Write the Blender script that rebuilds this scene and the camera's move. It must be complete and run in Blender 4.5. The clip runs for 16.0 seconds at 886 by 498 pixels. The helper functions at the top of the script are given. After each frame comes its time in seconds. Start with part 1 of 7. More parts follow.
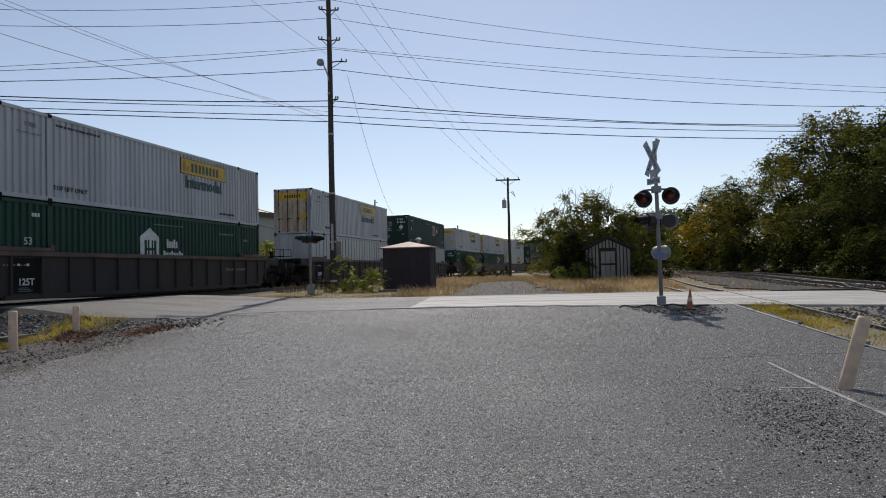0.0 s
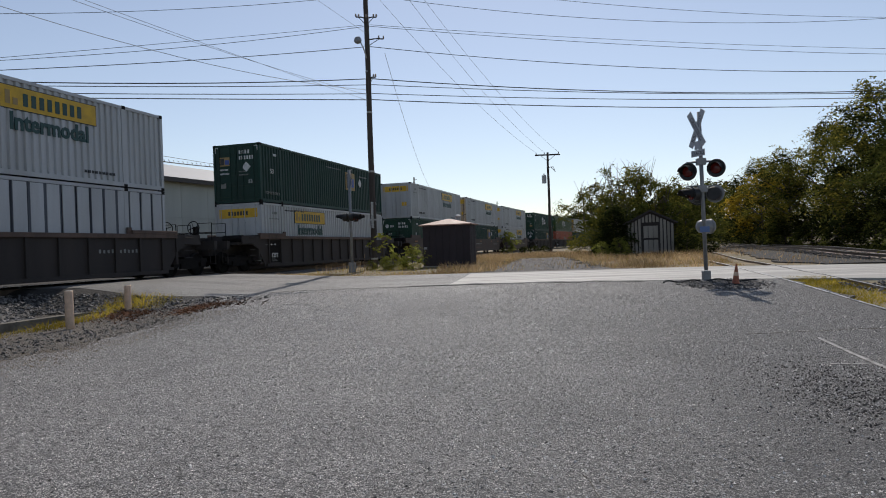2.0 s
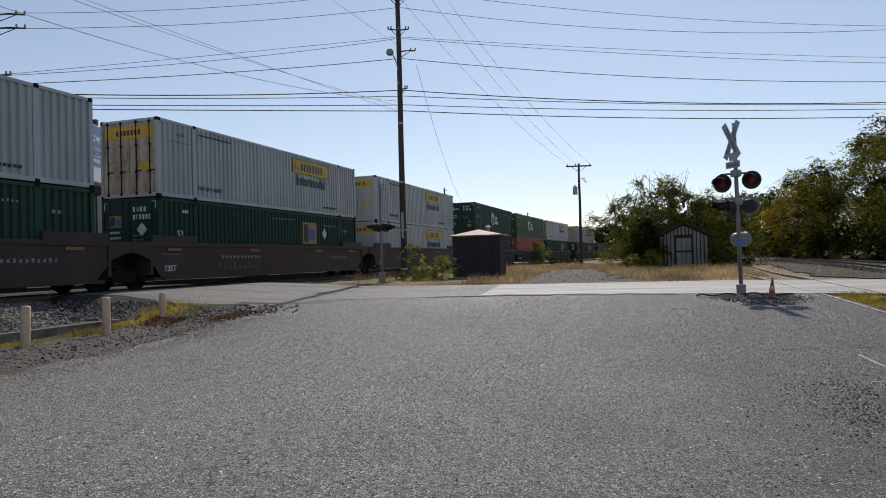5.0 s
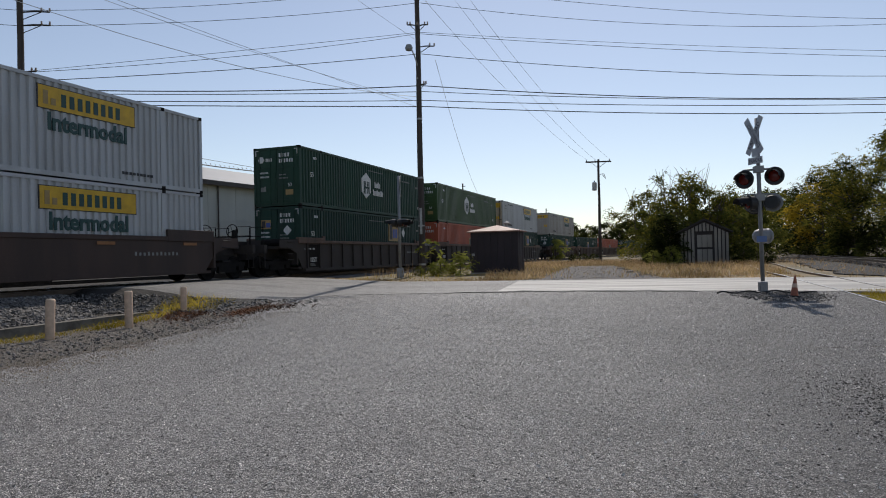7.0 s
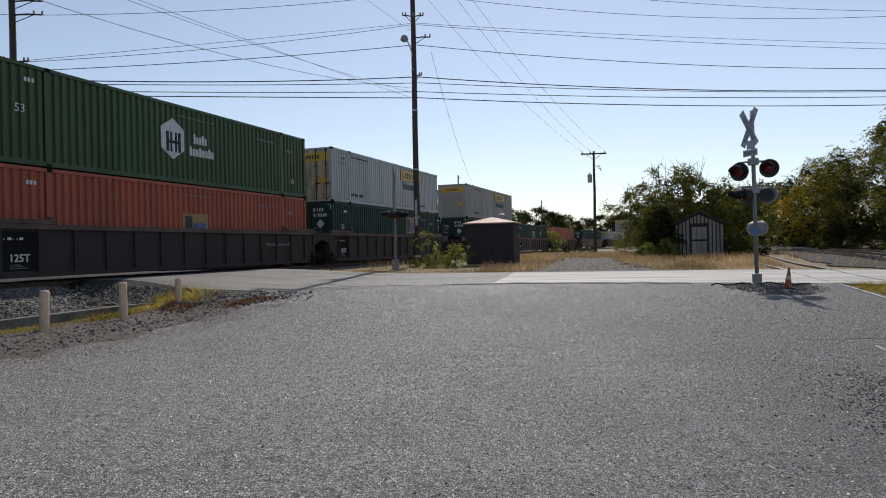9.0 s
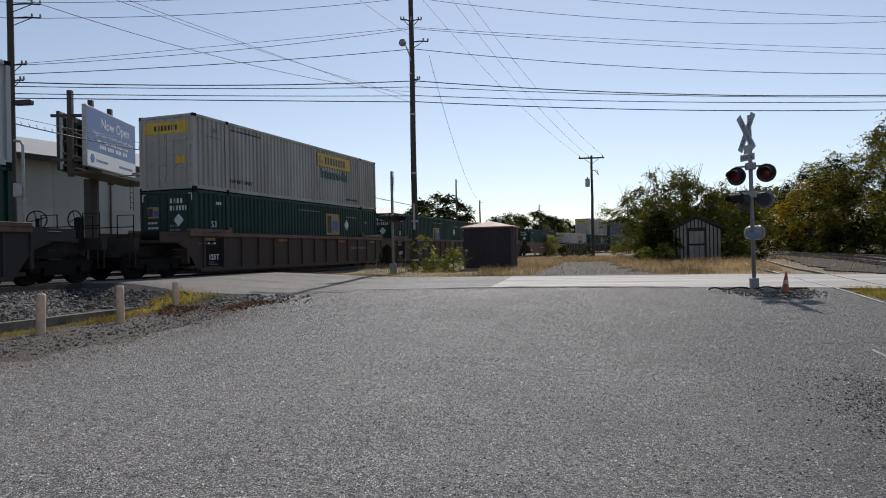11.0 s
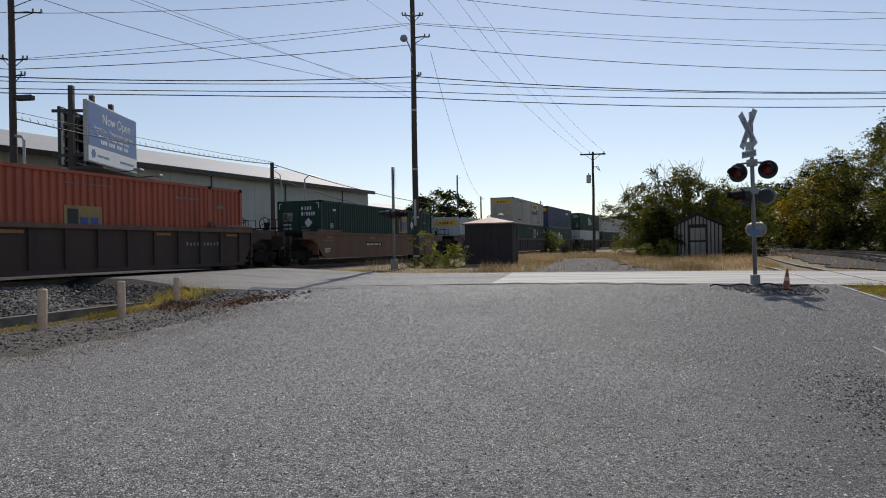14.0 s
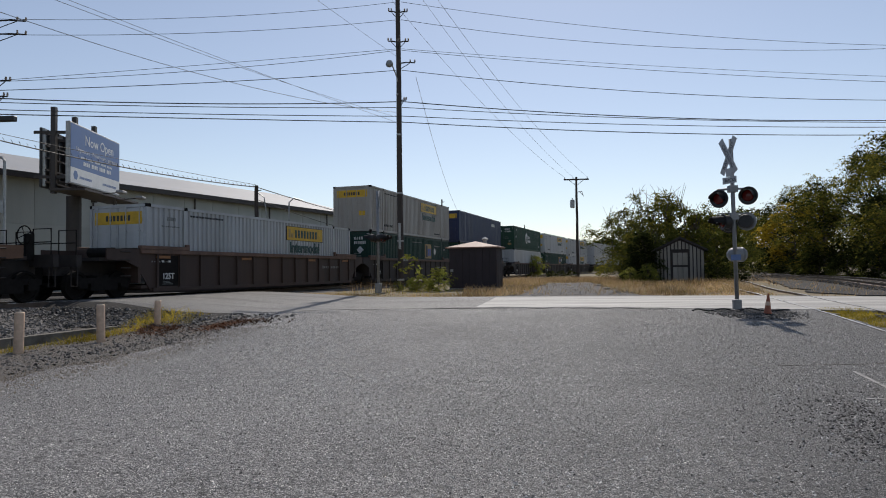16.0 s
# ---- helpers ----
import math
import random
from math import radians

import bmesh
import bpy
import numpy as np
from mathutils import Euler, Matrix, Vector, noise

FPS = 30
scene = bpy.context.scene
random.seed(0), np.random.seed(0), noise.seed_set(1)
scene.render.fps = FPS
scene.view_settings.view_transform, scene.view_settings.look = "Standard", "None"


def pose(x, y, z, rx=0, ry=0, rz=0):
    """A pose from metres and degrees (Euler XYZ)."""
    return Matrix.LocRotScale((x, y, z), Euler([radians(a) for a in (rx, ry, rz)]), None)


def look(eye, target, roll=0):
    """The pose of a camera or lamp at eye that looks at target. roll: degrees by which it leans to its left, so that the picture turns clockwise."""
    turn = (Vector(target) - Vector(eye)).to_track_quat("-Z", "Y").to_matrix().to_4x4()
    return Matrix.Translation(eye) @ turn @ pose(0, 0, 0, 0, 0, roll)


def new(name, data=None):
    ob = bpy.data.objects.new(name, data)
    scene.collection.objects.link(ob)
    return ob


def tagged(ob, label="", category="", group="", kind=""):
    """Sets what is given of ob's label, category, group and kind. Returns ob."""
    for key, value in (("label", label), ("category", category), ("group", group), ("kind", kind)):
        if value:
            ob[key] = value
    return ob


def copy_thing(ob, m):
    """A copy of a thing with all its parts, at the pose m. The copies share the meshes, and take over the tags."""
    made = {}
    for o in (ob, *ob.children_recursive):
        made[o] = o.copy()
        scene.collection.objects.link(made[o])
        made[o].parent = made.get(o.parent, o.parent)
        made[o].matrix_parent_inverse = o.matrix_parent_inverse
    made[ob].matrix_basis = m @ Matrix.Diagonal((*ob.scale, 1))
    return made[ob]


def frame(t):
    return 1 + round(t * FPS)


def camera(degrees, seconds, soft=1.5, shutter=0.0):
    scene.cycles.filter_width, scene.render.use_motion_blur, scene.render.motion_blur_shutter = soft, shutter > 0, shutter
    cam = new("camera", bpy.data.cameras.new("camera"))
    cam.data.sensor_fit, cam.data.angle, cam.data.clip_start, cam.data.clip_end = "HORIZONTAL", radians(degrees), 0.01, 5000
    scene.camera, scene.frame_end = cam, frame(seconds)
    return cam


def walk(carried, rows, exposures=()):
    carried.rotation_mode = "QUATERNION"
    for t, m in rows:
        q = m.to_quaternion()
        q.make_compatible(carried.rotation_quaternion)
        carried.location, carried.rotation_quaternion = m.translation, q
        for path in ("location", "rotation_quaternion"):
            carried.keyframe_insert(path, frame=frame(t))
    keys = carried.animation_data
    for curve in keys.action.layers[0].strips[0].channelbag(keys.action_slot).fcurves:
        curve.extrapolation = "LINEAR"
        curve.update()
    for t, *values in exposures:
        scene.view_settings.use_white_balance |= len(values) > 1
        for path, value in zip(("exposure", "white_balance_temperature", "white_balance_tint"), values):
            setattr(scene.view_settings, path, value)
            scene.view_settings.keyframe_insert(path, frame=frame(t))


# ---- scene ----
cam = camera(66.93, 16.0, 1.0)
EYE = 1.6
PATH = [
    (0.0, pose(0, 0, EYE, 91.79, 1.38, 0.03)),
    (0.5, pose(0, 0, EYE, 92.98, 1.63, 1.48)),
    (1.0, pose(0, 0, EYE, 92.77, 1.68, 1.82)),
    (1.5, pose(0, 0, EYE, 90.85, 1.81, 3.49)),
    (2.0, pose(0, 0, EYE, 89.91, 2.01, 3.44)),
    (2.5, pose(0, 0, EYE, 89.71, 1.96, 3.19)),
    (3.0, pose(0, 0, EYE, 90.54, 1.50, 3.31)),
    (3.5, pose(0, 0, EYE, 91.66, 0.94, 4.44)),
    (4.0, pose(0, 0, EYE, 91.49, 1.37, 4.56)),
    (6.5, pose(0, 0, EYE, 90.38, 1.20, 8.04)),
    (7.0, pose(0, 0, EYE, 90.57, 1.24, 7.53)),
    (7.5, pose(0, 0, EYE, 90.46, 1.30, 7.47)),
    (8.0, pose(0, 0, EYE, 90.02, 1.30, 7.45)),
    (8.5, pose(0, 0, EYE, 89.68, 1.15, 7.32)),
    (9.0, pose(0, 0, EYE, 89.86, 1.17, 7.13)),
    (11.5, pose(0, 0, EYE, 90.18, 0.98, 6.80)),
    (12.0, pose(0, 0, EYE, 89.87, 0.90, 6.65)),
    (12.5, pose(0, 0, EYE, 89.85, 0.96, 6.74)),
    (13.0, pose(0, 0, EYE, 89.72, 0.91, 6.93)),
    (13.5, pose(0, 0, EYE, 90.07, 0.80, 6.95)),
    (14.0, pose(0, 0, EYE, 89.85, 0.95, 7.02)),
    (14.5, pose(0, 0, EYE, 90.19, 0.93, 6.40)),
    (15.0, pose(0, 0, EYE, 90.46, 1.11, 6.51)),
    (15.5, pose(0, 0, EYE, 91.43, 0.59, 6.99)),
    (16.0, pose(0, 0, EYE, 91.87, 0.74, 5.69)),
]
# the clip's camera opens up a little in mid-clip, closes a little at the end, and is set slightly warm
EXPOSURES = [(0.0, -0.03, 6660, 12), (4.0, 0.0, 6660, 12), (6.5, -0.02, 6660, 12), (7.6, -0.02, 6660, 12), (8.2, 0.07, 6660, 12), (8.5, 0.09, 6660, 12), (11.5, 0.0, 6660, 12), (14.0, -0.04, 6660, 12), (15.5, -0.08, 6660, 12), (16.0, -0.03, 6660, 12)]
walk(cam, PATH, EXPOSURES)

# ---------------------------------------------------------------- light
SUN_AZ, SUN_EL = 3.0, 46.0          # bearing clockwise from +y, height
scene.view_settings.exposure = 0.0
world = bpy.data.worlds.new("world")
scene.world = world
world.use_nodes = True
wn = world.node_tree.nodes
sky = wn.new("ShaderNodeTexSky")
sky.sky_type = "NISHITA"
sky.sun_disc = False
sky.sun_elevation, sky.sun_rotation = radians(SUN_EL), radians(SUN_AZ)
sky.altitude = 200
sky.air_density, sky.dust_density, sky.ozone_density = 1.0, 0.35, 2.2
wn["Background"].inputs["Strength"].default_value = 0.108
haze = wn.new("ShaderNodeHueSaturation")
haze.inputs["Saturation"].default_value = 0.80
world.node_tree.links.new(sky.outputs[0], haze.inputs["Color"])
world.node_tree.links.new(haze.outputs[0], wn["Background"].inputs["Color"])
sun = new("sun", bpy.data.lights.new("sun", "SUN"))
sun.data.energy, sun.data.angle, sun.data.color = 3.2, radians(0.6), (1.0, 0.95, 0.87)
sa, se = radians(SUN_AZ), radians(SUN_EL)
sun.matrix_world = look((60 * math.sin(sa) * math.cos(se), 60 * math.cos(sa) * math.cos(se), 60 * math.sin(se)), (0, 0, 0))

# ---------------------------------------------------------------- materials


def material(name, color, rough=0.8, metal=0.0, vary=0.25, scale=3.0, fine=40.0, bump=0.2, per_object=0.0, per_island=0.0, second=None, spots=0.0, streaks=False, spec=0.5, bump_dist=0.01, stretch=None):
    """Two scales of colour change (stains and grain) over a base colour, with fine relief."""
    m = bpy.data.materials.new(name)
    m.use_nodes = True
    t = m.node_tree
    n, li = t.nodes, t.links
    bsdf = n["Principled BSDF"]
    bsdf.inputs["Metallic"].default_value = metal
    bsdf.inputs["Specular IOR Level"].default_value = spec
    tc = n.new("ShaderNodeTexCoord")
    src = tc.outputs["Object"]
    if streaks or stretch:
        mp = n.new("ShaderNodeMapping")
        mp.inputs["Scale"].default_value = stretch or (1, 1, 0.16)
        li.new(src, mp.inputs["Vector"])
        big_src = mp.outputs["Vector"]
    else:
        big_src = src
    big = n.new("ShaderNodeTexNoise")
    big.inputs["Scale"].default_value, big.inputs["Detail"].default_value = scale, 5
    big.inputs["Roughness"].default_value = 0.62
    li.new(big_src, big.inputs["Vector"])
    grain = n.new("ShaderNodeTexNoise")
    grain.inputs["Scale"].default_value, grain.inputs["Detail"].default_value = fine, 3
    li.new(src, grain.inputs["Vector"])
    ramp = n.new("ShaderNodeValToRGB")
    a, b = ramp.color_ramp.elements
    a.position, b.position = 0.32, 0.70
    dark = second if second else tuple(c * (1 - vary) for c in color)
    light = tuple(min(1, c * (1 + vary * 0.5)) for c in color)
    a.color, b.color = (*dark, 1), (*light, 1)
    li.new(big.outputs["Fac"], ramp.inputs["Fac"])
    hsv = n.new("ShaderNodeHueSaturation")
    li.new(ramp.outputs["Color"], hsv.inputs["Color"])
    mul = n.new("ShaderNodeMath")
    mul.operation = "MULTIPLY_ADD"
    mul.inputs[1].default_value, mul.inputs[2].default_value = 0.9 * vary + spots, 1 - 0.45 * vary - spots * 0.5
    li.new(grain.outputs["Fac"], mul.inputs[0])
    val = mul.outputs[0]
    if per_object or per_island:
        if per_object:
            info = n.new("ShaderNodeObjectInfo").outputs["Random"]
        else:
            info = n.new("ShaderNodeNewGeometry").outputs["Random Per Island"]
        amt = per_object or per_island
        r = n.new("ShaderNodeMath")
        r.operation = "MULTIPLY_ADD"
        r.inputs[1].default_value, r.inputs[2].default_value = 2 * amt, 1 - amt
        li.new(info, r.inputs[0])
        mm = n.new("ShaderNodeMath")
        mm.operation = "MULTIPLY"
        li.new(val, mm.inputs[0])
        li.new(r.outputs[0], mm.inputs[1])
        val = mm.outputs[0]
    li.new(val, hsv.inputs["Value"])
    li.new(hsv.outputs["Color"], bsdf.inputs["Base Color"])
    rr = n.new("ShaderNodeMapRange")
    rr.inputs["To Min"].default_value, rr.inputs["To Max"].default_value = max(0.03, rough - 0.12), min(1, rough + 0.1)
    li.new(big.outputs["Fac"], rr.inputs["Value"])
    li.new(rr.outputs[0], bsdf.inputs["Roughness"])
    if bump:
        bp = n.new("ShaderNodeBump")
        bp.inputs["Strength"].default_value, bp.inputs["Distance"].default_value = bump, bump_dist
        li.new(grain.outputs["Fac"], bp.inputs["Height"])
        li.new(bp.outputs[0], bsdf.inputs["Normal"])
    return m


def asphalt_material(name, tone, stone, dark, worn, side_tone=False, streak=False, relief=1.0):
    """Old asphalt: pale aggregate in a dark binder, wide worn and oily areas, hairline cracks."""
    m = bpy.data.materials.new(name)
    m.use_nodes = True
    t = m.node_tree
    n, li = t.nodes, t.links
    bsdf = n["Principled BSDF"]
    tc = n.new("ShaderNodeTexCoord").outputs["Object"]

    def noise_at(scale, detail=4, rough=0.6):
        q = n.new("ShaderNodeTexNoise")
        q.inputs["Scale"].default_value, q.inputs["Detail"].default_value, q.inputs["Roughness"].default_value = scale, detail, rough
        li.new(tc, q.inputs["Vector"])
        return q.outputs["Fac"]

    def ramp(fac, p0, c0, p1, c1):
        q = n.new("ShaderNodeValToRGB")
        q.color_ramp.elements[0].position, q.color_ramp.elements[1].position = p0, p1
        q.color_ramp.elements[0].color, q.color_ramp.elements[1].color = (*c0, 1), (*c1, 1)
        li.new(fac, q.inputs["Fac"])
        return q.outputs["Color"]

    def mix(fac, a, b, how="MIX"):
        q = n.new("ShaderNodeMix")
        q.data_type, q.blend_type = "RGBA", how
        if isinstance(fac, float):
            q.inputs["Factor"].default_value = fac
        else:
            li.new(fac, q.inputs["Factor"])
        for s, v in ((q.inputs[6], a), (q.inputs[7], b)):
            if isinstance(v, tuple):
                s.default_value = (*v, 1)
            else:
                li.new(v, s)
        return q.outputs[2]

    vor = n.new("ShaderNodeTexVoronoi")
    vor.inputs["Scale"].default_value = 92
    li.new(tc, vor.inputs["Vector"])
    sep = n.new("ShaderNodeSeparateColor")
    li.new(vor.outputs["Color"], sep.inputs[0])
    agg = ramp(sep.outputs[0], 0.38, tuple(0.5 * (p + q) for p, q in zip(dark, tone)), 1.0, stone)
    agg = mix(ramp(vor.outputs["Distance"], 0.42, (0, 0, 0), 0.66, (0.9, 0.9, 0.9)), agg, dark)
    # larger chippings, some pale and some torn out
    chip = n.new("ShaderNodeTexVoronoi")
    chip.inputs["Scale"].default_value = 64
    li.new(tc, chip.inputs["Vector"])
    chip_sep = n.new("ShaderNodeSeparateColor")
    li.new(chip.outputs["Color"], chip_sep.inputs[0])
    inside = ramp(chip.outputs["Distance"], 0.30, (1, 1, 1), 0.46, (0, 0, 0))
    pale = mix(1.0, inside, ramp(chip_sep.outputs[0], 0.76, (0, 0, 0), 0.88, (0.75, 0.75, 0.75)), "MULTIPLY")
    torn = mix(1.0, inside, ramp(chip_sep.outputs[1], 0.68, (0, 0, 0), 0.82, (0.85, 0.85, 0.85)), "MULTIPLY")
    agg = mix(pale, agg, stone)
    agg = mix(torn, agg, dark)
    base = mix(ramp(noise_at(0.35), 0.35, (0, 0, 0), 0.7, (1, 1, 1)), agg, mix(0.35, agg, worn))
    base = mix(0.08, base, tone)
    base = mix(ramp(noise_at(0.12, 6, 0.7), 0.50, (0, 0, 0), 0.75, (0.55, 0.55, 0.55)), base, dark)
    base = mix(ramp(noise_at(1.7, 6, 0.75), 0.60, (0, 0, 0), 0.8, (0.5, 0.5, 0.5)), base, dark)
    if side_tone:
        # darker ground towards one side of the yard
        sx = n.new("ShaderNodeSeparateXYZ")
        li.new(tc, sx.inputs[0])
        ma = n.new("ShaderNodeMath")
        ma.operation = "MULTIPLY_ADD"
        ma.inputs[1].default_value = 0.11
        li.new(sx.outputs["X"], ma.inputs[0])
        li.new(noise_at(0.45, 6, 0.7), ma.inputs[2])
        base = mix(ramp(ma.outputs[0], 0.22, (0, 0, 0), 0.85, (1, 1, 1)), base, mix(0.62, agg, dark))
        mb = n.new("ShaderNodeMath")
        mb.operation = "MULTIPLY_ADD"
        mb.inputs[1].default_value = -0.16
        li.new(sx.outputs["X"], mb.inputs[0])
        li.new(noise_at(0.8, 6, 0.7), mb.inputs[2])
        base = mix(ramp(mb.outputs[0], 1.16, (0, 0, 0), 1.6, (0.85, 0.85, 0.85)), base, mix(0.5, agg, (0.21, 0.165, 0.115)))
        spots = ramp(noise_at(7.0, 4, 0.7), 0.56, (0, 0, 0), 0.68, (0.6, 0.6, 0.6))
        base = mix(spots, base, dark)
        base = mix(ramp(noise_at(24.0, 3, 0.6), 0.57, (0, 0, 0), 0.64, (0.6, 0.6, 0.6)), base, dark)
    if streak:
        # tyre-worn streaks along the road
        mp = n.new("ShaderNodeMapping")
        mp.inputs["Scale"].default_value = (0.10, 1.5, 1)
        mp.inputs["Rotation"].default_value = (0, 0, 0.05)
        li.new(tc, mp.inputs["Vector"])
        sn = n.new("ShaderNodeTexNoise")
        sn.inputs["Scale"].default_value, sn.inputs["Detail"].default_value = 1.3, 5
        li.new(mp.outputs["Vector"], sn.inputs["Vector"])
        base = mix(ramp(sn.outputs["Fac"], 0.50, (0, 0, 0), 0.62, (0.75, 0.75, 0.75)), base, tuple(c * 0.55 for c in tone))
    # hairline cracks along cell borders bent by noise
    add = n.new("ShaderNodeMixRGB")
    add.blend_type, add.inputs[0].default_value = "ADD", 0.6
    nz = n.new("ShaderNodeTexNoise")
    nz.inputs["Scale"].default_value, nz.inputs["Detail"].default_value = 0.9, 6
    li.new(tc, nz.inputs["Vector"])
    li.new(tc, add.inputs[1])
    li.new(nz.outputs["Color"], add.inputs[2])
    cr = n.new("ShaderNodeTexVoronoi")
    cr.feature = "DISTANCE_TO_EDGE"
    cr.inputs["Scale"].default_value = 0.34
    li.new(add.outputs[0], cr.inputs["Vector"])
    crack = ramp(cr.outputs["Distance"], 0.002, (0.4, 0.4, 0.4), 0.006, (0, 0, 0))
    gate = ramp(noise_at(0.5, 2), 0.5, (0, 0, 0), 0.6, (1, 1, 1))
    base = mix(mix(1.0, crack, gate, "MULTIPLY"), base, tuple(c * 0.5 for c in dark))
    li.new(base, bsdf.inputs["Base Color"])
    bsdf.inputs["Roughness"].default_value = 0.58
    bsdf.inputs["Specular IOR Level"].default_value = 0.42
    bp = n.new("ShaderNodeBump")
    bp.inputs["Strength"].default_value, bp.inputs["Distance"].default_value = relief, 0.04
    lumps = n.new("ShaderNodeMath")
    lumps.operation = "MULTIPLY_ADD"
    lumps.inputs[1].default_value = 1.4
    li.new(noise_at(16.0, 5, 0.75), lumps.inputs[0])
    li.new(sep.outputs[1], lumps.inputs[2])
    li.new(lumps.outputs[0], bp.inputs["Height"])
    li.new(bp.outputs[0], bsdf.inputs["Normal"])
    return m


def leaf_material(name, colors, through_color=0.35):
    """Leaves that differ one from another, let some light through and are dull."""
    m = bpy.data.materials.new(name)
    m.use_nodes = True
    t = m.node_tree
    n, li = t.nodes, t.links
    n.remove(n["Principled BSDF"])
    geo = n.new("ShaderNodeNewGeometry")
    ramp = n.new("ShaderNodeValToRGB")
    el = ramp.color_ramp.elements
    while len(el) < len(colors):
        el.new(0.5)
    for i, c in enumerate(colors):
        el[i].position, el[i].color = i / max(1, len(colors) - 1), (*c, 1)
    li.new(geo.outputs["Random Per Island"], ramp.inputs["Fac"])
    # broad noise dapples the leaf colour like lit and shaded clumps
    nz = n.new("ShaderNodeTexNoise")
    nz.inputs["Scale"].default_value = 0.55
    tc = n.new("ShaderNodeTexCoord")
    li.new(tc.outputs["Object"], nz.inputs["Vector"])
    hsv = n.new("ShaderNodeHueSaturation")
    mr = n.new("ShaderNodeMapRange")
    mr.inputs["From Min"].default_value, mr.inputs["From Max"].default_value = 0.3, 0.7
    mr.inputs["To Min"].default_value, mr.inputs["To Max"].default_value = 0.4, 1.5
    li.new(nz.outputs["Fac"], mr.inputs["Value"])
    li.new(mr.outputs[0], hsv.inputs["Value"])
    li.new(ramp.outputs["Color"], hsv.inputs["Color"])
    d, tr, mx = n.new("ShaderNodeBsdfDiffuse"), n.new("ShaderNodeBsdfTranslucent"), n.new("ShaderNodeMixShader")
    mx.inputs[0].default_value = through_color
    li.new(hsv.outputs["Color"], d.inputs["Color"])
    li.new(hsv.outputs["Color"], tr.inputs["Color"])
    li.new(d.outputs[0], mx.inputs[1])
    li.new(tr.outputs[0], mx.inputs[2])
    li.new(mx.outputs[0], n["Material Output"].inputs["Surface"])
    return m


def glow_material(name, color, strength):
    m = bpy.data.materials.new(name)
    m.use_nodes = True
    b = m.node_tree.nodes["Principled BSDF"]
    b.inputs["Base Color"].default_value = (*color, 1)
    b.inputs["Roughness"].default_value = 0.25
    b.inputs["Emission Color"].default_value = (*color, 1)
    b.inputs["Emission Strength"].default_value = strength
    return m


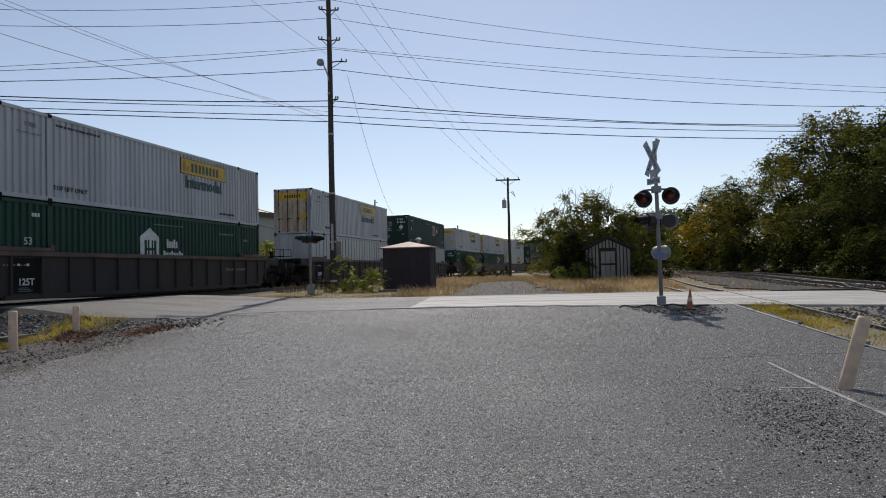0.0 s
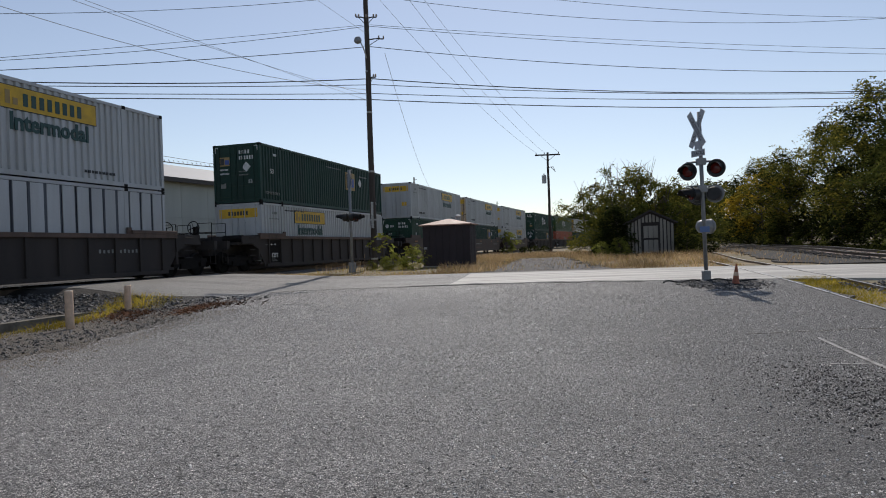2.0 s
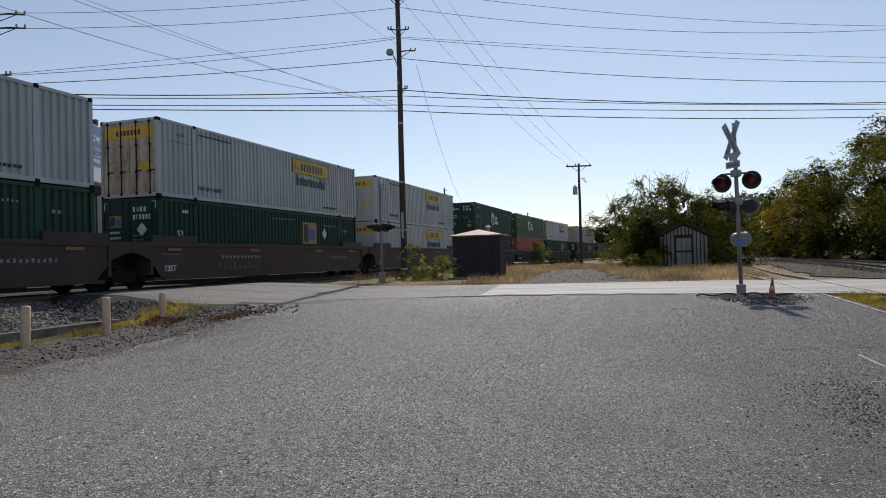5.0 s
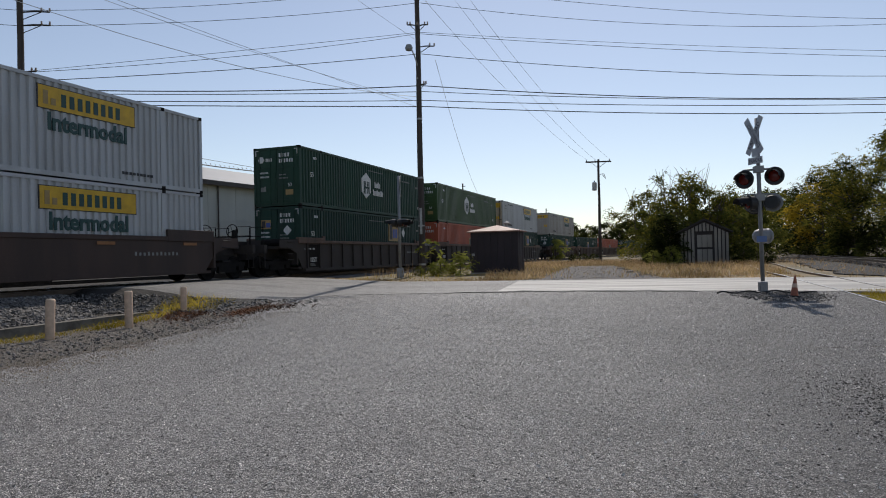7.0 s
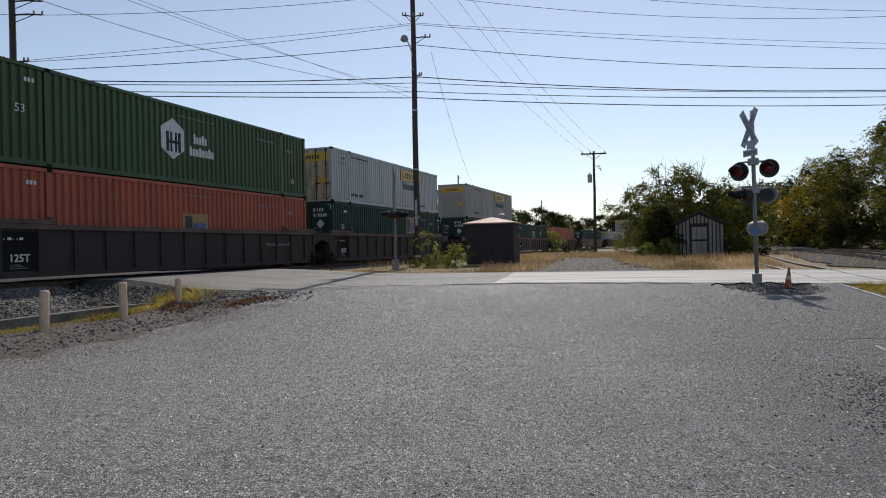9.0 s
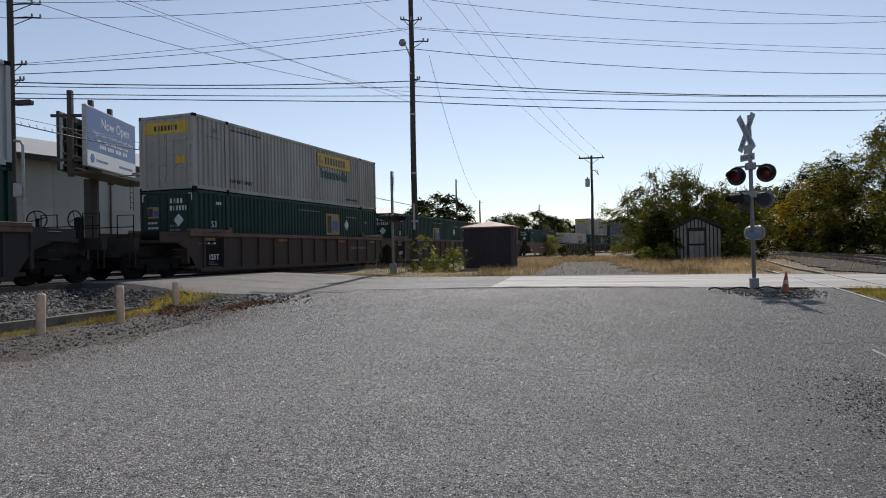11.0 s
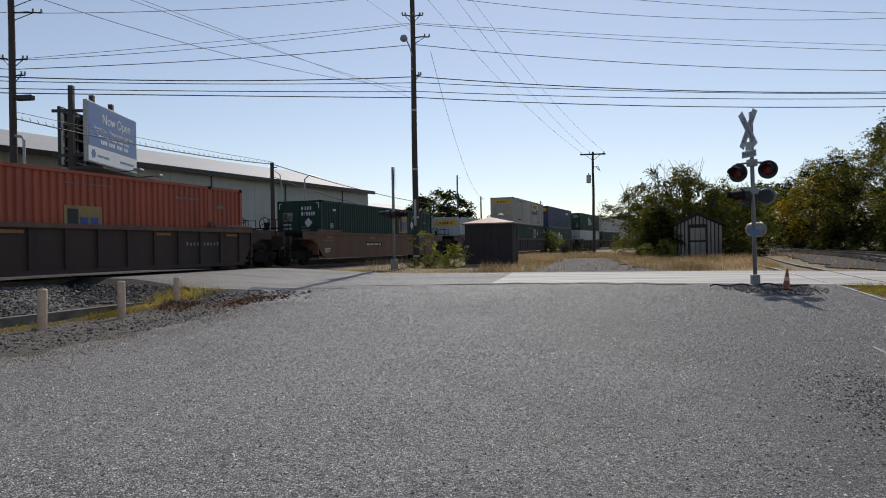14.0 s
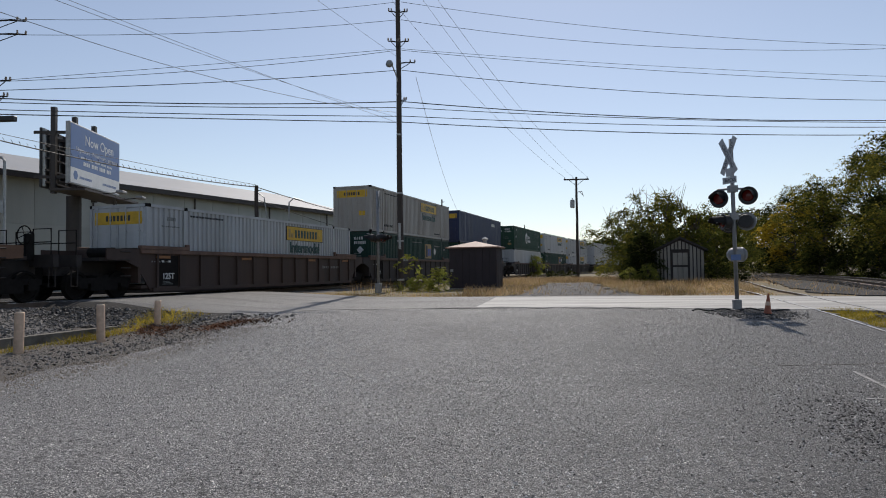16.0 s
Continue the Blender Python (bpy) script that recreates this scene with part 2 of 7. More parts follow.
M = {
    "dirt": material("grey_brown_dirt", (0.125, 0.105, 0.082), 0.95, vary=0.45, scale=1.1, fine=30, bump=0.8, second=(0.07, 0.062, 0.052), spots=0.3, bump_dist=0.03),
    "soil": material("soil", (0.235, 0.175, 0.10), 0.95, vary=0.4, scale=0.5, fine=25, bump=0.6, second=(0.11, 0.10, 0.055)),
    "lot": asphalt_material("lot_asphalt", (0.25, 0.24, 0.23), (0.95, 0.915, 0.87), (0.020, 0.019, 0.018), (0.34, 0.328, 0.313), True),
    "road": asphalt_material("road_asphalt", (0.16, 0.155, 0.148), (0.27, 0.262, 0.252), (0.10, 0.097, 0.093), (0.20, 0.194, 0.186), False, True, 0.45),
    "shoulder": asphalt_material("gritty_shoulder", (0.12, 0.098, 0.076), (0.36, 0.30, 0.235), (0.028, 0.025, 0.022), (0.125, 0.105, 0.082)),
    "patch": asphalt_material("patch_asphalt", (0.07, 0.068, 0.066), (0.16, 0.155, 0.15), (0.04, 0.04, 0.038), (0.10, 0.098, 0.094)),
    "slab": material("concrete_slab", (0.44, 0.425, 0.395), 0.7, vary=0.3, scale=1.5, fine=30, bump=0.2, stretch=(0.10, 2.2, 1), second=(0.17, 0.163, 0.15)),
    "concrete": material("concrete", (0.36, 0.34, 0.30), 0.9, vary=0.35, scale=2, fine=40, bump=0.3),
    "oldconcrete": material("old_stained_concrete", (0.17, 0.155, 0.13), 0.9, vary=0.5, scale=2, fine=40, bump=0.4, second=(0.07, 0.062, 0.05)),
    "post": material("cream_post", (0.70, 0.50, 0.36), 0.75, vary=0.25, scale=5, fine=60, bump=0.15),
    "ballast": material("ballast", (0.12, 0.112, 0.105), 0.95, vary=0.5, scale=1.2, fine=14, bump=1.0, bump_dist=0.04),
    "stone": material("ballast_stone", (0.165, 0.155, 0.145), 0.9, vary=0.3, scale=6, fine=50, bump=0.2, per_island=0.55),
    "grit": material("grit", (0.145, 0.138, 0.13), 0.9, vary=0.3, scale=6, fine=50, bump=0.2, per_island=0.6),
    "chipping": material("asphalt_chipping", (0.50, 0.48, 0.455), 0.85, vary=0.3, scale=6, fine=50, bump=0.2, per_island=0.85),
    "darkgrit": material("dark_grit", (0.075, 0.071, 0.068), 0.9, vary=0.3, scale=6, fine=50, bump=0.2, per_island=0.6),
    "tangrit": material("tan_grit", (0.27, 0.215, 0.15), 0.95, vary=0.3, scale=6, fine=50, bump=0.2, per_island=0.4),
    "gravel": material("gravel_drive", (0.13, 0.12, 0.11), 0.95, vary=0.4, scale=1.5, fine=22, bump=0.8, bump_dist=0.03),
    # the branch's cinder bed; also painted shade by the ramp and under the cars
    "cinder": material("cinder_and_shade_dark", (0.042, 0.038, 0.034), 0.95, vary=0.5, scale=2.2, fine=18, bump=1.0, bump_dist=0.04),
    "rail": material("rail_steel", (0.16, 0.12, 0.095), 0.55, metal=0.6, vary=0.3, scale=4, fine=50, bump=0.1),
    "railtop": material("rail_top", (0.55, 0.53, 0.5), 0.3, metal=0.9, vary=0.15, scale=3, fine=60, bump=0.05),
    "tie": material("tie_wood", (0.09, 0.075, 0.06), 0.9, vary=0.4, scale=6, fine=30, bump=0.5),
    "polewood": material("pole_wood", (0.072, 0.058, 0.05), 0.9, vary=0.4, scale=4, fine=40, bump=0.4, streaks=True),
    "wire": material("wire", (0.035, 0.035, 0.035), 0.6, vary=0.2, bump=0),
    "wirelight": material("pale_wire", (0.50, 0.50, 0.49), 0.45, metal=0.5, vary=0.2, bump=0),
    "ceramic": material("insulator", (0.30, 0.24, 0.20), 0.3, vary=0.2, scale=20, bump=0),
    "steel": material("galvanised_steel", (0.42, 0.42, 0.41), 0.5, metal=0.5, vary=0.25, scale=6, fine=60, bump=0.1),
    "dimletters": material("faded_lettering", (0.22, 0.23, 0.22), 0.6, vary=0.3, scale=9, bump=0),
    "alum": material("aluminium_paint", (0.27, 0.275, 0.28), 0.55, metal=0.3, vary=0.2, scale=6, fine=60, bump=0.08),
    "blackmetal": material("black_metal", (0.02, 0.02, 0.021), 0.5, vary=0.3, scale=8, fine=60, bump=0.05),
    "under": material("grimy_running_gear", (0.016, 0.014, 0.013), 0.9, spec=0.15, vary=0.4, scale=6, fine=40, bump=0.3),
    "white": material("white_paint", (0.78, 0.78, 0.76), 0.5, vary=0.1, scale=3, bump=0.03),
    "reflector": material("grey_white_sheeting", (0.45, 0.46, 0.48), 0.5, vary=0.18, scale=6, fine=60, bump=0.03),
    "letters": material("white_lettering", (0.62, 0.63, 0.62), 0.6, vary=0.2, scale=6, bump=0),
    "black": material("black_lettering", (0.03, 0.03, 0.032), 0.6, vary=0.2, bump=0),
    "yellow": material("yellow_panel", (0.62, 0.37, 0.015), 0.5, vary=0.2, scale=3, bump=0.02),
    "darkgreenink": material("dark_green_lettering", (0.007, 0.05, 0.045), 0.5, vary=0.15, bump=0),
    "tan": material("tan_patch", (0.33, 0.225, 0.085), 0.6, vary=0.2, scale=5, bump=0.02),
    "blueink": material("blue_lettering", (0.05, 0.09, 0.33), 0.5, vary=0.2, bump=0),
    "c_white": material("white_container", (0.445, 0.46, 0.475), 0.45, vary=0.16, scale=0.9, fine=18, bump=0.04, streaks=True, per_object=0.07, second=(0.345, 0.35, 0.35)),
    "c_rusty": material("weathered_white_container", (0.50, 0.43, 0.33), 0.65, vary=0.4, scale=3.2, fine=18, bump=0.05, streaks=True, second=(0.22, 0.135, 0.08)),
    "c_aged": material("aged_white_container", (0.385, 0.37, 0.345), 0.55, vary=0.2, scale=1.1, fine=18, bump=0.04, streaks=True, second=(0.27, 0.245, 0.215)),
    "olddecal": material("faded_dark_decal", (0.15, 0.125, 0.095), 0.6, vary=0.3, scale=5, bump=0.02),
    "c_hub": material("mid_green_container", (0.012, 0.052, 0.031), 0.58, spec=0.35, vary=0.3, scale=0.9, fine=18, bump=0.04, streaks=True, per_object=0.15),
    "c_emp": material("dark_green_container", (0.007, 0.038, 0.027), 0.58, spec=0.35, vary=0.3, scale=0.9, fine=18, bump=0.04, streaks=True, per_object=0.15),
    "c_olive": material("olive_green_container", (0.036, 0.078, 0.020), 0.5, vary=0.3, scale=0.9, fine=18, bump=0.04, streaks=True),
    "c_red": material("orange_red_container", (0.40, 0.088, 0.042), 0.55, vary=0.3, scale=0.9, fine=18, bump=0.04, streaks=True, per_object=0.06, second=(0.28, 0.066, 0.038)),
    "c_blue": material("dark_blue_container", (0.012, 0.024, 0.085), 0.5, vary=0.25, scale=0.9, fine=18, bump=0.04, streaks=True),
    "c_grey": material("grey_panel_joint", (0.065, 0.072, 0.09), 0.5, vary=0.2, scale=1, bump=0.04, streaks=True),
    "w_dark": material("dark_brown_well_car", (0.034, 0.026, 0.023), 0.75, vary=0.4, scale=1.2, fine=25, bump=0.1, streaks=True),
    "w_brown": material("brown_well_car", (0.055, 0.032, 0.024), 0.7, vary=0.35, scale=1.2, fine=25, bump=0.1, streaks=True),
    "w_red": material("faded_orange_brown_well_car", (0.145, 0.075, 0.043), 0.7, vary=0.35, scale=1.2, fine=25, bump=0.1, streaks=True),
    "grime": material("greasy_dark_steel", (0.030, 0.024, 0.021), 0.8, vary=0.45, scale=3, fine=30, bump=0.2),
    # chord tones are lightened for dust and for the sky-lit highlight on the ledge
    "chord_dark": material("dusty_skylit_dark_chord", (0.115, 0.074, 0.056), 0.75, vary=0.45, scale=1.6, fine=25, bump=0.1, streaks=True),
    "chord_brown": material("dusty_skylit_brown_chord", (0.15, 0.088, 0.062), 0.75, vary=0.4, scale=1.6, fine=25, bump=0.1, streaks=True),
    "orange": material("orange_reflector", (0.30, 0.13, 0.045), 0.6, vary=0.35, bump=0),
    "shedwhite": material("pale_siding_board", (0.29, 0.27, 0.235), 0.8, vary=0.25, scale=3, fine=40, bump=0.2, streaks=True, per_object=0.12),
    "sheddark": material("dark_brown_trim", (0.035, 0.026, 0.024), 0.8, vary=0.3, scale=3, fine=40, bump=0.2),
    "shingle": material("dark_shingles", (0.06, 0.055, 0.052), 0.9, vary=0.35, scale=3, fine=40, bump=0.4),
    "hutwall": material("dark_plum_hut_panel", (0.030, 0.020, 0.024), 0.7, vary=0.3, scale=2, fine=30, bump=0.15, per_object=0.15),
    "hutroof": material("rusty_metal_roof", (0.33, 0.20, 0.15), 0.6, vary=0.35, scale=2, fine=30, bump=0.15, second=(0.24, 0.11, 0.08)),
    "wall": material("pale_warehouse_panel", (0.41, 0.43, 0.40), 0.7, vary=0.12, scale=0.6, fine=12, bump=0.05, per_object=0.05, streaks=True),
    "roof": material("pale_metal_roof", (0.33, 0.32, 0.305), 0.5, vary=0.15, scale=0.7, fine=12, bump=0.05),
    "roofedge": material("dark_brown_gutter", (0.05, 0.04, 0.035), 0.6, vary=0.2, bump=0),
    "signblue": material("sign_blue", (0.10, 0.17, 0.36), 0.45, vary=0.1, scale=1, bump=0),
    "paint": material("worn_white_line", (0.36, 0.35, 0.33), 0.8, vary=0.5, scale=7, fine=50, bump=0.4, second=(0.075, 0.072, 0.068)),
    "conebody": material("orange_cone", (0.36, 0.11, 0.055), 0.6, vary=0.35, scale=6, bump=0.05),
    "rubber": material("black_rubber", (0.025, 0.025, 0.025), 0.8, vary=0.3, bump=0.1),
    "bark": material("bark", (0.10, 0.08, 0.06), 0.95, vary=0.4, scale=5, fine=30, bump=0.6),
    "redlens": glow_material("red_lens", (0.10, 0.010, 0.008), 0.06),
    "lens": material("glass_lens", (0.5, 0.5, 0.48), 0.2, vary=0.1, bump=0),
    "leaf_green": leaf_material("green_leaves", [(0.060, 0.078, 0.019), (0.105, 0.120, 0.028), (0.19, 0.185, 0.045), (0.08, 0.096, 0.024)], 0.42),
    "leaf_yellow": leaf_material("yellowing_leaves", [(0.075, 0.09, 0.022), (0.16, 0.155, 0.03), (0.31, 0.255, 0.042), (0.10, 0.115, 0.028), (0.055, 0.07, 0.02)], 0.42),
    "leaf_gold": leaf_material("golden_leaves", [(0.20, 0.16, 0.025), (0.42, 0.30, 0.03), (0.55, 0.38, 0.04), (0.28, 0.22, 0.03)], 0.4),
    # dark foliage; in the wood edge it stands for shaded clumps and gaps
    "leaf_dark": leaf_material("dark_and_shaded_leaves", [(0.018, 0.026, 0.010), (0.034, 0.044, 0.014), (0.06, 0.068, 0.02)], 0.22),
    "leaf_bright": leaf_material("bright_weeds", [(0.17, 0.21, 0.045), (0.28, 0.30, 0.065), (0.40, 0.37, 0.10), (0.21, 0.25, 0.05)], 0.5),
    "straw": leaf_material("dry_grass", [(0.34, 0.225, 0.12), (0.50, 0.35, 0.19), (0.62, 0.46, 0.27), (0.25, 0.165, 0.095), (0.33, 0.26, 0.115)], 0.45),
    # grass colour darkened for the shade under the wood
    "woodgrass": leaf_material("shaded_green_grass", [(0.06, 0.075, 0.02), (0.11, 0.12, 0.03), (0.17, 0.16, 0.04), (0.08, 0.09, 0.025)], 0.35),
    "litter": leaf_material("brown_leaf_litter", [(0.11, 0.055, 0.035), (0.19, 0.095, 0.06), (0.27, 0.165, 0.11), (0.08, 0.05, 0.035)], 0.15),
    "grass": leaf_material("green_yellow_grass", [(0.22, 0.20, 0.035), (0.40, 0.31, 0.045), (0.50, 0.37, 0.07), (0.25, 0.23, 0.04)], 0.5),
}

# ---------------------------------------------------------------- mesh helpers


def obj(name, bm, mat, parent=None, m=None, smooth=False):
    me = bpy.data.meshes.new(name)
    bm.to_mesh(me)
    bm.free()
    if smooth:
        me.polygons.foreach_set("use_smooth", [True] * len(me.polygons))
    me.materials.append(M[mat])
    ob = new(name, me)
    if parent:
        ob.parent = parent
    if m is not None:
        ob.matrix_basis = m
    return ob


def part(name, bm, mat, parent, label="", smooth=False):
    ob = obj(name, bm, mat, parent, smooth=smooth)
    return tagged(ob, label) if label else ob


def share(name, me, mat, parent, m):
    """One more object on an existing mesh, with its own material."""
    ob = new(name, me)
    if not me.materials:
        me.materials.append(None)
    ob.material_slots[0].link = "OBJECT"
    ob.material_slots[0].material = M[mat]
    ob.parent = parent
    ob.matrix_basis = m
    return ob


def empty(name, m=None):
    ob = new(name)
    ob.empty_display_size = 0.2
    if m is not None:
        ob.matrix_basis = m
    return ob


def box(bm, x0, x1, y0, y1, z0, z1, m=None):
    v = [bm.verts.new((x, y, z)) for x, y, z in ((x0, y0, z0), (x1, y0, z0), (x1, y1, z0), (x0, y1, z0), (x0, y0, z1), (x1, y0, z1), (x1, y1, z1), (x0, y1, z1))]
    for f in ((3, 2, 1, 0), (4, 5, 6, 7), (0, 1, 5, 4), (1, 2, 6, 5), (2, 3, 7, 6), (3, 0, 4, 7)):
        bm.faces.new([v[i] for i in f])
    if m is not None:
        for q in v:
            q.co = m @ q.co
    return v


def bbox(x0, x1, y0, y1, z0, z1, bevel=0.0):
    bm = bmesh.new()
    box(bm, x0, x1, y0, y1, z0, z1)
    if bevel:
        bmesh.ops.bevel(bm, geom=bm.edges[:], offset=bevel, segments=1, affect="EDGES")
    return bm


def tube(bm, pts, r, sides=6, r1=None):
    """A round bar along points, tapering from r to r1."""
    pts = [Vector(p) for p in pts]
    r1 = r if r1 is None else r1
    rings = []
    whole = (pts[-1] - pts[0]).normalized()
    ref = Vector((0, 0, 1)) if abs(whole.z) < 0.8 else Vector((0, 1, 0))
    for i, p in enumerate(pts):
        d = (pts[min(i + 1, len(pts) - 1)] - pts[max(i - 1, 0)]).normalized()
        a = d.cross(ref)
        if a.length < 1e-3:
            a = Vector((1, 0, 0))
        a.normalize()
        b = a.cross(d)
        rad = r + (r1 - r) * i / max(1, len(pts) - 1)
        rings.append([bm.verts.new(p + (a * math.cos(k) + b * math.sin(k)) * rad) for k in [2 * math.pi * j / sides for j in range(sides)]])
    for p, q in zip(rings, rings[1:]):
        for j in range(sides):
            bm.faces.new((p[j], p[(j + 1) % sides], q[(j + 1) % sides], q[j]))
    bm.faces.new(rings[0][::-1])
    bm.faces.new(rings[-1])
    return bm


def lathe(bm, profile, m=None, sides=16):
    """Profile of (radius, height) round z."""
    rings = []
    for r, z in profile:
        rings.append([bm.verts.new((r * math.cos(2 * math.pi * j / sides), r * math.sin(2 * math.pi * j / sides), z)) for j in range(sides)])
    for p, q in zip(rings, rings[1:]):
        for j in range(sides):
            bm.faces.new((p[j], p[(j + 1) % sides], q[(j + 1) % sides], q[j]))
    bm.faces.new(rings[0][::-1])
    bm.faces.new(rings[-1])
    if m is not None:
        for ring in rings:
            for v in ring:
                v.co = m @ v.co
    return bm


def lettering(name, text, size, mat, parent, m, depth=0.004, bold=0.0):
    """Letters of Blender's own font as a thin mesh; m puts the text's x and y on a surface."""
    cu = bpy.data.curves.new(name, "FONT")
    cu.body, cu.size, cu.extrude, cu.align_x, cu.resolution_u = text, size, depth, "CENTER", 2
    cu.offset = bold
    tmp = new(name + "_tmp", cu)
    dg = bpy.context.evaluated_depsgraph_get()
    me = bpy.data.meshes.new_from_object(tmp.evaluated_get(dg))
    bpy.data.objects.remove(tmp)
    bpy.data.curves.remove(cu)
    me.materials.clear()
    me.materials.append(M[mat])
    ob = new(name, me)
    ob.parent = parent
    ob.matrix_basis = m
    return ob


def from_arrays(name, verts, faces, mat, parent=None):
    me = bpy.data.meshes.new(name)
    me.from_pydata(verts, [], faces)
    me.materials.append(M[mat])
    ob = new(name, me)
    if parent:
        ob.parent = parent
    return ob


def smooth01(v, a, b):
    t = min(1.0, max(0.0, (v - a) / (b - a)))
    return t * t * (3 - 2 * t)


# ---------------------------------------------------------------- the lie of the land
TB = radians(12.5)                   # bearing of the main line
TD = Vector((math.sin(TB), math.cos(TB), 0))
TN = Vector((-math.cos(TB), math.sin(TB), 0))
OFF = 18.6                           # main line's distance from the origin
RAIL = 0.82                          # rail top of the main line
CURVE_FROM, CURVE_R = 72.0, 640.0


def off_of(x, y):
    return x * TN.x + y * TN.y


def track(a, offset=0.0):
    """Place and heading of the main line at a metres along it; straight, then an easy right-hand curve."""
    if a <= CURVE_FROM:
        p, turn = TD * a + TN * OFF, 0.0
    else:
        turn = (a - CURVE_FROM) / CURVE_R
        p = TD * CURVE_FROM + TN * OFF + TD * (CURVE_R * math.sin(turn)) - TN * (CURVE_R * (1 - math.cos(turn)))
    h = TB + turn
    nn = Vector((-math.cos(h), math.sin(h), 0))
    return p + nn * offset, h


def ground_z(x, y):
    left = smooth01(-x, 5, 9)
    z = 0.43 * smooth01(y, 8 + 6.5 * left, 21)
    z += 0.12 * smooth01(y, 20, 28) + 0.17 * smooth01(y, 28, 42) + 0.06 * smooth01(y, 42, 70)
    up = smooth01(off_of(x, y), 10.5, 16.6) * smooth01(y, 17.9, 19.6)
    z = z + ((0.80 if y < 28.2 else 0.80 - 0.2 * smooth01(y, 28.2, 30)) - z) * up
    return z


def sheet(name, a, b, nu, nv, mat, dz, label="", category="", kind="structure", ragged=0.0):
    """A surface laid on the land between two border lines a and b, each a list of (x, y)."""
    def at(line, u):
        seg = [0.0]
        for p, q in zip(line, line[1:]):
            seg.append(seg[-1] + math.hypot(q[0] - p[0], q[1] - p[1]))
        s = u * seg[-1]
        for i in range(len(line) - 1):
            if s <= seg[i + 1] + 1e-9:
                k = (s - seg[i]) / max(1e-9, seg[i + 1] - seg[i])
                return line[i][0] + (line[i + 1][0] - line[i][0]) * k, line[i][1] + (line[i + 1][1] - line[i][1]) * k
        return line[-1]
    vs, fs = [], []
    for i in range(nu + 1):
        p, q = at(a, i / nu), at(b, i / nu)
        for j in range(nv + 1):
            k = j / nv
            x, y = p[0] + (q[0] - p[0]) * k, p[1] + (q[1] - p[1]) * k
            if ragged and j in (0, nv):
                x += ragged * noise.noise((x * 1.7, y * 1.7, 1.0))
                y += ragged * noise.noise((x * 1.7, y * 1.7, 9.0))
            vs.append((x, y, ground_z(x, y) + dz))
    for i in range(nu):
        for j in range(nv):
            c = i * (nv + 1) + j
            fs.append((c, c + nv + 1, c + nv + 2, c + 1))
    # a turned-down edge all round
    rim = [i * (nv + 1) for i in range(nu + 1)] + [nu * (nv + 1) + j for j in range(1, nv + 1)] + [i * (nv + 1) + nv for i in range(nu - 1, -1, -1)] + [j for j in range(nv - 1, 0, -1)]
    low = len(vs)
    vs += [(vs[r][0], vs[r][1], vs[r][2] - 0.12) for r in rim]
    fs += [(rim[k], low + k, low + (k + 1) % len(rim), rim[(k + 1) % len(rim)]) for k in range(len(rim))]
    ob = from_arrays(name, vs, fs, mat)
    # faces up
    if ob.data.polygons[0].normal.z < 0:
        ob.data.flip_normals()
    return tagged(ob, label, category, "", kind)


def polar(deg, d):
    return d * math.sin(radians(deg)), d * math.cos(radians(deg))

# ---------------------------------------------------------------- ground, lot, road, tracks


def axis(dense0, dense1, step, far):
    out = [dense0 + i * step for i in range(int(round((dense1 - dense0) / step)) + 1)]
    g, lo, hi = step, out[0], out[-1]
    while hi < far:
        g *= 1.45
        lo, hi = lo - g, hi + g
        out = [lo] + out + [hi]
    return out


def build_ground():
    xs, ys = axis(-30, 30, 0.6, 2600), axis(-6, 62, 0.6, 2600)
    vs = []
    for y in ys:
        for x in xs:
            bumpy = 0.03 * noise.noise((x * 0.5, y * 0.5, 0)) if abs(x) < 60 and 0 < y < 90 else 0.0
            vs.append((x, y, ground_z(x, y) - 0.035 + bumpy))
    n = len(xs)
    fs = [(j * n + i, j * n + i + 1, (j + 1) * n + i + 1, (j + 1) * n + i) for j in range(len(ys) - 1) for i in range(n - 1)]
    g = from_arrays("ground", vs, fs, "soil")
    g.data.polygons.foreach_set("use_smooth", [True] * len(fs))
    tagged(g, "dry brown soil with sparse weeds, reaching the horizon", "ground", "", "structure")


build_ground()
sheet("lot", [(-10.0, -9), (-8.4, 6), (-7.6, 11), (-7.0, 15.5), (-7.3, 18.0), (-8.4, 20.4)], [(10.5, -9), (8.0, 5), (7.3, 9.5), (7.55, 13), (7.95, 17), (8.35, 20.2)], 90, 40, "lot", 0.025,
      "worn grey asphalt yard with loose grit and cracks", "asphalt yard", "structure", 0.6)
sheet("verge", [(-17, -9), (-16, 6), (-15.2, 14), (-14.2, 18.9)], [(-8.5, -9), (-7.3, 6), (-6.0, 14), (-6.6, 18.9)], 60, 20, "shoulder", 0.008, "grey-brown gritty dirt verge with rubble", "dirt verge")
ROAD_NEAR = [(-14.1, 19.45), (-12.0, 19.3), (-10.1, 18.9), (-7.9, 19.05), (-5.5, 20.2), (-1.0, 20.45), (6.3, 19.55), (11.6, 17.9), (60, 5)]
ROAD_FAR = [(-12.1, 27.6), (-9, 27.3), (-6, 27.0), (-0.6, 26.4), (8.4, 25.7), (15.3, 23.6), (60, 11)]
sheet("road", ROAD_NEAR[:6] + [(0.2, 20.4)], ROAD_FAR[:4] + [(0.6, 26.3)], 60, 30, "road", 0.029, "grey asphalt road climbing to the railway crossing", "road")
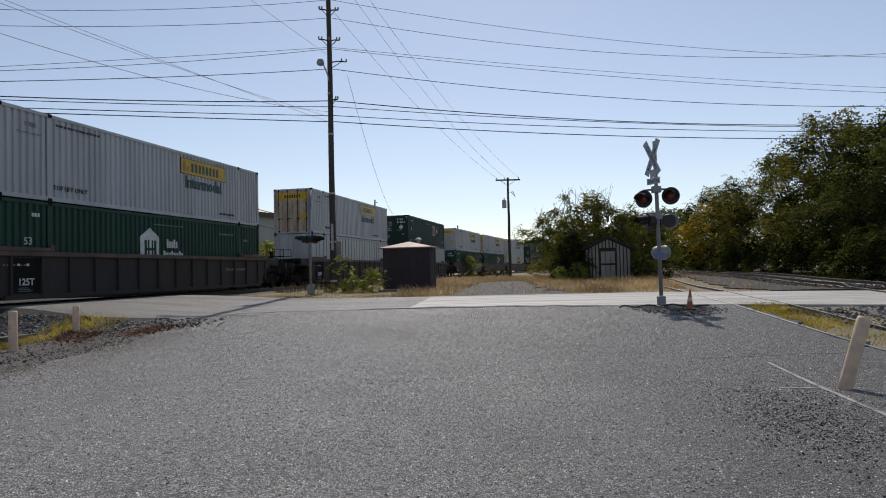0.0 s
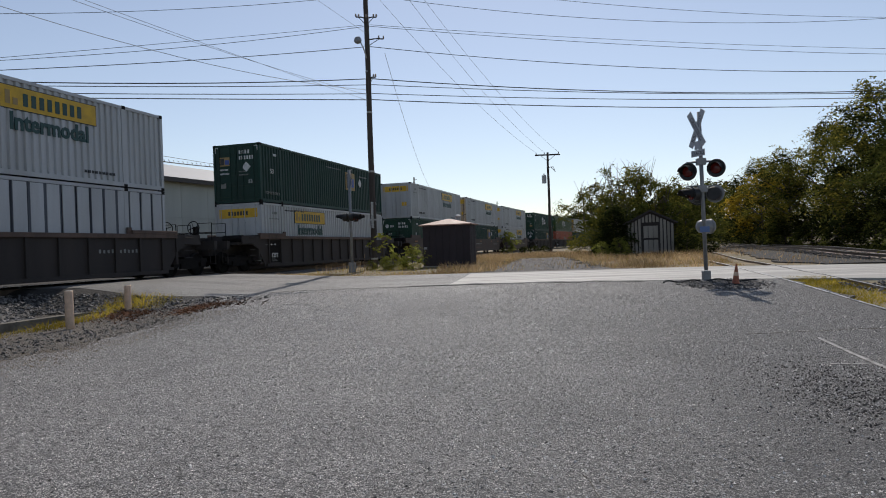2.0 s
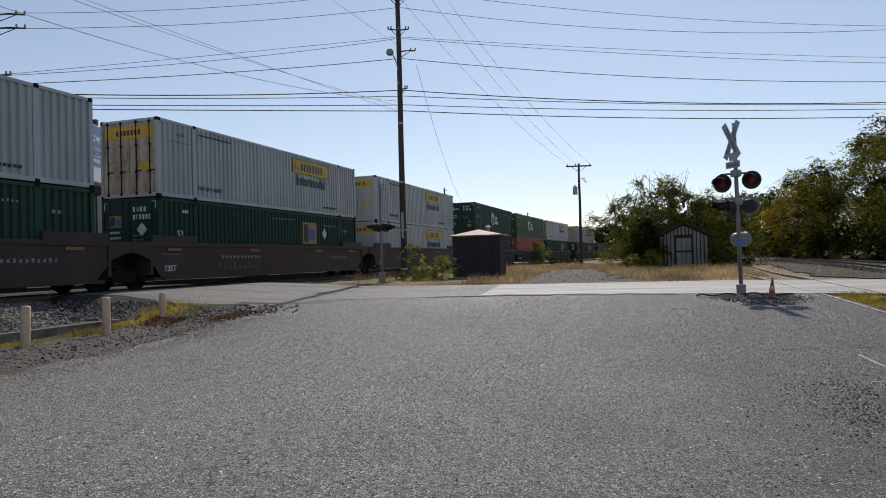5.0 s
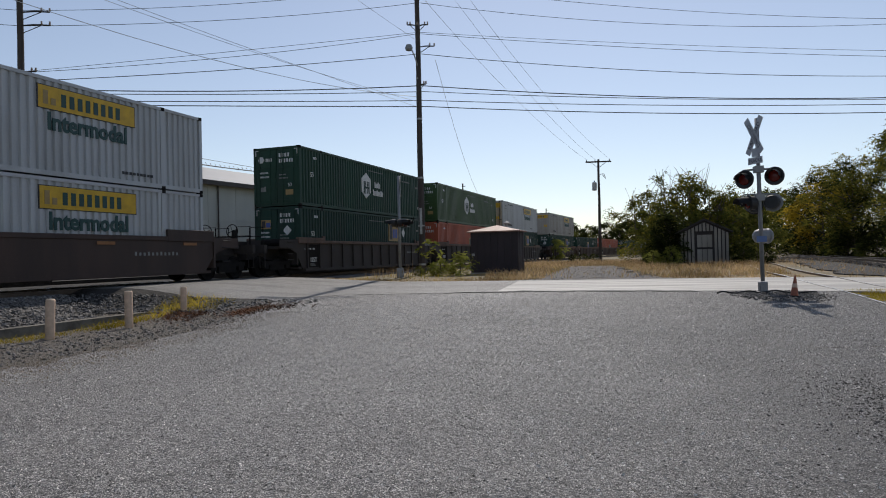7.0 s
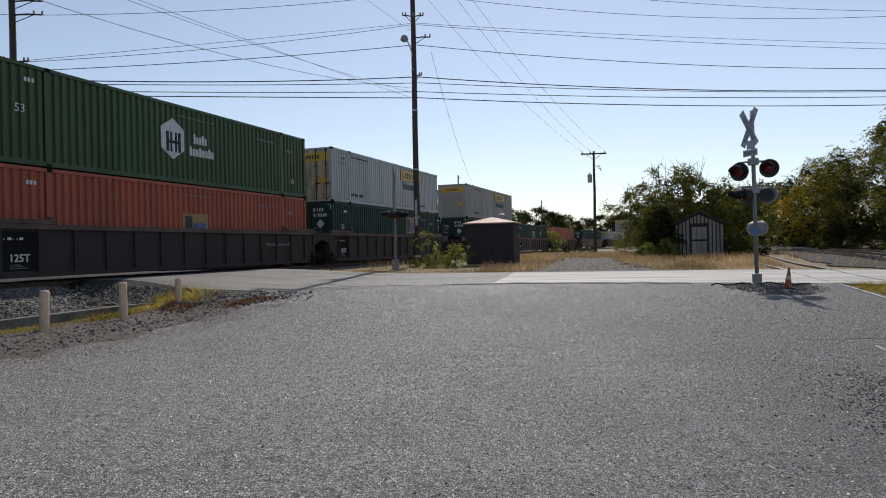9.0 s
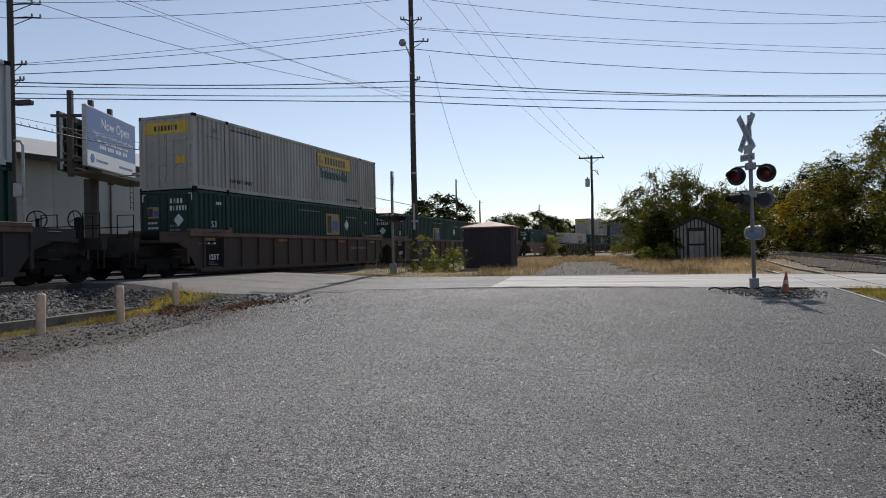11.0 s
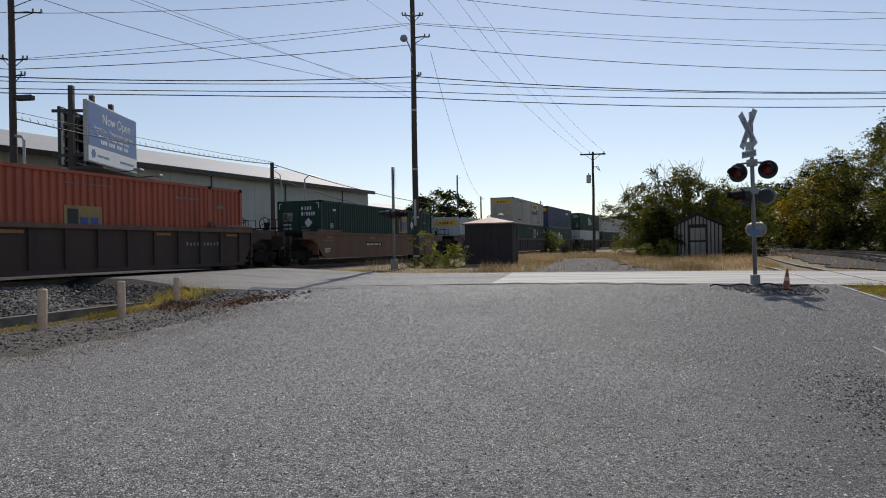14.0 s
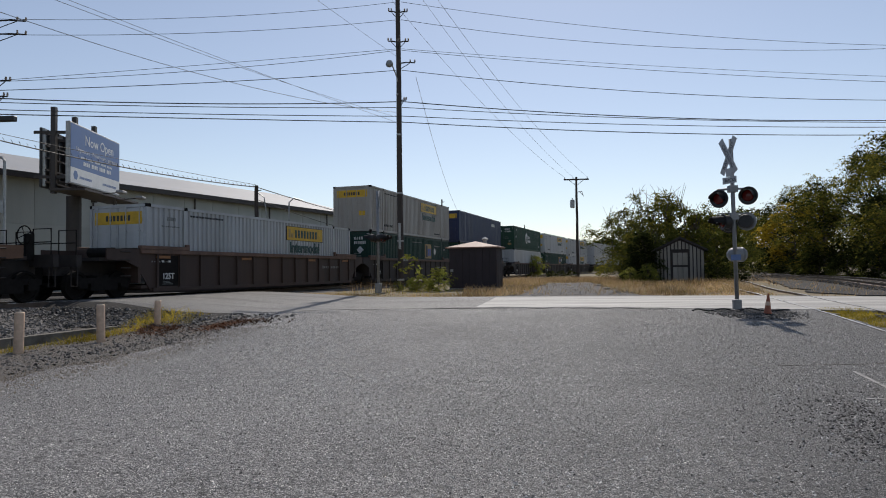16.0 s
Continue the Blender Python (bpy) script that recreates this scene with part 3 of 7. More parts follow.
# shaded side of the ramp, its shade painted by the dark material
sheet("ramp_bank", [(-14.3, 17.3), (-12.0, 17.4), (-10.0, 17.6), (-8.2, 18.4)], [(-14.2, 19.7), (-12.0, 19.5), (-10.1, 19.1), (-8.0, 19.1)], 40, 12, "cinder", 0.022, "bank beside the crossing ramp with its shade in the dark colour", "bank", "structure", 0.15)
sheet("road_slab", [(-1.1, 20.6)] + ROAD_NEAR[6:], [(-0.5, 26.2)] + ROAD_FAR[4:], 70, 12, "slab", 0.033, "pale sun-bleached concrete road slab", "road")
# patch tone here puts the shade under the cars into the road's colour
sheet("road_beyond_line", [(-19.4, 20.2), (-22.2, 20.3)], [(-17.6, 29), (-20.4, 29.1)], 20, 6, "patch", 0.045, "asphalt road beyond the railway line, darkened for the shade under the cars", "road")
sheet("patch", [(-2.5, 20.25), (0, 20.3), (2.5, 19.95), (4.6, 19.55)], [(-2.3, 20.55), (0, 20.85), (2.5, 20.55), (4.6, 19.85)], 60, 3, "patch", 0.0365, "dark asphalt seam along the road edge", "road seam", "structure", 0.4)
def by_line(a, o):
    q = TD * a + TN * o
    return q.x, q.y


sheet("crossing_panel", [by_line(14.7, 17.5), by_line(24.9, 17.5)], [by_line(14.7, 20.4), by_line(24.9, 20.4)], 24, 6, "patch", 0.006, "dark asphalt crossing surface between the rails", "crossing panel")
# dark sheet that stands for the shade seen under the cars
sheet("line_shade_strip", [by_line(8, 20.42), by_line(26, 20.42), by_line(60, 20.42)], [by_line(8, 22.6), by_line(26, 22.6), by_line(60, 22.6)], 60, 4, "cinder", 0.012, "dark strip beyond the main line standing for the shade under the cars", "shoulder")
sheet("gravel_drive", [(-0.6, 26.6), (0.4, 31), (1.8, 38), (3.0, 44)], [(5.6, 26.2), (4.6, 31), (4.9, 38), (5.2, 44)], 30, 10, "gravel", 0.012, "grey gravel drive through dry grass", "gravel", "structure", 0.8)


def worn_line(name, p, q, w):
    d = Vector((q[0] - p[0], q[1] - p[1], 0)).normalized()
    s = Vector((-d.y, d.x, 0)) * w / 2
    sheet(name, [(p[0] - s.x, p[1] - s.y), (q[0] - s.x, q[1] - s.y)], [(p[0] + s.x, p[1] + s.y), (q[0] + s.x, q[1] + s.y)], 24, 1, "paint", 0.031, "worn white painted parking line", "painted line")


worn_line("parking_line", (4.95, 10.35), (4.25, 5.5), 0.06)
worn_line("parking_line", (4.15, 8.40), (4.64, 8.36), 0.07)

for p, q in (((4.1, 10.85), (7.1, 11.1)), ((0.6, 4.6), (0.9, 3.4))):
    sheet("crack", [(p[0], p[1] - 0.009), (q[0], q[1] - 0.009)], [(p[0], p[1] + 0.009), (q[0], q[1] + 0.009)], 60, 1, "dirt", 0.0285, "dirt-filled crack in asphalt", "crack", "structure", 0.12)


def ballast_bed(name, place, a0, a1, step, top, half, toe, mat, label):
    prof = [(-toe, -0.62), (-half, 0), (half, 0), (toe, -0.62)]
    vs, fs, n = [], [], int((a1 - a0) / step)
    for i in range(n + 1):
        p, h = place(a0 + i * step)
        nn = Vector((math.cos(h), -math.sin(h), 0))
        for o, z in prof:
            q = p + nn * o
            vs.append((q.x, q.y, top + z + 0.02 * noise.noise((q.x * 2, q.y * 2, 3))))
    for i in range(n):
        for j in range(3):
            c = i * 4 + j
            fs.append((c, c + 4, c + 5, c + 1))
    ob = from_arrays(name, vs, fs, mat)
    if ob.data.polygons[1].normal.z < 0:
        ob.data.flip_normals()
    return tagged(ob, label, "ballast", "", "structure")


def rail_pair(thing, place, a0, a1, step, top, gauge=1.435):
    n = int((a1 - a0) / step)
    for side in (-1, 1):
        bm, bt = bmesh.new(), bmesh.new()
        for target, prof in ((bm, [(-0.065, -0.17), (0.065, -0.17), (0.02, -0.13), (0.02, -0.04), (0.036, -0.035), (0.036, -0.004), (-0.036, -0.004), (-0.036, -0.035), (-0.02, -0.04), (-0.02, -0.13)]),
                             (bt, [(-0.033, -0.012), (0.033, -0.012), (0.028, 0.0), (-0.028, 0.0)])):
            prev = None
            for i in range(n + 1):
                p, h = place(a0 + i * step)
                nn = Vector((math.cos(h), -math.sin(h), 0))
                tz = top(p) if callable(top) else top
                ring = [target.verts.new((p.x + nn.x * (side * gauge / 2 + o), p.y + nn.y * (side * gauge / 2 + o), tz + z)) for o, z in prof]
                if prev:
                    for j in range(len(prof)):
                        target.faces.new((prev[j], prev[(j + 1) % len(prof)], ring[(j + 1) % len(prof)], ring[j]))
                prev = ring
        r = part("rail", bm, "rail", thing)
        part("running_surface", bt, "railtop", r, "bright worn rail head")


def tie_mesh():
    me = bpy.data.meshes.new("tie")
    bm = bbox(-1.3, 1.3, -0.115, 0.115, -0.16, 0.0, 0.012)
    bm.to_mesh(me)
    bm.free()
    return me


TIE = tie_mesh()


def ties(thing, place, a0, a1, top, gap=0.55):
    a = a0
    while a < a1:
        p, h = place(a)
        tz = top(p) if callable(top) else top
        share("tie", TIE, "tie", thing, pose(p.x, p.y, tz - 0.165 + random.uniform(-0.01, 0.01), 0, 0, -math.degrees(h) + random.uniform(-1, 1)))
        a += gap


ballast_bed("ballast_south", track, -45, 14.3, 1.0, 0.66, 1.75, 3.7, "ballast", "grey crushed stone ballast of the main line")
ballast_bed("ballast_north", track, 26.5, 320, 2.0, 0.66, 1.75, 3.2, "ballast", "grey crushed stone ballast of the main line")
main_line = tagged(empty("main_line"), "main line railway track on crushed stone ballast", "railway track", "", "structure")
rail_pair(main_line, track, -45, 320, 5.0, RAIL)
ties(main_line, track, 2.0, 14.5, RAIL)


def spline_track(points):
    """A place-and-heading function along a smooth line through points."""
    pts = [Vector((x, y, 0)) for x, y in points]
    fine = []
    for i in range(len(pts) - 1):
        p0, p1, p2, p3 = pts[max(i - 1, 0)], pts[i], pts[i + 1], pts[min(i + 2, len(pts) - 1)]
        for k in range(20):
            t = k / 20
            fine.append(0.5 * (2 * p1 + (p2 - p0) * t + (2 * p0 - 5 * p1 + 4 * p2 - p3) * t * t + (3 * p1 - p0 - 3 * p2 + p3) * t ** 3))
    fine.append(pts[-1])
    acc = [0.0]
    for p, q in zip(fine, fine[1:]):
        acc.append(acc[-1] + (q - p).length)

    def place(a):
        a = min(max(a, 0.0), acc[-1] - 1e-4)
        i = next(k for k in range(len(acc) - 1) if acc[k + 1] >= a)
        k = (a - acc[i]) / (acc[i + 1] - acc[i])
        d = fine[i + 1] - fine[i]
        return fine[i] + d * k, math.atan2(d.x, d.y)
    return place, acc[-1]


siding, siding_len = spline_track([(7.3, 2), (7.9, 10), (8.55, 16.5), (9.5, 23), (11.1, 32), (13.8, 44), (17.5, 58), (23, 78)])
branch, branch_len = spline_track([(11.4, 4), (13.6, 14), (15.6, 23), (18.2, 35), (21.5, 50), (26, 68), (33, 92)])


def low_top(p):
    return ground_z(p.x, p.y) + 0.045


near_siding = tagged(empty("siding_track"), "old siding track sunk in weeds and asphalt", "railway track", "", "structure")
rail_pair(near_siding, siding, 1, siding_len, 0.8, low_top)
far_siding = tagged(empty("branch_track"), "second siding track on dark stone ballast", "railway track", "", "structure")


def branch_top(p):
    return ground_z(p.x, p.y) + (0.09 if 15 < p.y < 25.5 else 0.20)


rail_pair(far_siding, branch, 1, branch_len, 0.8, branch_top)
ties(far_siding, branch, 22.5, 60, branch_top)
sheet("branch_ballast", [(12.3, 25.5), (12.2, 29), (13.9, 36), (17.4, 49), (23, 68)], [(20.5, 24.5), (19.8, 32), (21.5, 40), (25.3, 56), (31, 74)], 40, 8, "cinder", 0.018, "dark cinder ballast of the siding", "ballast", "structure", 0.8)
sheet("siding_dirt", [(8.7, 3), (9.4, 10), (10.0, 15), (10.6, 17.6)], [(14, 3), (15, 10), (15.5, 14), (16, 15.6)], 30, 10, "gravel", 0.01, "dark stony dirt between the siding tracks", "dirt")

# low concrete retaining wall by the ballast
bm = bmesh.new()
wl = [(-12.7, 4), (-11.9, 10), (-11.2, 14), (-10.65, 17.2)]
for (x0, y0), (x1, y1) in zip(wl, wl[1:]):
    d = Vector((x1 - x0, y1 - y0, 0))
    box(bm, -0.12, 0.12, 0, d.length - 0.01, -0.3, 0.0, pose(x0, y0, 0.22, 0, 0, -math.degrees(math.atan2(d.x, d.y))))
box(bm, 0, 1.5, -0.12, 0.12, -0.3, 0.0, pose(-10.65, 17.3, 0.22, 0, 0, 24))
tagged(obj("retaining_wall", bm, "oldconcrete"), "low stained concrete kerb wall holding back ballast", "wall", "", "structure")

# low bank added beyond the main line to hide sunlit ground under the cars
bm = bmesh.new()
for i in range(44):
    p = TD * (-40 + i * 2.25) + TN * (OFF + 4.2)
    box(bm, -0.5, 0.5, 0, 2.26, 0, 0.96 + 0.05 * noise.noise((i * 0.7, 2, 1)), pose(p.x, p.y, 0, 0, 0, -math.degrees(math.atan2(TD.x, TD.y))))
tagged(obj("far_bank", bm, "cinder"), "added low dark bank that keeps the gap under the cars dark", "bank", "", "structure")

# ---------------------------------------------------------------- train
CL, CW, CH = 16.15, 1.295, 2.896     # container length, half width, height
SPEED = 17.0
DECK = 0.42                          # container floor over the rail


def corrugated_body():
    """Trapezoid side walls, roof, floor and end wall of a 53 foot container."""
    bm = bmesh.new()
    for sx in (-1, 1):
        ys, y, k = [], -CL / 2 + 0.12, 0
        while y < CL / 2 - 0.12:
            ys.append((y, 1.266 if k % 4 in (0, 1) else 1.206))
            y += (0.12, 0.03, 0.09, 0.03)[k % 4]
            k += 1
        ys.append((CL / 2 - 0.12, 1.262))
        lo = [bm.verts.new((sx * x, yy, 0.17)) for yy, x in ys]
        hi = [bm.verts.new((sx * x, yy, CH - 0.11)) for yy, x in ys]
        for i in range(len(ys) - 1):
            q = (lo[i], lo[i + 1], hi[i + 1], hi[i])
            bm.faces.new(q if sx > 0 else q[::-1])
    box(bm, -1.26, 1.26, -CL / 2 + 0.06, CL / 2 - 0.04, CH - 0.05, CH - 0.02)
    box(bm, -1.26, 1.26, -CL / 2 + 0.06, CL / 2 - 0.04, 0.05, 0.14)
    ends = []
    for i in range(37):
        x, dy = -1.22 + i * 2.44 / 36, (0.02, 0.02, 0.06, 0.06)[i % 4]
        ends.append((bm.verts.new((x, CL / 2 - dy, 0.12)), bm.verts.new((x, CL / 2 - dy, CH - 0.06))))
    for p, q in zip(ends, ends[1:]):
        bm.faces.new((p[0], p[1], q[1], q[0]))
    return bm


def frame_body():
    bm = bmesh.new()
    e = CL / 2
    for sx in (-1, 1):
        a, b = sorted((sx * 1.22, sx * CW))
        box(bm, a, b, -e + 0.13, e - 0.13, 0.03, 0.175)
        box(bm, a, b, -e + 0.13, e - 0.13, CH - 0.115, CH - 0.012)
        for y in (-e + 0.065, e - 0.065):
            box(bm, a - 0.03 * (sx > 0), b + 0.03 * (sx < 0), y - 0.065, y + 0.065, 0.12, CH - 0.12)
        for y in (-6.05, 6.05):
            c, d = sorted((sx * 1.235, sx * 1.285))
            box(bm, c, d, y - 0.10, y + 0.10, 0.175, CH - 0.115)
    for y in (-e + 0.05, e - 0.05):
        box(bm, -1.19, 1.19, y - 0.05, y + 0.05, 0.03, 0.16)
        box(bm, -1.19, 1.19, y - 0.05, y + 0.05, CH - 0.115, CH - 0.012)
    return bm


def door_body(sx):
    bm = bmesh.new()
    y = -CL / 2 + 0.03
    a, b = sorted((sx * 0.012, sx * 1.19))
    box(bm, a, b, y, y + 0.05, 0.17, CH - 0.125)
    for i in range(5):
        z = 0.32 + i * 0.52
        box(bm, a + 0.06, b - 0.06, y - 0.022, y, z, z + 0.36)
    for z in (0.4, 1.0, 1.7, 2.4):
        c, d = sorted((sx * 1.13, sx * 1.235))
        box(bm, c, d, y - 0.035, y - 0.001, z, z + 0.09)
    return bm


def rod_body():
    bm = bmesh.new()
    y = -CL / 2 - 0.005
    tube(bm, [(0, y, 0.08), (0, y, CH - 0.06)], 0.02, 6)
    for z in (0.12, 0.9, 1.9, CH - 0.16):
        box(bm, -0.05, 0.05, y - 0.02, y + 0.03, z, z + 0.06)
    box(bm, -0.015, 0.26, y - 0.03, y - 0.012, 0.96, 1.0)
    return bm


def to_mesh(name, bm):
    me = bpy.data.meshes.new(name)
    bm.to_mesh(me)
    bm.free()
    return me


BODY, FRAME, CAST = to_mesh("body", corrugated_body()), to_mesh("frame", frame_body()), to_mesh("corner_casting", bbox(-0.0845, 0.0845, -0.088, 0.088, 0, 0.118))
DOOR_L, DOOR_R, ROD = to_mesh("door", door_body(-1)), to_mesh("door", door_body(1)), to_mesh("lock_rod", rod_body())
SIDE = 1.272                          # face on which marks lie


def mark_matrix(y, z, x=SIDE):
    """Text plane on the side that faces the yard: reads along +y."""
    return Matrix(((0, 0, 1, x), (1, 0, 0, y), (0, 1, 0, z), (0, 0, 0, 1)))


def door_matrix(x, z):
    return Matrix(((1, 0, 0, x), (0, 0, -1, -CL / 2 - 0.001), (0, 1, 0, z), (0, 0, 0, 1)))


def plate(y0, y1, z0, z1, x=SIDE, t=0.006):
    return bbox(x - 0.03, x + t, y0, y1, z0, z1)


def bars(y0, y1, z0, z1, n, x=SIDE, gap=0.35, ragged=0.0, t=0.008):
    """Plain bars that stand for small or unreadable writing."""
    bm = bmesh.new()
    w = (y1 - y0) / n
    for i in range(n):
        top = z1 - (ragged * (z1 - z0) if i % 3 else 0)
        box(bm, x - 0.02, x + t, y0 + i * w, y0 + (i + 1 - gap) * w, z0, top)
    return bm


def door_bars(x0, x1, z0, z1, n, gap=0.35):
    bm = bmesh.new()
    w = (x1 - x0) / n
    for i in range(n):
        box(bm, x0 + i * w, x0 + (i + 1 - gap) * w, -CL / 2 - 0.004, -CL / 2 + 0.02, z0, z1)
    return bm


MARK_CACHE = {}


def mark(name, key, maker, mat, parent):
    """A mark's mesh is built once and shared by alike containers."""
    if key not in MARK_CACHE:
        MARK_CACHE[key] = to_mesh(name, maker())
    ob = share(name, MARK_CACHE[key], mat, parent, Matrix())
    return tagged(ob, "", "", "", "stuff") if "mark" in name or "print" in name or "line" in name or "wing" in name else ob


TEXT_CACHE = {}


def text_mark(name, text, size, mat, parent, m, bold=0.0):
    if (text, size, mat) not in TEXT_CACHE:
        ob = lettering(name, text, size, mat, parent, m, 0.012, bold)
        TEXT_CACHE[(text, size, mat)] = ob.data
        return tagged(ob, "", "", "", "stuff")
    ob = new(name, TEXT_CACHE[(text, size, mat)])
    ob.parent, ob.matrix_basis = parent, m
    return tagged(ob, "", "", "", "stuff")


def hexagon():
    bm = bmesh.new()
    pts = [(-0.58, -0.38), (0, -0.74), (0.58, -0.38), (0.58, 0.38), (0, 0.74), (-0.58, 0.38)]
    y0, z0 = -CL / 2 + 7.12, CH - 1.30
    f = [bm.verts.new((SIDE + 0.008, y0 + a, z0 + b)) for a, b in pts]
    k = [bm.verts.new((SIDE - 0.02, y0 + a, z0 + b)) for a, b in pts]
    bm.faces.new(f)
    for i in range(6):
        bm.faces.new((k[i], k[(i + 1) % 6], f[(i + 1) % 6], f[i]))
    return bm


def hex_bars():
    bm = bmesh.new()
    y0, z0 = -CL / 2 + 7.15, CH - 1.42
    for a, w, b, h in ((-0.30, 0.07, 0, 0.36), (0.30, 0.07, 0, 0.36), (-0.12, 0.05, 0, 0.36), (0.12, 0.05, 0, 0.36), (0, 0.30, 0, 0.05)):
        box(bm, SIDE, SIDE + 0.013, y0 + a - w, y0 + a + w, z0 + b - h, z0 + b + h)
    return bm


def diamond(y, z, r):
    bm = bmesh.new()
    f = [bm.verts.new((SIDE + 0.008, y + a * r * 0.8, z + b * r)) for a, b in ((0, -1), (1, 0), (0, 1), (-1, 0))]
    k = [bm.verts.new((SIDE - 0.02, y + a * r * 0.8, z + b * r)) for a, b in ((0, -1), (1, 0), (0, 1), (-1, 0))]
    bm.faces.new(f)
    for i in range(4):
        bm.faces.new((k[i], k[(i + 1) % 4], f[(i + 1) % 4], f[i]))
    return bm


LOOKS = {
    "white": ("c_white", "white corrugated steel shipping container with yellow and green panel"),
    "rusty": ("c_rusty", "weathered white shipping container with rust-stained doors and yellow panel"),
    "aged": ("c_aged", "aged greyish white shipping container with yellow panel"),
    "hub": ("c_hub", "green corrugated shipping container with white hexagon emblem"),
    "olive": ("c_olive", "olive green corrugated shipping container with white hexagon emblem"),
    "emplow": ("c_emp", "dark green corrugated shipping container with low tan square emblem"),
    "emp": ("c_emp", "dark green corrugated shipping container with tan square emblem"),
    "red": ("c_red", "faded orange-red corrugated shipping container with tan emblem"),
    "blue": ("c_blue", "dark blue corrugated shipping container with yellow door panel"),
    "turned": ("c_white", "white corrugated shipping container loaded front wall first"),
    "plain": ("c_white", "plain white corrugated shipping container"),
    "striped": ("c_blue", "white panelled shipping container with dark vertical joints"),
}
E0 = -CL / 2


def container(look_name):
    mat, label = LOOKS[look_name]
    top = tagged(empty("shipping_container"), label, "container", "containers on the train")
    body_mat = {"striped": "c_grey", "rusty": "c_white"}.get(look_name, mat)
    share("body", BODY, body_mat, top, Matrix())
    frame_mat = {"striped": "c_white", "rusty": "c_white"}.get(look_name, mat)
    share("frame", FRAME, frame_mat, top, Matrix())
    for cxx in (-1.2145, 1.2145):
        for cyy in (-CL / 2 + 0.09, -6.05, 6.05, CL / 2 - 0.09):
            for czz in (0.0, CH - 0.118):
                share("corner_casting", CAST, "under", top, pose(cxx, cyy, czz))
    dm = {"rusty": "c_rusty", "striped": "c_white"}.get(look_name, mat)
    for me, xs in ((DOOR_L, (-0.95, -0.35)), (DOOR_R, (0.35, 0.95))):
        d = share("door", me, dm, top, Matrix())
        for x in xs:
            share("lock_rod", ROD, "under" if look_name == "rusty" else dm, d, pose(x, 0, 0))
    if look_name in ("white", "rusty", "turned", "aged"):
        L0 = E0 - 5.95 if look_name == "turned" else E0
        mark("logo_panel", "jbp%.1f" % L0, lambda: plate(L0 + 9.3, L0 + 12.85, CH - 0.92, CH - 0.27), "yellow", top)
        mark("panel_edge_line", "jbe%.1f" % L0, lambda: plate(L0 + 9.275, L0 + 12.875, CH - 0.945, CH - 0.245, SIDE - 0.003), "black", top)
        mark("logo_mark", "jbb%.1f" % L0, lambda: bars(L0 + 10.05, L0 + 12.35, CH - 0.80, CH - 0.42, 8, SIDE + 0.006, 0.42), "darkgreenink", top)
        mark("logo_wing", "jbw%.1f" % L0, lambda: bars(L0 + 9.45, L0 + 9.95, CH - 0.8, CH - 0.4, 2, SIDE + 0.006, 0.35, 0.5), "tan", top)
        mark("small_print", "wp%.1f" % L0, lambda: bars(E0 + 1.05, E0 + 1.55, CH - 0.55, CH - 0.42, 3, SIDE, 0.4), "dimletters", top)
        mark("small_print", "wq%.1f" % L0, lambda: bars(E0 + 0.75, E0 + 1.75, CH - 0.80, CH - 0.74, 9, SIDE, 0.5, 0.3), "dimletters", top)
        text_mark("lettering", "Intermodal", 0.72, "darkgreenink", top, mark_matrix(L0 + 11.05, CH - 1.52) @ Matrix.Diagonal((0.93, 1, 1, 1)), 0.022)
        text_mark("lettering", "TOP LIFT ONLY", 0.22, "black", top, mark_matrix(E0 + 2.95, 0.42))
        mark("small_print", "sp1", lambda: bars(E0 + 2.3, E0 + 4.4, CH - 0.34, CH - 0.27, 12), "black", top)
        mark("small_print", "sp2", lambda: bars(E0 + 12.3, E0 + 13.7, 0.36, 0.45, 9), "black", top)
        mark("door_panel", "jbd", lambda: bbox(-1.05, 1.05, E0 - 0.003, E0 + 0.03, CH - 0.72, CH - 0.27), "yellow", top)
        mark("door_panel_mark", "jbdb", lambda: door_bars(-0.55, 0.6, CH - 0.60, CH - 0.40, 7), "black", top)
        mark("small_print", "sp3", lambda: door_bars(0.5, 0.95, 1.0, 1.3, 2, 0.2), "yellow", top)
    if look_name in ("hub", "olive"):
        mark("emblem", "hx", hexagon, "letters", top)
        mark("emblem_mark", "hxb", hex_bars, "c_emp", top)
        mark("logo_line", "hl1", lambda: bars(E0 + 8.22, E0 + 9.0, CH - 1.33, CH - 0.97, 5, SIDE, 0.3, 0.25), "letters", top)
        mark("logo_line", "hl2", lambda: bars(E0 + 8.0, E0 + 9.4, CH - 1.80, CH - 1.46, 8, SIDE, 0.3, 0.2), "letters", top)
        mark("door_emblem", "hd", lambda: lathe(bmesh.new(), [(0.17, 0.0), (0.17, 0.02), (0.02, 0.021)], pose(-0.85, E0 + 0.005, CH - 0.60, 90, 0, 0), 6), "letters", top)
        mark("small_print", "hw", lambda: door_bars(-0.6, -0.22, CH - 0.70, CH - 0.54, 4, 0.4), "letters", top)
        mark("door_patch", "hp", lambda: door_bars(0.5, 0.95, 0.55, 0.80, 1, 0.0), "tan", top)
    if look_name in ("emp", "emplow", "red"):
        y0, zt = {"emp": (10.1, CH - 0.46), "emplow": (7.42, CH - 0.78), "red": (7.55, CH - 1.08)}[look_name]
        mark("emblem", "em%.1f" % y0, lambda: plate(E0 + y0, E0 + y0 + 1.4, zt - 1.1, zt), "tan", top)
        mark("emblem_mark", "eb%.1f" % y0, lambda: bars(E0 + y0 + 0.12, E0 + y0 + 0.50, zt - 1.0, zt - 0.1, 1, SIDE + 0.006, 0.0), "black", top)
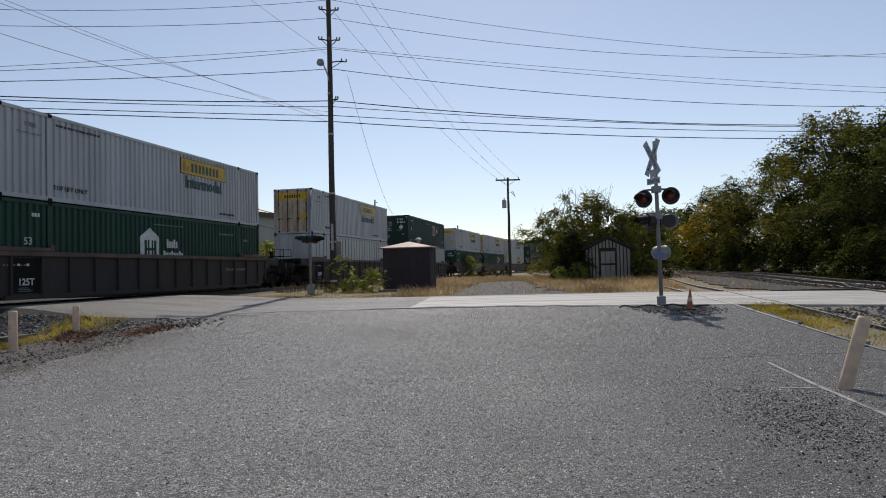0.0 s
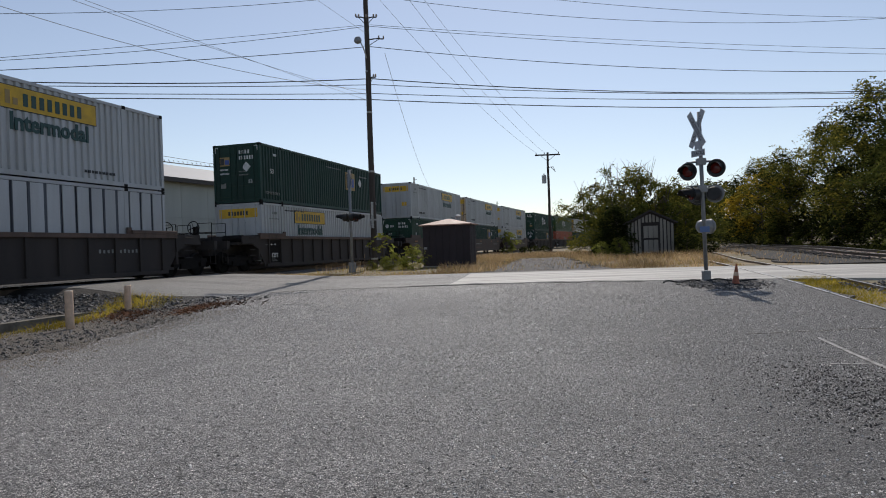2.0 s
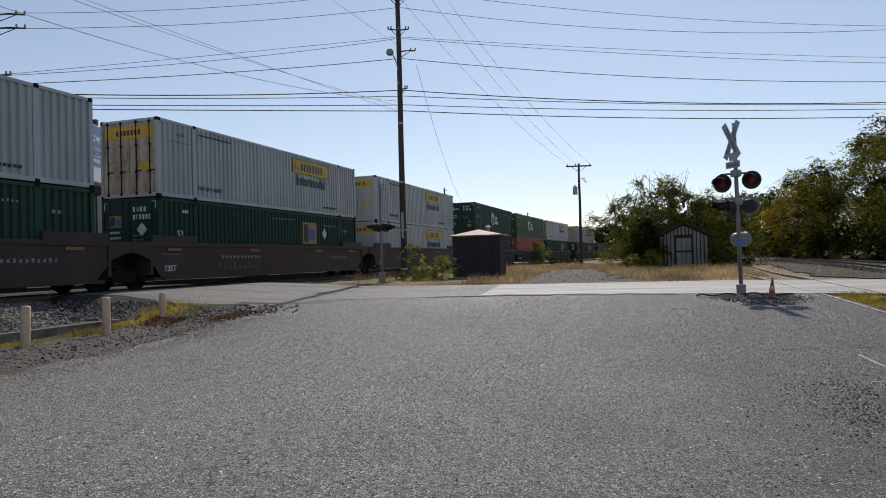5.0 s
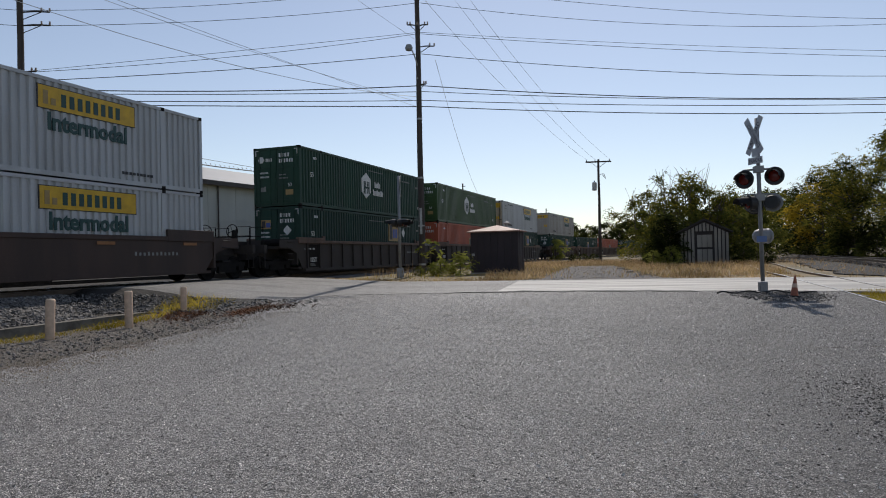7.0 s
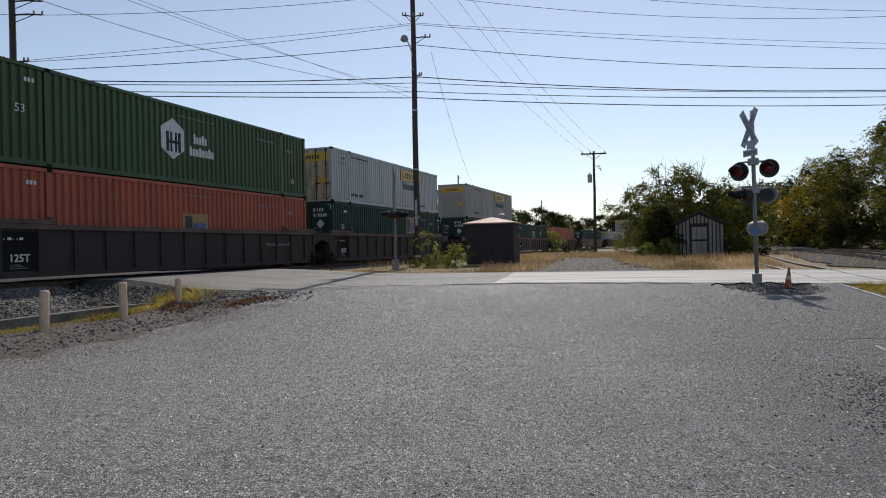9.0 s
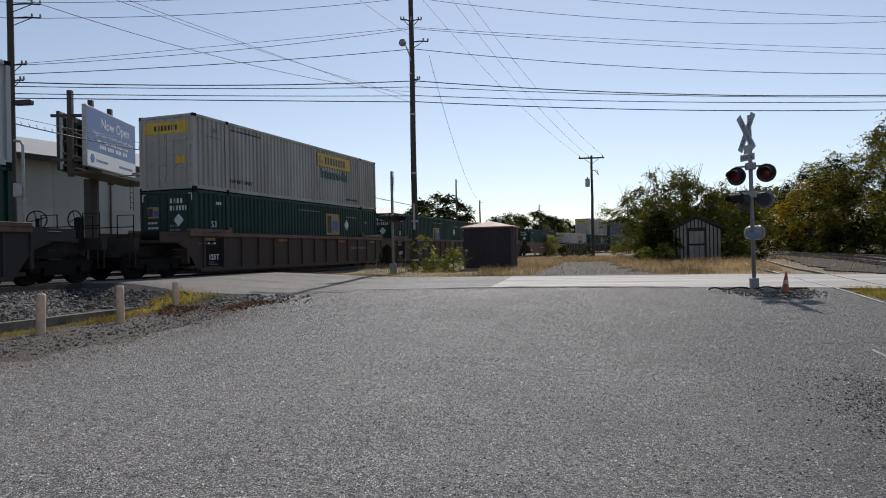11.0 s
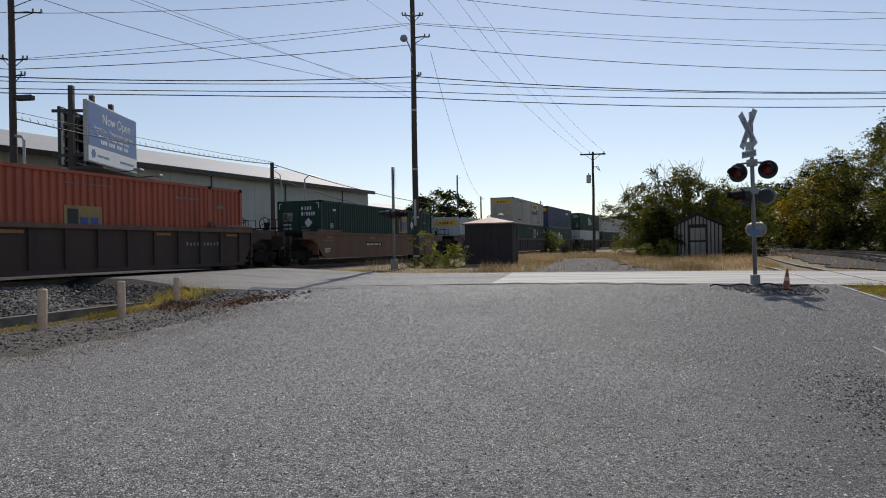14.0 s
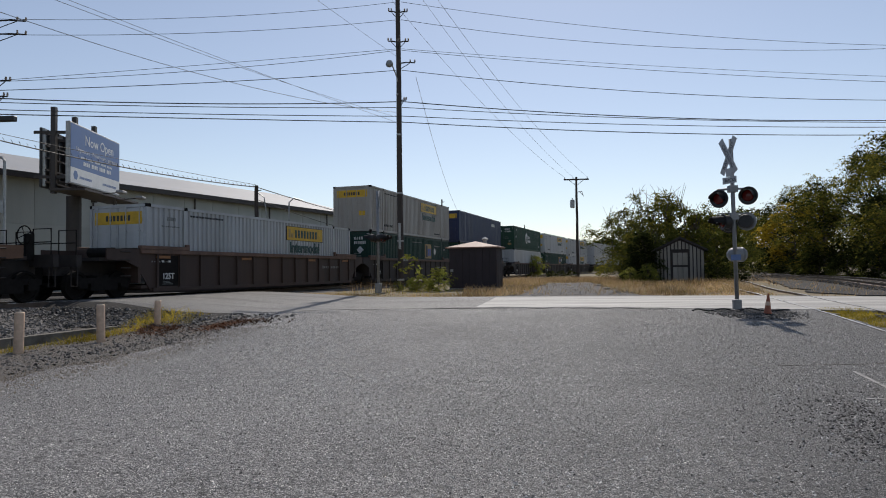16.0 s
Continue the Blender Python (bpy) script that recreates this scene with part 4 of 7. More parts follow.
        mark("emblem_mark", "ec%.1f" % y0, lambda: bars(E0 + y0 + 0.58, E0 + y0 + 1.34, zt - 0.9, zt - 0.35, 2, SIDE + 0.006, 0.25), "blueink", top)
        mark("door_emblem", "de", lambda: door_bars(-0.95, -0.35, CH - 1.05, CH - 0.62, 1, 0.0), "tan", top)
        mark("emblem_mark", "df", lambda: bbox(-0.90, -0.68, E0 - 0.007, E0 + 0.02, CH - 1.0, CH - 0.67), "black", top)
        mark("emblem_mark", "dg", lambda: bbox(-0.64, -0.40, E0 - 0.007, E0 + 0.02, CH - 0.98, CH - 0.76), "blueink", top)
    if look_name in ("emp", "emplow"):
        mark("reflector_line", "rd", lambda: bars(E0 + 0.4, E0 + 15.9, 0.09, 0.125, 18, SIDE + 0.004, 0.62), "letters", top)
        text_mark("lettering", "TOP LIFT ONLY", 0.2, "dimletters", top, mark_matrix(E0 + 1.15, 0.42))
        mark("placard", "dm", lambda: diamond(E0 + 12.35, CH - 1.0, 0.30), "letters", top)
        mark("door_placard", "dd", lambda: lathe(bmesh.new(), [(0.24, 0.0), (0.24, 0.02), (0.02, 0.021)], pose(0.55, E0 + 0.005, CH - 1.15, 90, 0, 0), 4), "letters", top)
    if look_name in ("hub", "olive", "emp", "emplow", "red"):
        if look_name != "red":
            text_mark("lettering", "53", 0.34, "letters", top, mark_matrix(E0 + 1.15, CH - 1.42))
            text_mark("lettering", "53", 0.28, "letters", top, mark_matrix(E0 + 15.0, 0.62))
        mark("small_print", "sp6", lambda: bars(E0 + 7.4, E0 + 9.4, CH - 0.42, CH - 0.37, 22, SIDE, 0.5, 0.3), "dimletters", top)
        mark("small_print", "sp7", lambda: bars(E0 + 12.3, E0 + 13.6, CH - 0.60, CH - 0.51, 9, SIDE, 0.55, 0.3), "dimletters", top)
        mark("small_print", "sp11", lambda: bars(E0 + 1.3, E0 + 1.65, CH - 0.52, CH - 0.40, 3, SIDE, 0.4), "letters", top)
        mark("small_print", "sp12", lambda: bars(E0 + 14.6, E0 + 15.0, CH - 0.85, CH - 0.74, 2, SIDE, 0.4), "dimletters", top)
        mark("small_print", "sp8", lambda: door_bars(0.15, 0.80, CH - 0.50, CH - 0.32, 4, 0.45), "letters", top)
        mark("small_print", "sp13", lambda: door_bars(0.15, 1.0, CH - 0.78, CH - 0.60, 6, 0.45), "letters", top)
        mark("small_print", "sp14", lambda: door_bars(0.15, 0.55, 1.50, 1.56, 6, 0.4), "dimletters", top)
        mark("small_print", "sp15", lambda: door_bars(0.15, 0.65, 1.34, 1.40, 7, 0.4), "dimletters", top)
        mark("small_print", "sp9", lambda: door_bars(-0.95, -0.45, 1.62, 1.70, 7, 0.4), "letters", top)
        mark("small_print", "sp16", lambda: door_bars(-0.95, -0.40, 1.42, 1.50, 8, 0.4), "letters", top)
        mark("small_print", "sp17", lambda: door_bars(-0.9, -0.62, 0.75, 1.0, 1, 0.0), "dimletters", top)
        text_mark("lettering", "53", 0.24, "letters", top, door_matrix(0.75, 0.95))
        for sx in (-1, 1):
            mark("reflector_line", "rl%d" % sx, lambda: bbox(min(sx * 1.0, sx * 1.17), max(sx * 1.0, sx * 1.17), E0 - 0.004, E0 + 0.02, CH - 0.16, CH - 0.13), "letters", top)
            mark("reflector_line", "rm%d" % sx, lambda: bbox(min(sx * 1.15, sx * 1.18), max(sx * 1.15, sx * 1.18), E0 - 0.004, E0 + 0.02, CH - 0.42, CH - 0.13), "letters", top)
    if look_name == "blue":
        mark("door_panel", "bld", lambda: bbox(-1.05, 1.05, E0 - 0.003, E0 + 0.03, CH - 0.72, CH - 0.3), "yellow", top)
        mark("small_print", "sp10", lambda: bars(E0 + 12.0, E0 + 13.4, CH - 0.8, CH - 0.5, 5), "letters", top)
    if look_name == "striped":
        for i in range(27):
            y = E0 + 0.16 + i * 0.59
            mark("panel", "pn%d" % i, lambda: plate(y, y + 0.47, 0.2, CH - 0.13, SIDE, 0.004), "c_white", top)
        mark("emblem", "es", lambda: plate(E0 + 3.6, E0 + 5.1, CH - 1.45, CH - 0.35, SIDE + 0.01), "olddecal", top)
        mark("emblem_mark", "et", lambda: bars(E0 + 3.7, E0 + 4.1, CH - 1.35, CH - 0.45, 1, SIDE + 0.018, 0.0), "black", top)
        mark("emblem_mark", "eu", lambda: bars(E0 + 4.25, E0 + 5.0, CH - 1.3, CH - 0.75, 2, SIDE + 0.018, 0.25), "c_grey", top)
    return top


def side_body(sx, smooth_side):
    bm = bmesh.new()
    L = 8.55
    low = 0.33 if smooth_side else 0.20
    outline = [(-L, 0.95), (-L + 0.55, low), (L - 0.55, low), (L, 0.95), (L, 1.66), (-L, 1.66)]
    for x0, x1 in ((1.345, 1.375),):
        f = [bm.verts.new((sx * x1, y, z)) for y, z in outline]
        k = [bm.verts.new((sx * x0, y, z)) for y, z in outline]
        bm.faces.new(f if sx > 0 else f[::-1])
        bm.faces.new(k[::-1] if sx > 0 else k)
        for i in range(6):
            j = (i + 1) % 6
            bm.faces.new((k[i], k[j], f[j], f[i]) if sx > 0 else (f[i], f[j], k[j], k[i]))
    a, b = sorted((sx * 1.335, sx * (1.46 if not smooth_side else 1.41)))
    box(bm, a, b, -L + 0.6, L - 0.6, low - 0.02, low + 0.11)
    return bm


def chord_body(sx, smooth_side, rise):
    """The top chord of a side, with its raised shoulders at both ends."""
    bm = bmesh.new()
    L = 8.55
    a, b = sorted((sx * 1.335, sx * (1.47 if not smooth_side else 1.41)))
    box(bm, a, b, -L + 0.02, L - 0.02, 1.52, 1.672)
    for y in (-L + 0.02, L - 2.45):
        box(bm, *sorted((sx * 1.30, sx * (1.48 if not smooth_side else 1.415))), y, y + 2.43, 1.673 if not smooth_side else 1.50, 1.672 + rise)
    if not smooth_side:
        for y in (-6.05, 6.05):
            box(bm, *sorted((sx * 1.31, sx * 1.40)), y - 0.10, y + 0.10, 1.672, 1.90)
    bmesh.ops.bevel(bm, geom=bm.edges[:], offset=0.012, segments=1, affect="EDGES")
    return bm


def truck_body():
    bm = bmesh.new()
    for sx in (-1, 1):
        a, b = sorted((sx * 0.93, sx * 1.08))
        box(bm, a, b, -1.15, 1.15, 0.52, 0.70)
        box(bm, a, b, -0.55, 0.55, 0.28, 0.52)
        for y in (-0.86, 0.86):
            box(bm, a - 0.02, b + 0.02, y - 0.17, y + 0.17, 0.36, 0.64)
        for y in (-0.2, 0.0, 0.2):
            tube(bm, [(sx * 1.0, y, 0.35), (sx * 1.0, y, 0.62)], 0.075, 6)
    box(bm, -1.0, 1.0, -0.25, 0.25, 0.45, 0.78)
    return bm


def axle_body():
    bm = bmesh.new()
    tube(bm, [(-0.9, 0, 0), (0.9, 0, 0)], 0.08, 8)
    return bm


def wheel_body():
    bm = bmesh.new()
    lathe(bm, [(0.10, 0.09), (0.14, 0.09), (0.16, 0.03), (0.36, 0.02), (0.38, 0.06), (0.455, 0.06), (0.46, -0.05), (0.49, -0.055), (0.49, -0.08), (0.37, -0.08), (0.36, -0.03), (0.10, -0.05)], pose(0, 0, 0, 0, 90, 0), 20)
    return bm


def platform_pieces(length):
    """Pieces of the end deck from the well to the end of the unit."""
    out = [("bulkhead", bbox(-1.40, 1.40, 8.5, 8.62, 0.5, 1.71)), ("draft_sill", bbox(-0.45, 0.45, 8.62, length, 0.78, 1.245)), ("deck", bbox(-1.30, 1.30, 8.62, min(length, 10.2), 1.25, 1.36))]
    for sx in (-1, 1):
        a, b = sorted((sx * 1.36, sx * 1.42))
        bm = bmesh.new()
        f = [(8.5, 1.0), (9.2, 1.25), (min(length, 10.0), 1.3), (min(length, 10.0), 1.66), (8.5, 1.66)]
        u, w = [bm.verts.new((a, y, z)) for y, z in f], [bm.verts.new((b, y, z)) for y, z in f]
        bm.faces.new(u[::-1])
        bm.faces.new(w)
        for k in range(5):
            bm.faces.new((u[k], u[(k + 1) % 5], w[(k + 1) % 5], w[k]))
        bmesh.ops.recalc_face_normals(bm, faces=bm.faces[:])
        out.append(("side_plate", bm))
        if length > 10.5:
            bm = bmesh.new()
            tube(bm, [(sx * 1.36, length - 0.1, 1.1), (sx * 1.36, length - 0.1, 0.45), (sx * 1.1, length - 0.1, 0.45), (sx * 1.1, length - 0.1, 1.1)], 0.025, 5)
            out.append(("stirrup", bm))
            for k in range(4):
                out.append(("grab_iron", tube(bmesh.new(), [(sx * 1.44, 9.0, 0.75 + 0.27 * k), (sx * 1.44, 9.45, 0.75 + 0.27 * k)], 0.02, 5)))
    if length > 10.5:
        out.append(("end_sill", bbox(-1.40, 1.40, length - 0.22, length - 0.02, 1.05, 1.42)))
    return [(n, to_mesh(n, bm)) for n, bm in out]


def coupler_body():
    bm = bmesh.new()
    box(bm, -0.09, 0.09, 10.7, 11.35, 0.80, 1.0)
    box(bm, -0.17, 0.17, 11.3, 11.55, 0.72, 1.05)
    tube(bm, [(0.4, 11.1, 0.85), (0.42, 11.35, 0.45), (0.2, 11.5, 0.62)], 0.03, 6)
    return bm


def brake_body():
    bm = bmesh.new()
    for k in range(20):
        a, b = 2 * math.pi * k / 20, 2 * math.pi * (k + 1) / 20
        tube(bm, [(0.28 * math.cos(a), 0, 0.28 * math.sin(a)), (0.28 * math.cos(b), 0, 0.28 * math.sin(b))], 0.02, 5)
    for a in (0.3, 1.87, 3.44, 5.01):
        tube(bm, [(0, 0, 0), (0.28 * math.cos(a), 0, 0.28 * math.sin(a))], 0.014, 4)
    box(bm, -0.05, 0.05, 0.02, 0.3, -0.75, 0.05)
    return bm


def rail_body():
    bm = bmesh.new()
    for s in (-1, 1):
        tube(bm, [(s * 1.25, 0, 1.36), (s * 1.25, 0, 2.2), (s * 0.55, 0, 2.2), (s * 0.55, 0, 1.36)], 0.022, 5)
    tube(bm, [(-1.25, 0, 1.8), (1.25, 0, 1.8)], 0.018, 5)
    return bm


SIDES = {(sx, s): to_mesh("side", side_body(sx, s)) for sx in (-1, 1) for s in (False, True)}
CHORDS = {(sx, m): to_mesh("top_chord", chord_body(sx, m != "ribbed", rise)) for sx in (-1, 1) for m, rise in (("ribbed", 0.13), ("w_brown", 0.25), ("w_red", 0.12))}
RIB = to_mesh("rib", bbox(0, 0.07, -0.045, 0.045, 0.31, 1.52))
TRUCK, AXLE, WHEEL = to_mesh("truck", truck_body()), to_mesh("axle", axle_body()), to_mesh("wheel", wheel_body())
PLAT_LONG, PLAT_SHORT = platform_pieces(11.2), platform_pieces(9.49)
COUPLER, BRAKE, HANDRAIL = to_mesh("coupler", coupler_body()), to_mesh("brake_wheel", brake_body()), to_mesh("handrail", rail_body())
FLOOR = to_mesh("well_floor", bbox(-1.34, 1.34, -8.4, 8.4, 0.3, 0.41))
BOX = to_mesh("brake_cylinder", tube(bmesh.new(), [(-0.5, 0, 0), (0.5, 0, 0)], 0.17, 10))
REFL = to_mesh("reflector", bbox(1.41, 1.424, -0.35, 0.35, 0, 0.10))
TURN = Matrix.Rotation(math.pi, 4, "Z")
WHEELSETS = []


def truck(parent, y):
    t = share("truck", TRUCK, "under", parent, pose(0, y, 0))
    for dy in (-0.86, 0.86):
        ax = share("wheelset", AXLE, "under", parent, pose(0, y + dy, 0.46))
        for sx in (-1, 1):
            share("wheel", WHEEL, "under", ax, pose(sx * 0.755, 0, 0) @ (Matrix() if sx > 0 else TURN))
        WHEELSETS.append((ax, y + dy))
    return t


def well_car(mat, smooth_side, free_front, free_rear):
    names = {"w_dark": "grimy dark brown intermodal well car with ribbed sides", "w_brown": "brown intermodal well car with flat dusty sides", "w_red": "faded orange-brown intermodal well car"}
    top = tagged(empty("well_car"), names[mat], "rail car", "rail cars of the train")
    for sx in (-1, 1):
        sd = share("side", SIDES[(sx, smooth_side)], mat, top, Matrix())
        share("top_chord", CHORDS[(sx, mat if smooth_side else "ribbed")], mat if smooth_side else {"w_dark": "chord_dark", "w_brown": "chord_brown"}[mat], sd, Matrix())
        if not smooth_side:
            for i in range(14):
                y = -7.7 + i * 15.4 / 13
                share("rib", RIB, mat, sd, pose(1.375, y, 0) if sx > 0 else pose(-1.445, y, 0))
    share("well_floor", FLOOR, mat, top, Matrix())
    for free, m, s in ((free_front, TURN, -1), (free_rear, Matrix(), 1)):
        for nm, me in (PLAT_LONG if free else PLAT_SHORT):
            share(nm, me, mat if nm in ("bulkhead", "side_plate") else "grime", top, m)
        if free:
            truck(top, s * 9.75)
            share("coupler", COUPLER, "under", top, m)
            share("handrail", HANDRAIL, "under", top, pose(0, s * 11.05, 0))
            share("brake_cylinder", BOX, "under", top, pose(0.5, s * 9.3, 1.55, 0, 0, 0))
        elif s > 0:
            truck(top, 9.5)
    if free_rear:
        share("brake_wheel", BRAKE, "under", top, pose(0.6, 10.7, 2.0))
        share("brake_wheel", BRAKE, "under", top, pose(-0.4, 10.2, 2.0, 0, 0, 40))
    text_mark("lettering", "125T", 0.30, "letters", top, mark_matrix(-7.62 if smooth_side else -7.11, 0.62, 1.379), 0.006)
    if not smooth_side:
        mark("data_panel", "dp", lambda: plate(-7.64, -6.58, 0.36, 1.46, 1.373, 0.004), "under", top)
        for k in range(3):
            mark("small_print", "dq%d" % k, lambda: bars(-7.4, -6.85 - 0.1 * k, 0.42 + 0.05 * k, 0.445 + 0.05 * k, 9, 1.377, 0.4), "dimletters", top)
        mark("small_print", "dr", lambda: bars(-7.45, -6.75, 1.22, 1.29, 2, 1.377, 0.7), "letters", top)
    for y0, z0, n in ((-7.95, 1.22, 8), (4.6, 1.0, 11)):
        mark("small_print", "w%.1f" % y0, lambda: bars(y0, y0 + (1.0 if n == 8 else 2.1), z0, z0 + (0.05 if n == 8 else 0.13), n, 1.374, 0.55, 0.2, 0.006), "dimletters", top)
    if mat == "w_brown" and smooth_side:
        mark("number_mark", "nb", lambda: bars(-4.6, -1.8, 1.07, 1.19, 11, 1.374, 0.45, 0.1, 0.006), "dimletters", top)
        mark("paint_mark", "pb", lambda: bars(-4.8, -1.8, 0.62, 0.90, 9, 1.374, 0.6, 0.5, 0.004), "chord_brown", top)
    if mat != "w_dark":
        for y in (-7.4, -2.3, 3.4, 7.2):
            share("reflector", REFL, "orange", top, pose(0, y, 1.36))
    if mat == "w_red":
        mark("number_panel", "np", lambda: plate(-3.1, -0.9, 0.92, 1.14, 1.374, 0.003), "under", top)
        mark("number_mark", "nm", lambda: bars(-3.0, -1.0, 0.96, 1.10, 11, 1.377, 0.45, 0.1), "letters", top)
    return top


# middle of each unit along the line at the start, its car and its load from the bottom up
TRAIN = [
    (24.7, "w_dark", False, "ff", ("hub", "white")), (47.8, "w_dark", False, "ff", ("striped", "rusty")), (70.9, "w_dark", False, "ff", ("turned", "emp")),
    (93.7, "w_brown", True, "fa", ("hub", "white")), (112.7, "w_brown", True, "aa", ("emp", "rusty")), (131.8, "w_brown", True, "af", ("white", "white")),
    (154.8, "w_dark", False, "fa", ("emp", "hub")), (173.6, "w_dark", False, "aa", ("red", "olive")), (192.4, "w_dark", False, "af", ("emp", "rusty")),
    (215.9, "w_brown", False, "fa", ("emp", "aged")), (234.6, "w_brown", False, "aa", ("emplow",)), (253.6, "w_brown", False, "af", ("red",)),
    (276.3, "w_red", True, "ff", ("emp",)),
    (299.3, "w_brown", False, "fa", ("white",)), (318.4, "w_dark", False, "aa", ("emp", "aged")), (337.6, "w_dark", False, "af", ("hub", "blue")),
    (360.8, "w_dark", False, "fa", ("plain", "hub")), (380.0, "w_dark", False, "aa", ("emp", "white")), (399.1, "w_dark", False, "af", ("white", "white")),
    (422.2, "w_dark", False, "fa", ("plain", "plain")), (441.2, "w_dark", False, "aa", ("white", "plain")),
]
MOVING = []
for s0, wm, flat, ends, load in TRAIN:
    MOVING.append((well_car(wm, flat, ends[0] == "f", ends[1] == "f"), s0, 0.0))
    for k, look_name in enumerate(load):
        MOVING.append((container(look_name), s0, DECK + k * (CH + 0.012)))


def motions():
    for thing, s0, lift in MOVING:
        rows = []
        for i in range(33):
            t = i * 0.5
            p, h = track(s0 - SPEED * t)
            rows.append((t, pose(p.x, p.y, RAIL + lift, 0, 0, -math.degrees(h))))
        walk(thing, rows)
    for wheelset, y in WHEELSETS:
        walk(wheelset, [(i / FPS, pose(0, y, 0.46, math.degrees(SPEED * i / FPS / 0.46) % 360, 0, 0)) for i in range(16 * FPS + 1)])

# ---------------------------------------------------------------- poles and wires


def wire(p, q, sag, r=0.016, mat="wire", name="wire", label="black overhead wire strung between poles", n=26):
    p, q = Vector(p), Vector(q)
    pts = [p.lerp(q, i / n) - Vector((0, 0, sag * 4 * (i / n) * (1 - i / n))) for i in range(n + 1)]
    return tagged(obj(name, tube(bmesh.new(), pts, r, 5), mat), label, "wire", "overhead wires", "structure")


def pole_shaft(h, r0, r1):
    bm = bmesh.new()
    n = 10
    tube(bm, [(0.012 * math.sin(i * 1.3), 0.012 * math.cos(i * 1.7), h * i / n) for i in range(n + 1)], r0, 12, r1)
    return bm


def insulator(parent, x, y, z):
    bm = bmesh.new()
    lathe(bm, [(0.02, 0), (0.055, 0.03), (0.03, 0.06), (0.055, 0.09), (0.03, 0.12), (0.045, 0.16), (0.02, 0.18)], pose(x, y, z), 8)
    return part("insulator", bm, "ceramic", parent)


def bracket(parent, z, length, az, mat="blackmetal"):
    """A side arm with a pair of insulators at its end."""
    bm = bmesh.new()
    d = Vector((math.sin(radians(az)), math.cos(radians(az)), 0))
    tube(bm, [Vector((0, 0, z - 0.08)), d * length * 0.5 + Vector((0, 0, z)), d * length + Vector((0, 0, z))], 0.035, 6)
    tube(bm, [Vector((0, 0, z - 0.45)), d * length * 0.7 + Vector((0, 0, z - 0.03))], 0.02, 5)
    b = part("bracket", bm, mat, parent)
    insulator(b, *(d * length).xy, z)
    insulator(b, *(d * length * 0.72).xy, z)
    return b


MP = Vector((-5.88, 35.92, 0.60))
main_pole = tagged(empty("utility_pole", Matrix.Translation(MP)), "tall weathered dark wooden utility pole with street lamp", "utility pole")
part("shaft", pole_shaft(18.4, 0.175, 0.115), "polewood", main_pole)
for z, ln, az in ((15.25, 0.5, 80), (15.25, 0.5, 260), (13.6, 0.55, 80), (13.6, 0.55, 260), (13.45, 0.4, 170), (12.45, 0.9, 75), (10.35, 0.4, 85)):
    bracket(main_pole, z, ln, az)
bm = bmesh.new()
box(bm, -1.5, 1.5, -0.06, 0.06, 17.0, 17.12)
xarm = part("crossarm", bm, "polewood", main_pole)
for x in (-1.3, -0.5, 0.5, 1.3):
    insulator(xarm, x, 0, 17.12)
bm = bmesh.new()
tube(bm, [(0, 0, 11.2), (-0.1, -0.35, 11.7), (-0.2, -0.75, 12.0), (-0.28, -1.0, 12.05)], 0.035, 6)
arm = part("lamp_arm", bm, "steel", main_pole, "curved galvanised lamp arm")
bm = bmesh.new()
lathe(bm, [(0.05, 0.22), (0.12, 0.2), (0.19, 0.08), (0.21, 0.0), (0.16, -0.1), (0.06, -0.15)], pose(-0.31, -1.06, 12.01, 12, 0, 0), 14)
part("lamp_head", bm, "alum", arm, "grey dish lamp head")
bm = bbox(-0.06, 0.06, -0.26, -0.17, 2.2, 3.6)
part("conduit", bm, "steel", main_pole, "grey riser conduit")
part("notice", bbox(0.17, 0.42, -0.16, -0.12, 1.55, 1.85), "alum", main_pole, "small grey metal plate")
bm = bmesh.new()
for z in (0.5, 2.6, 5.2, 8.4, 10.6):
    lathe(bm, [(0.185 - 0.004 * z, 0), (0.192 - 0.004 * z, 0.02), (0.192 - 0.004 * z, 0.08), (0.185 - 0.004 * z, 0.1)], pose(0, 0, z), 12)
tagged(part("band", bm, "steel", main_pole, "steel bands"), "", "", "", "stuff")

LP = Vector((-22.3, 27.0, 0.60))
left_pole = tagged(empty("utility_pole", Matrix.Translation(LP)), "dark wooden utility pole beside the warehouse with cable racks", "utility pole")
part("shaft", pole_shaft(15.5, 0.17, 0.12), "polewood", left_pole)
for z, ln, az in ((12.3, 1.2, 70), (11.7, 1.2, 70), (9.6, 0.6, 70), (8.9, 0.5, 70), (9.6, 0.5, 250)):
    bracket(left_pole, z, ln, az)
part("splice_box", bbox(0.2, 1.0, -0.14, 0.12, 7.75, 7.98, 0.03), "blackmetal", left_pole, "black cable splice case")
part("meter_box", bbox(-0.2, 0.2, -0.4, -0.17, 1.4, 2.1, 0.02), "steel", left_pole, "grey meter cabinet")

part("service_pipe", tube(bmesh.new(), [(0.6, -0.12, 0.0), (0.6, -0.12, 6.0), (0.5, -0.12, 6.15), (0.15, -0.08, 6.2)], 0.06, 8), "steel", left_pole, "grey service pipe")
part("meter", bbox(0.32, 0.62, -0.42, -0.18, 3.7, 4.3, 0.03), "steel", left_pole, "grey electricity meter box")

P2 = Vector((6.55, 65.7, ground_z(6.55, 65.7)))
far_pole = tagged(empty("utility_pole", Matrix.Translation(P2)), "slim wooden utility pole with crossarm and transformer", "utility pole")
part("shaft", pole_shaft(9.75, 0.15, 0.10), "polewood", far_pole)
bm = bmesh.new()
box(bm, -1.2, 1.2, -0.06, 0.06, 9.45, 9.58)
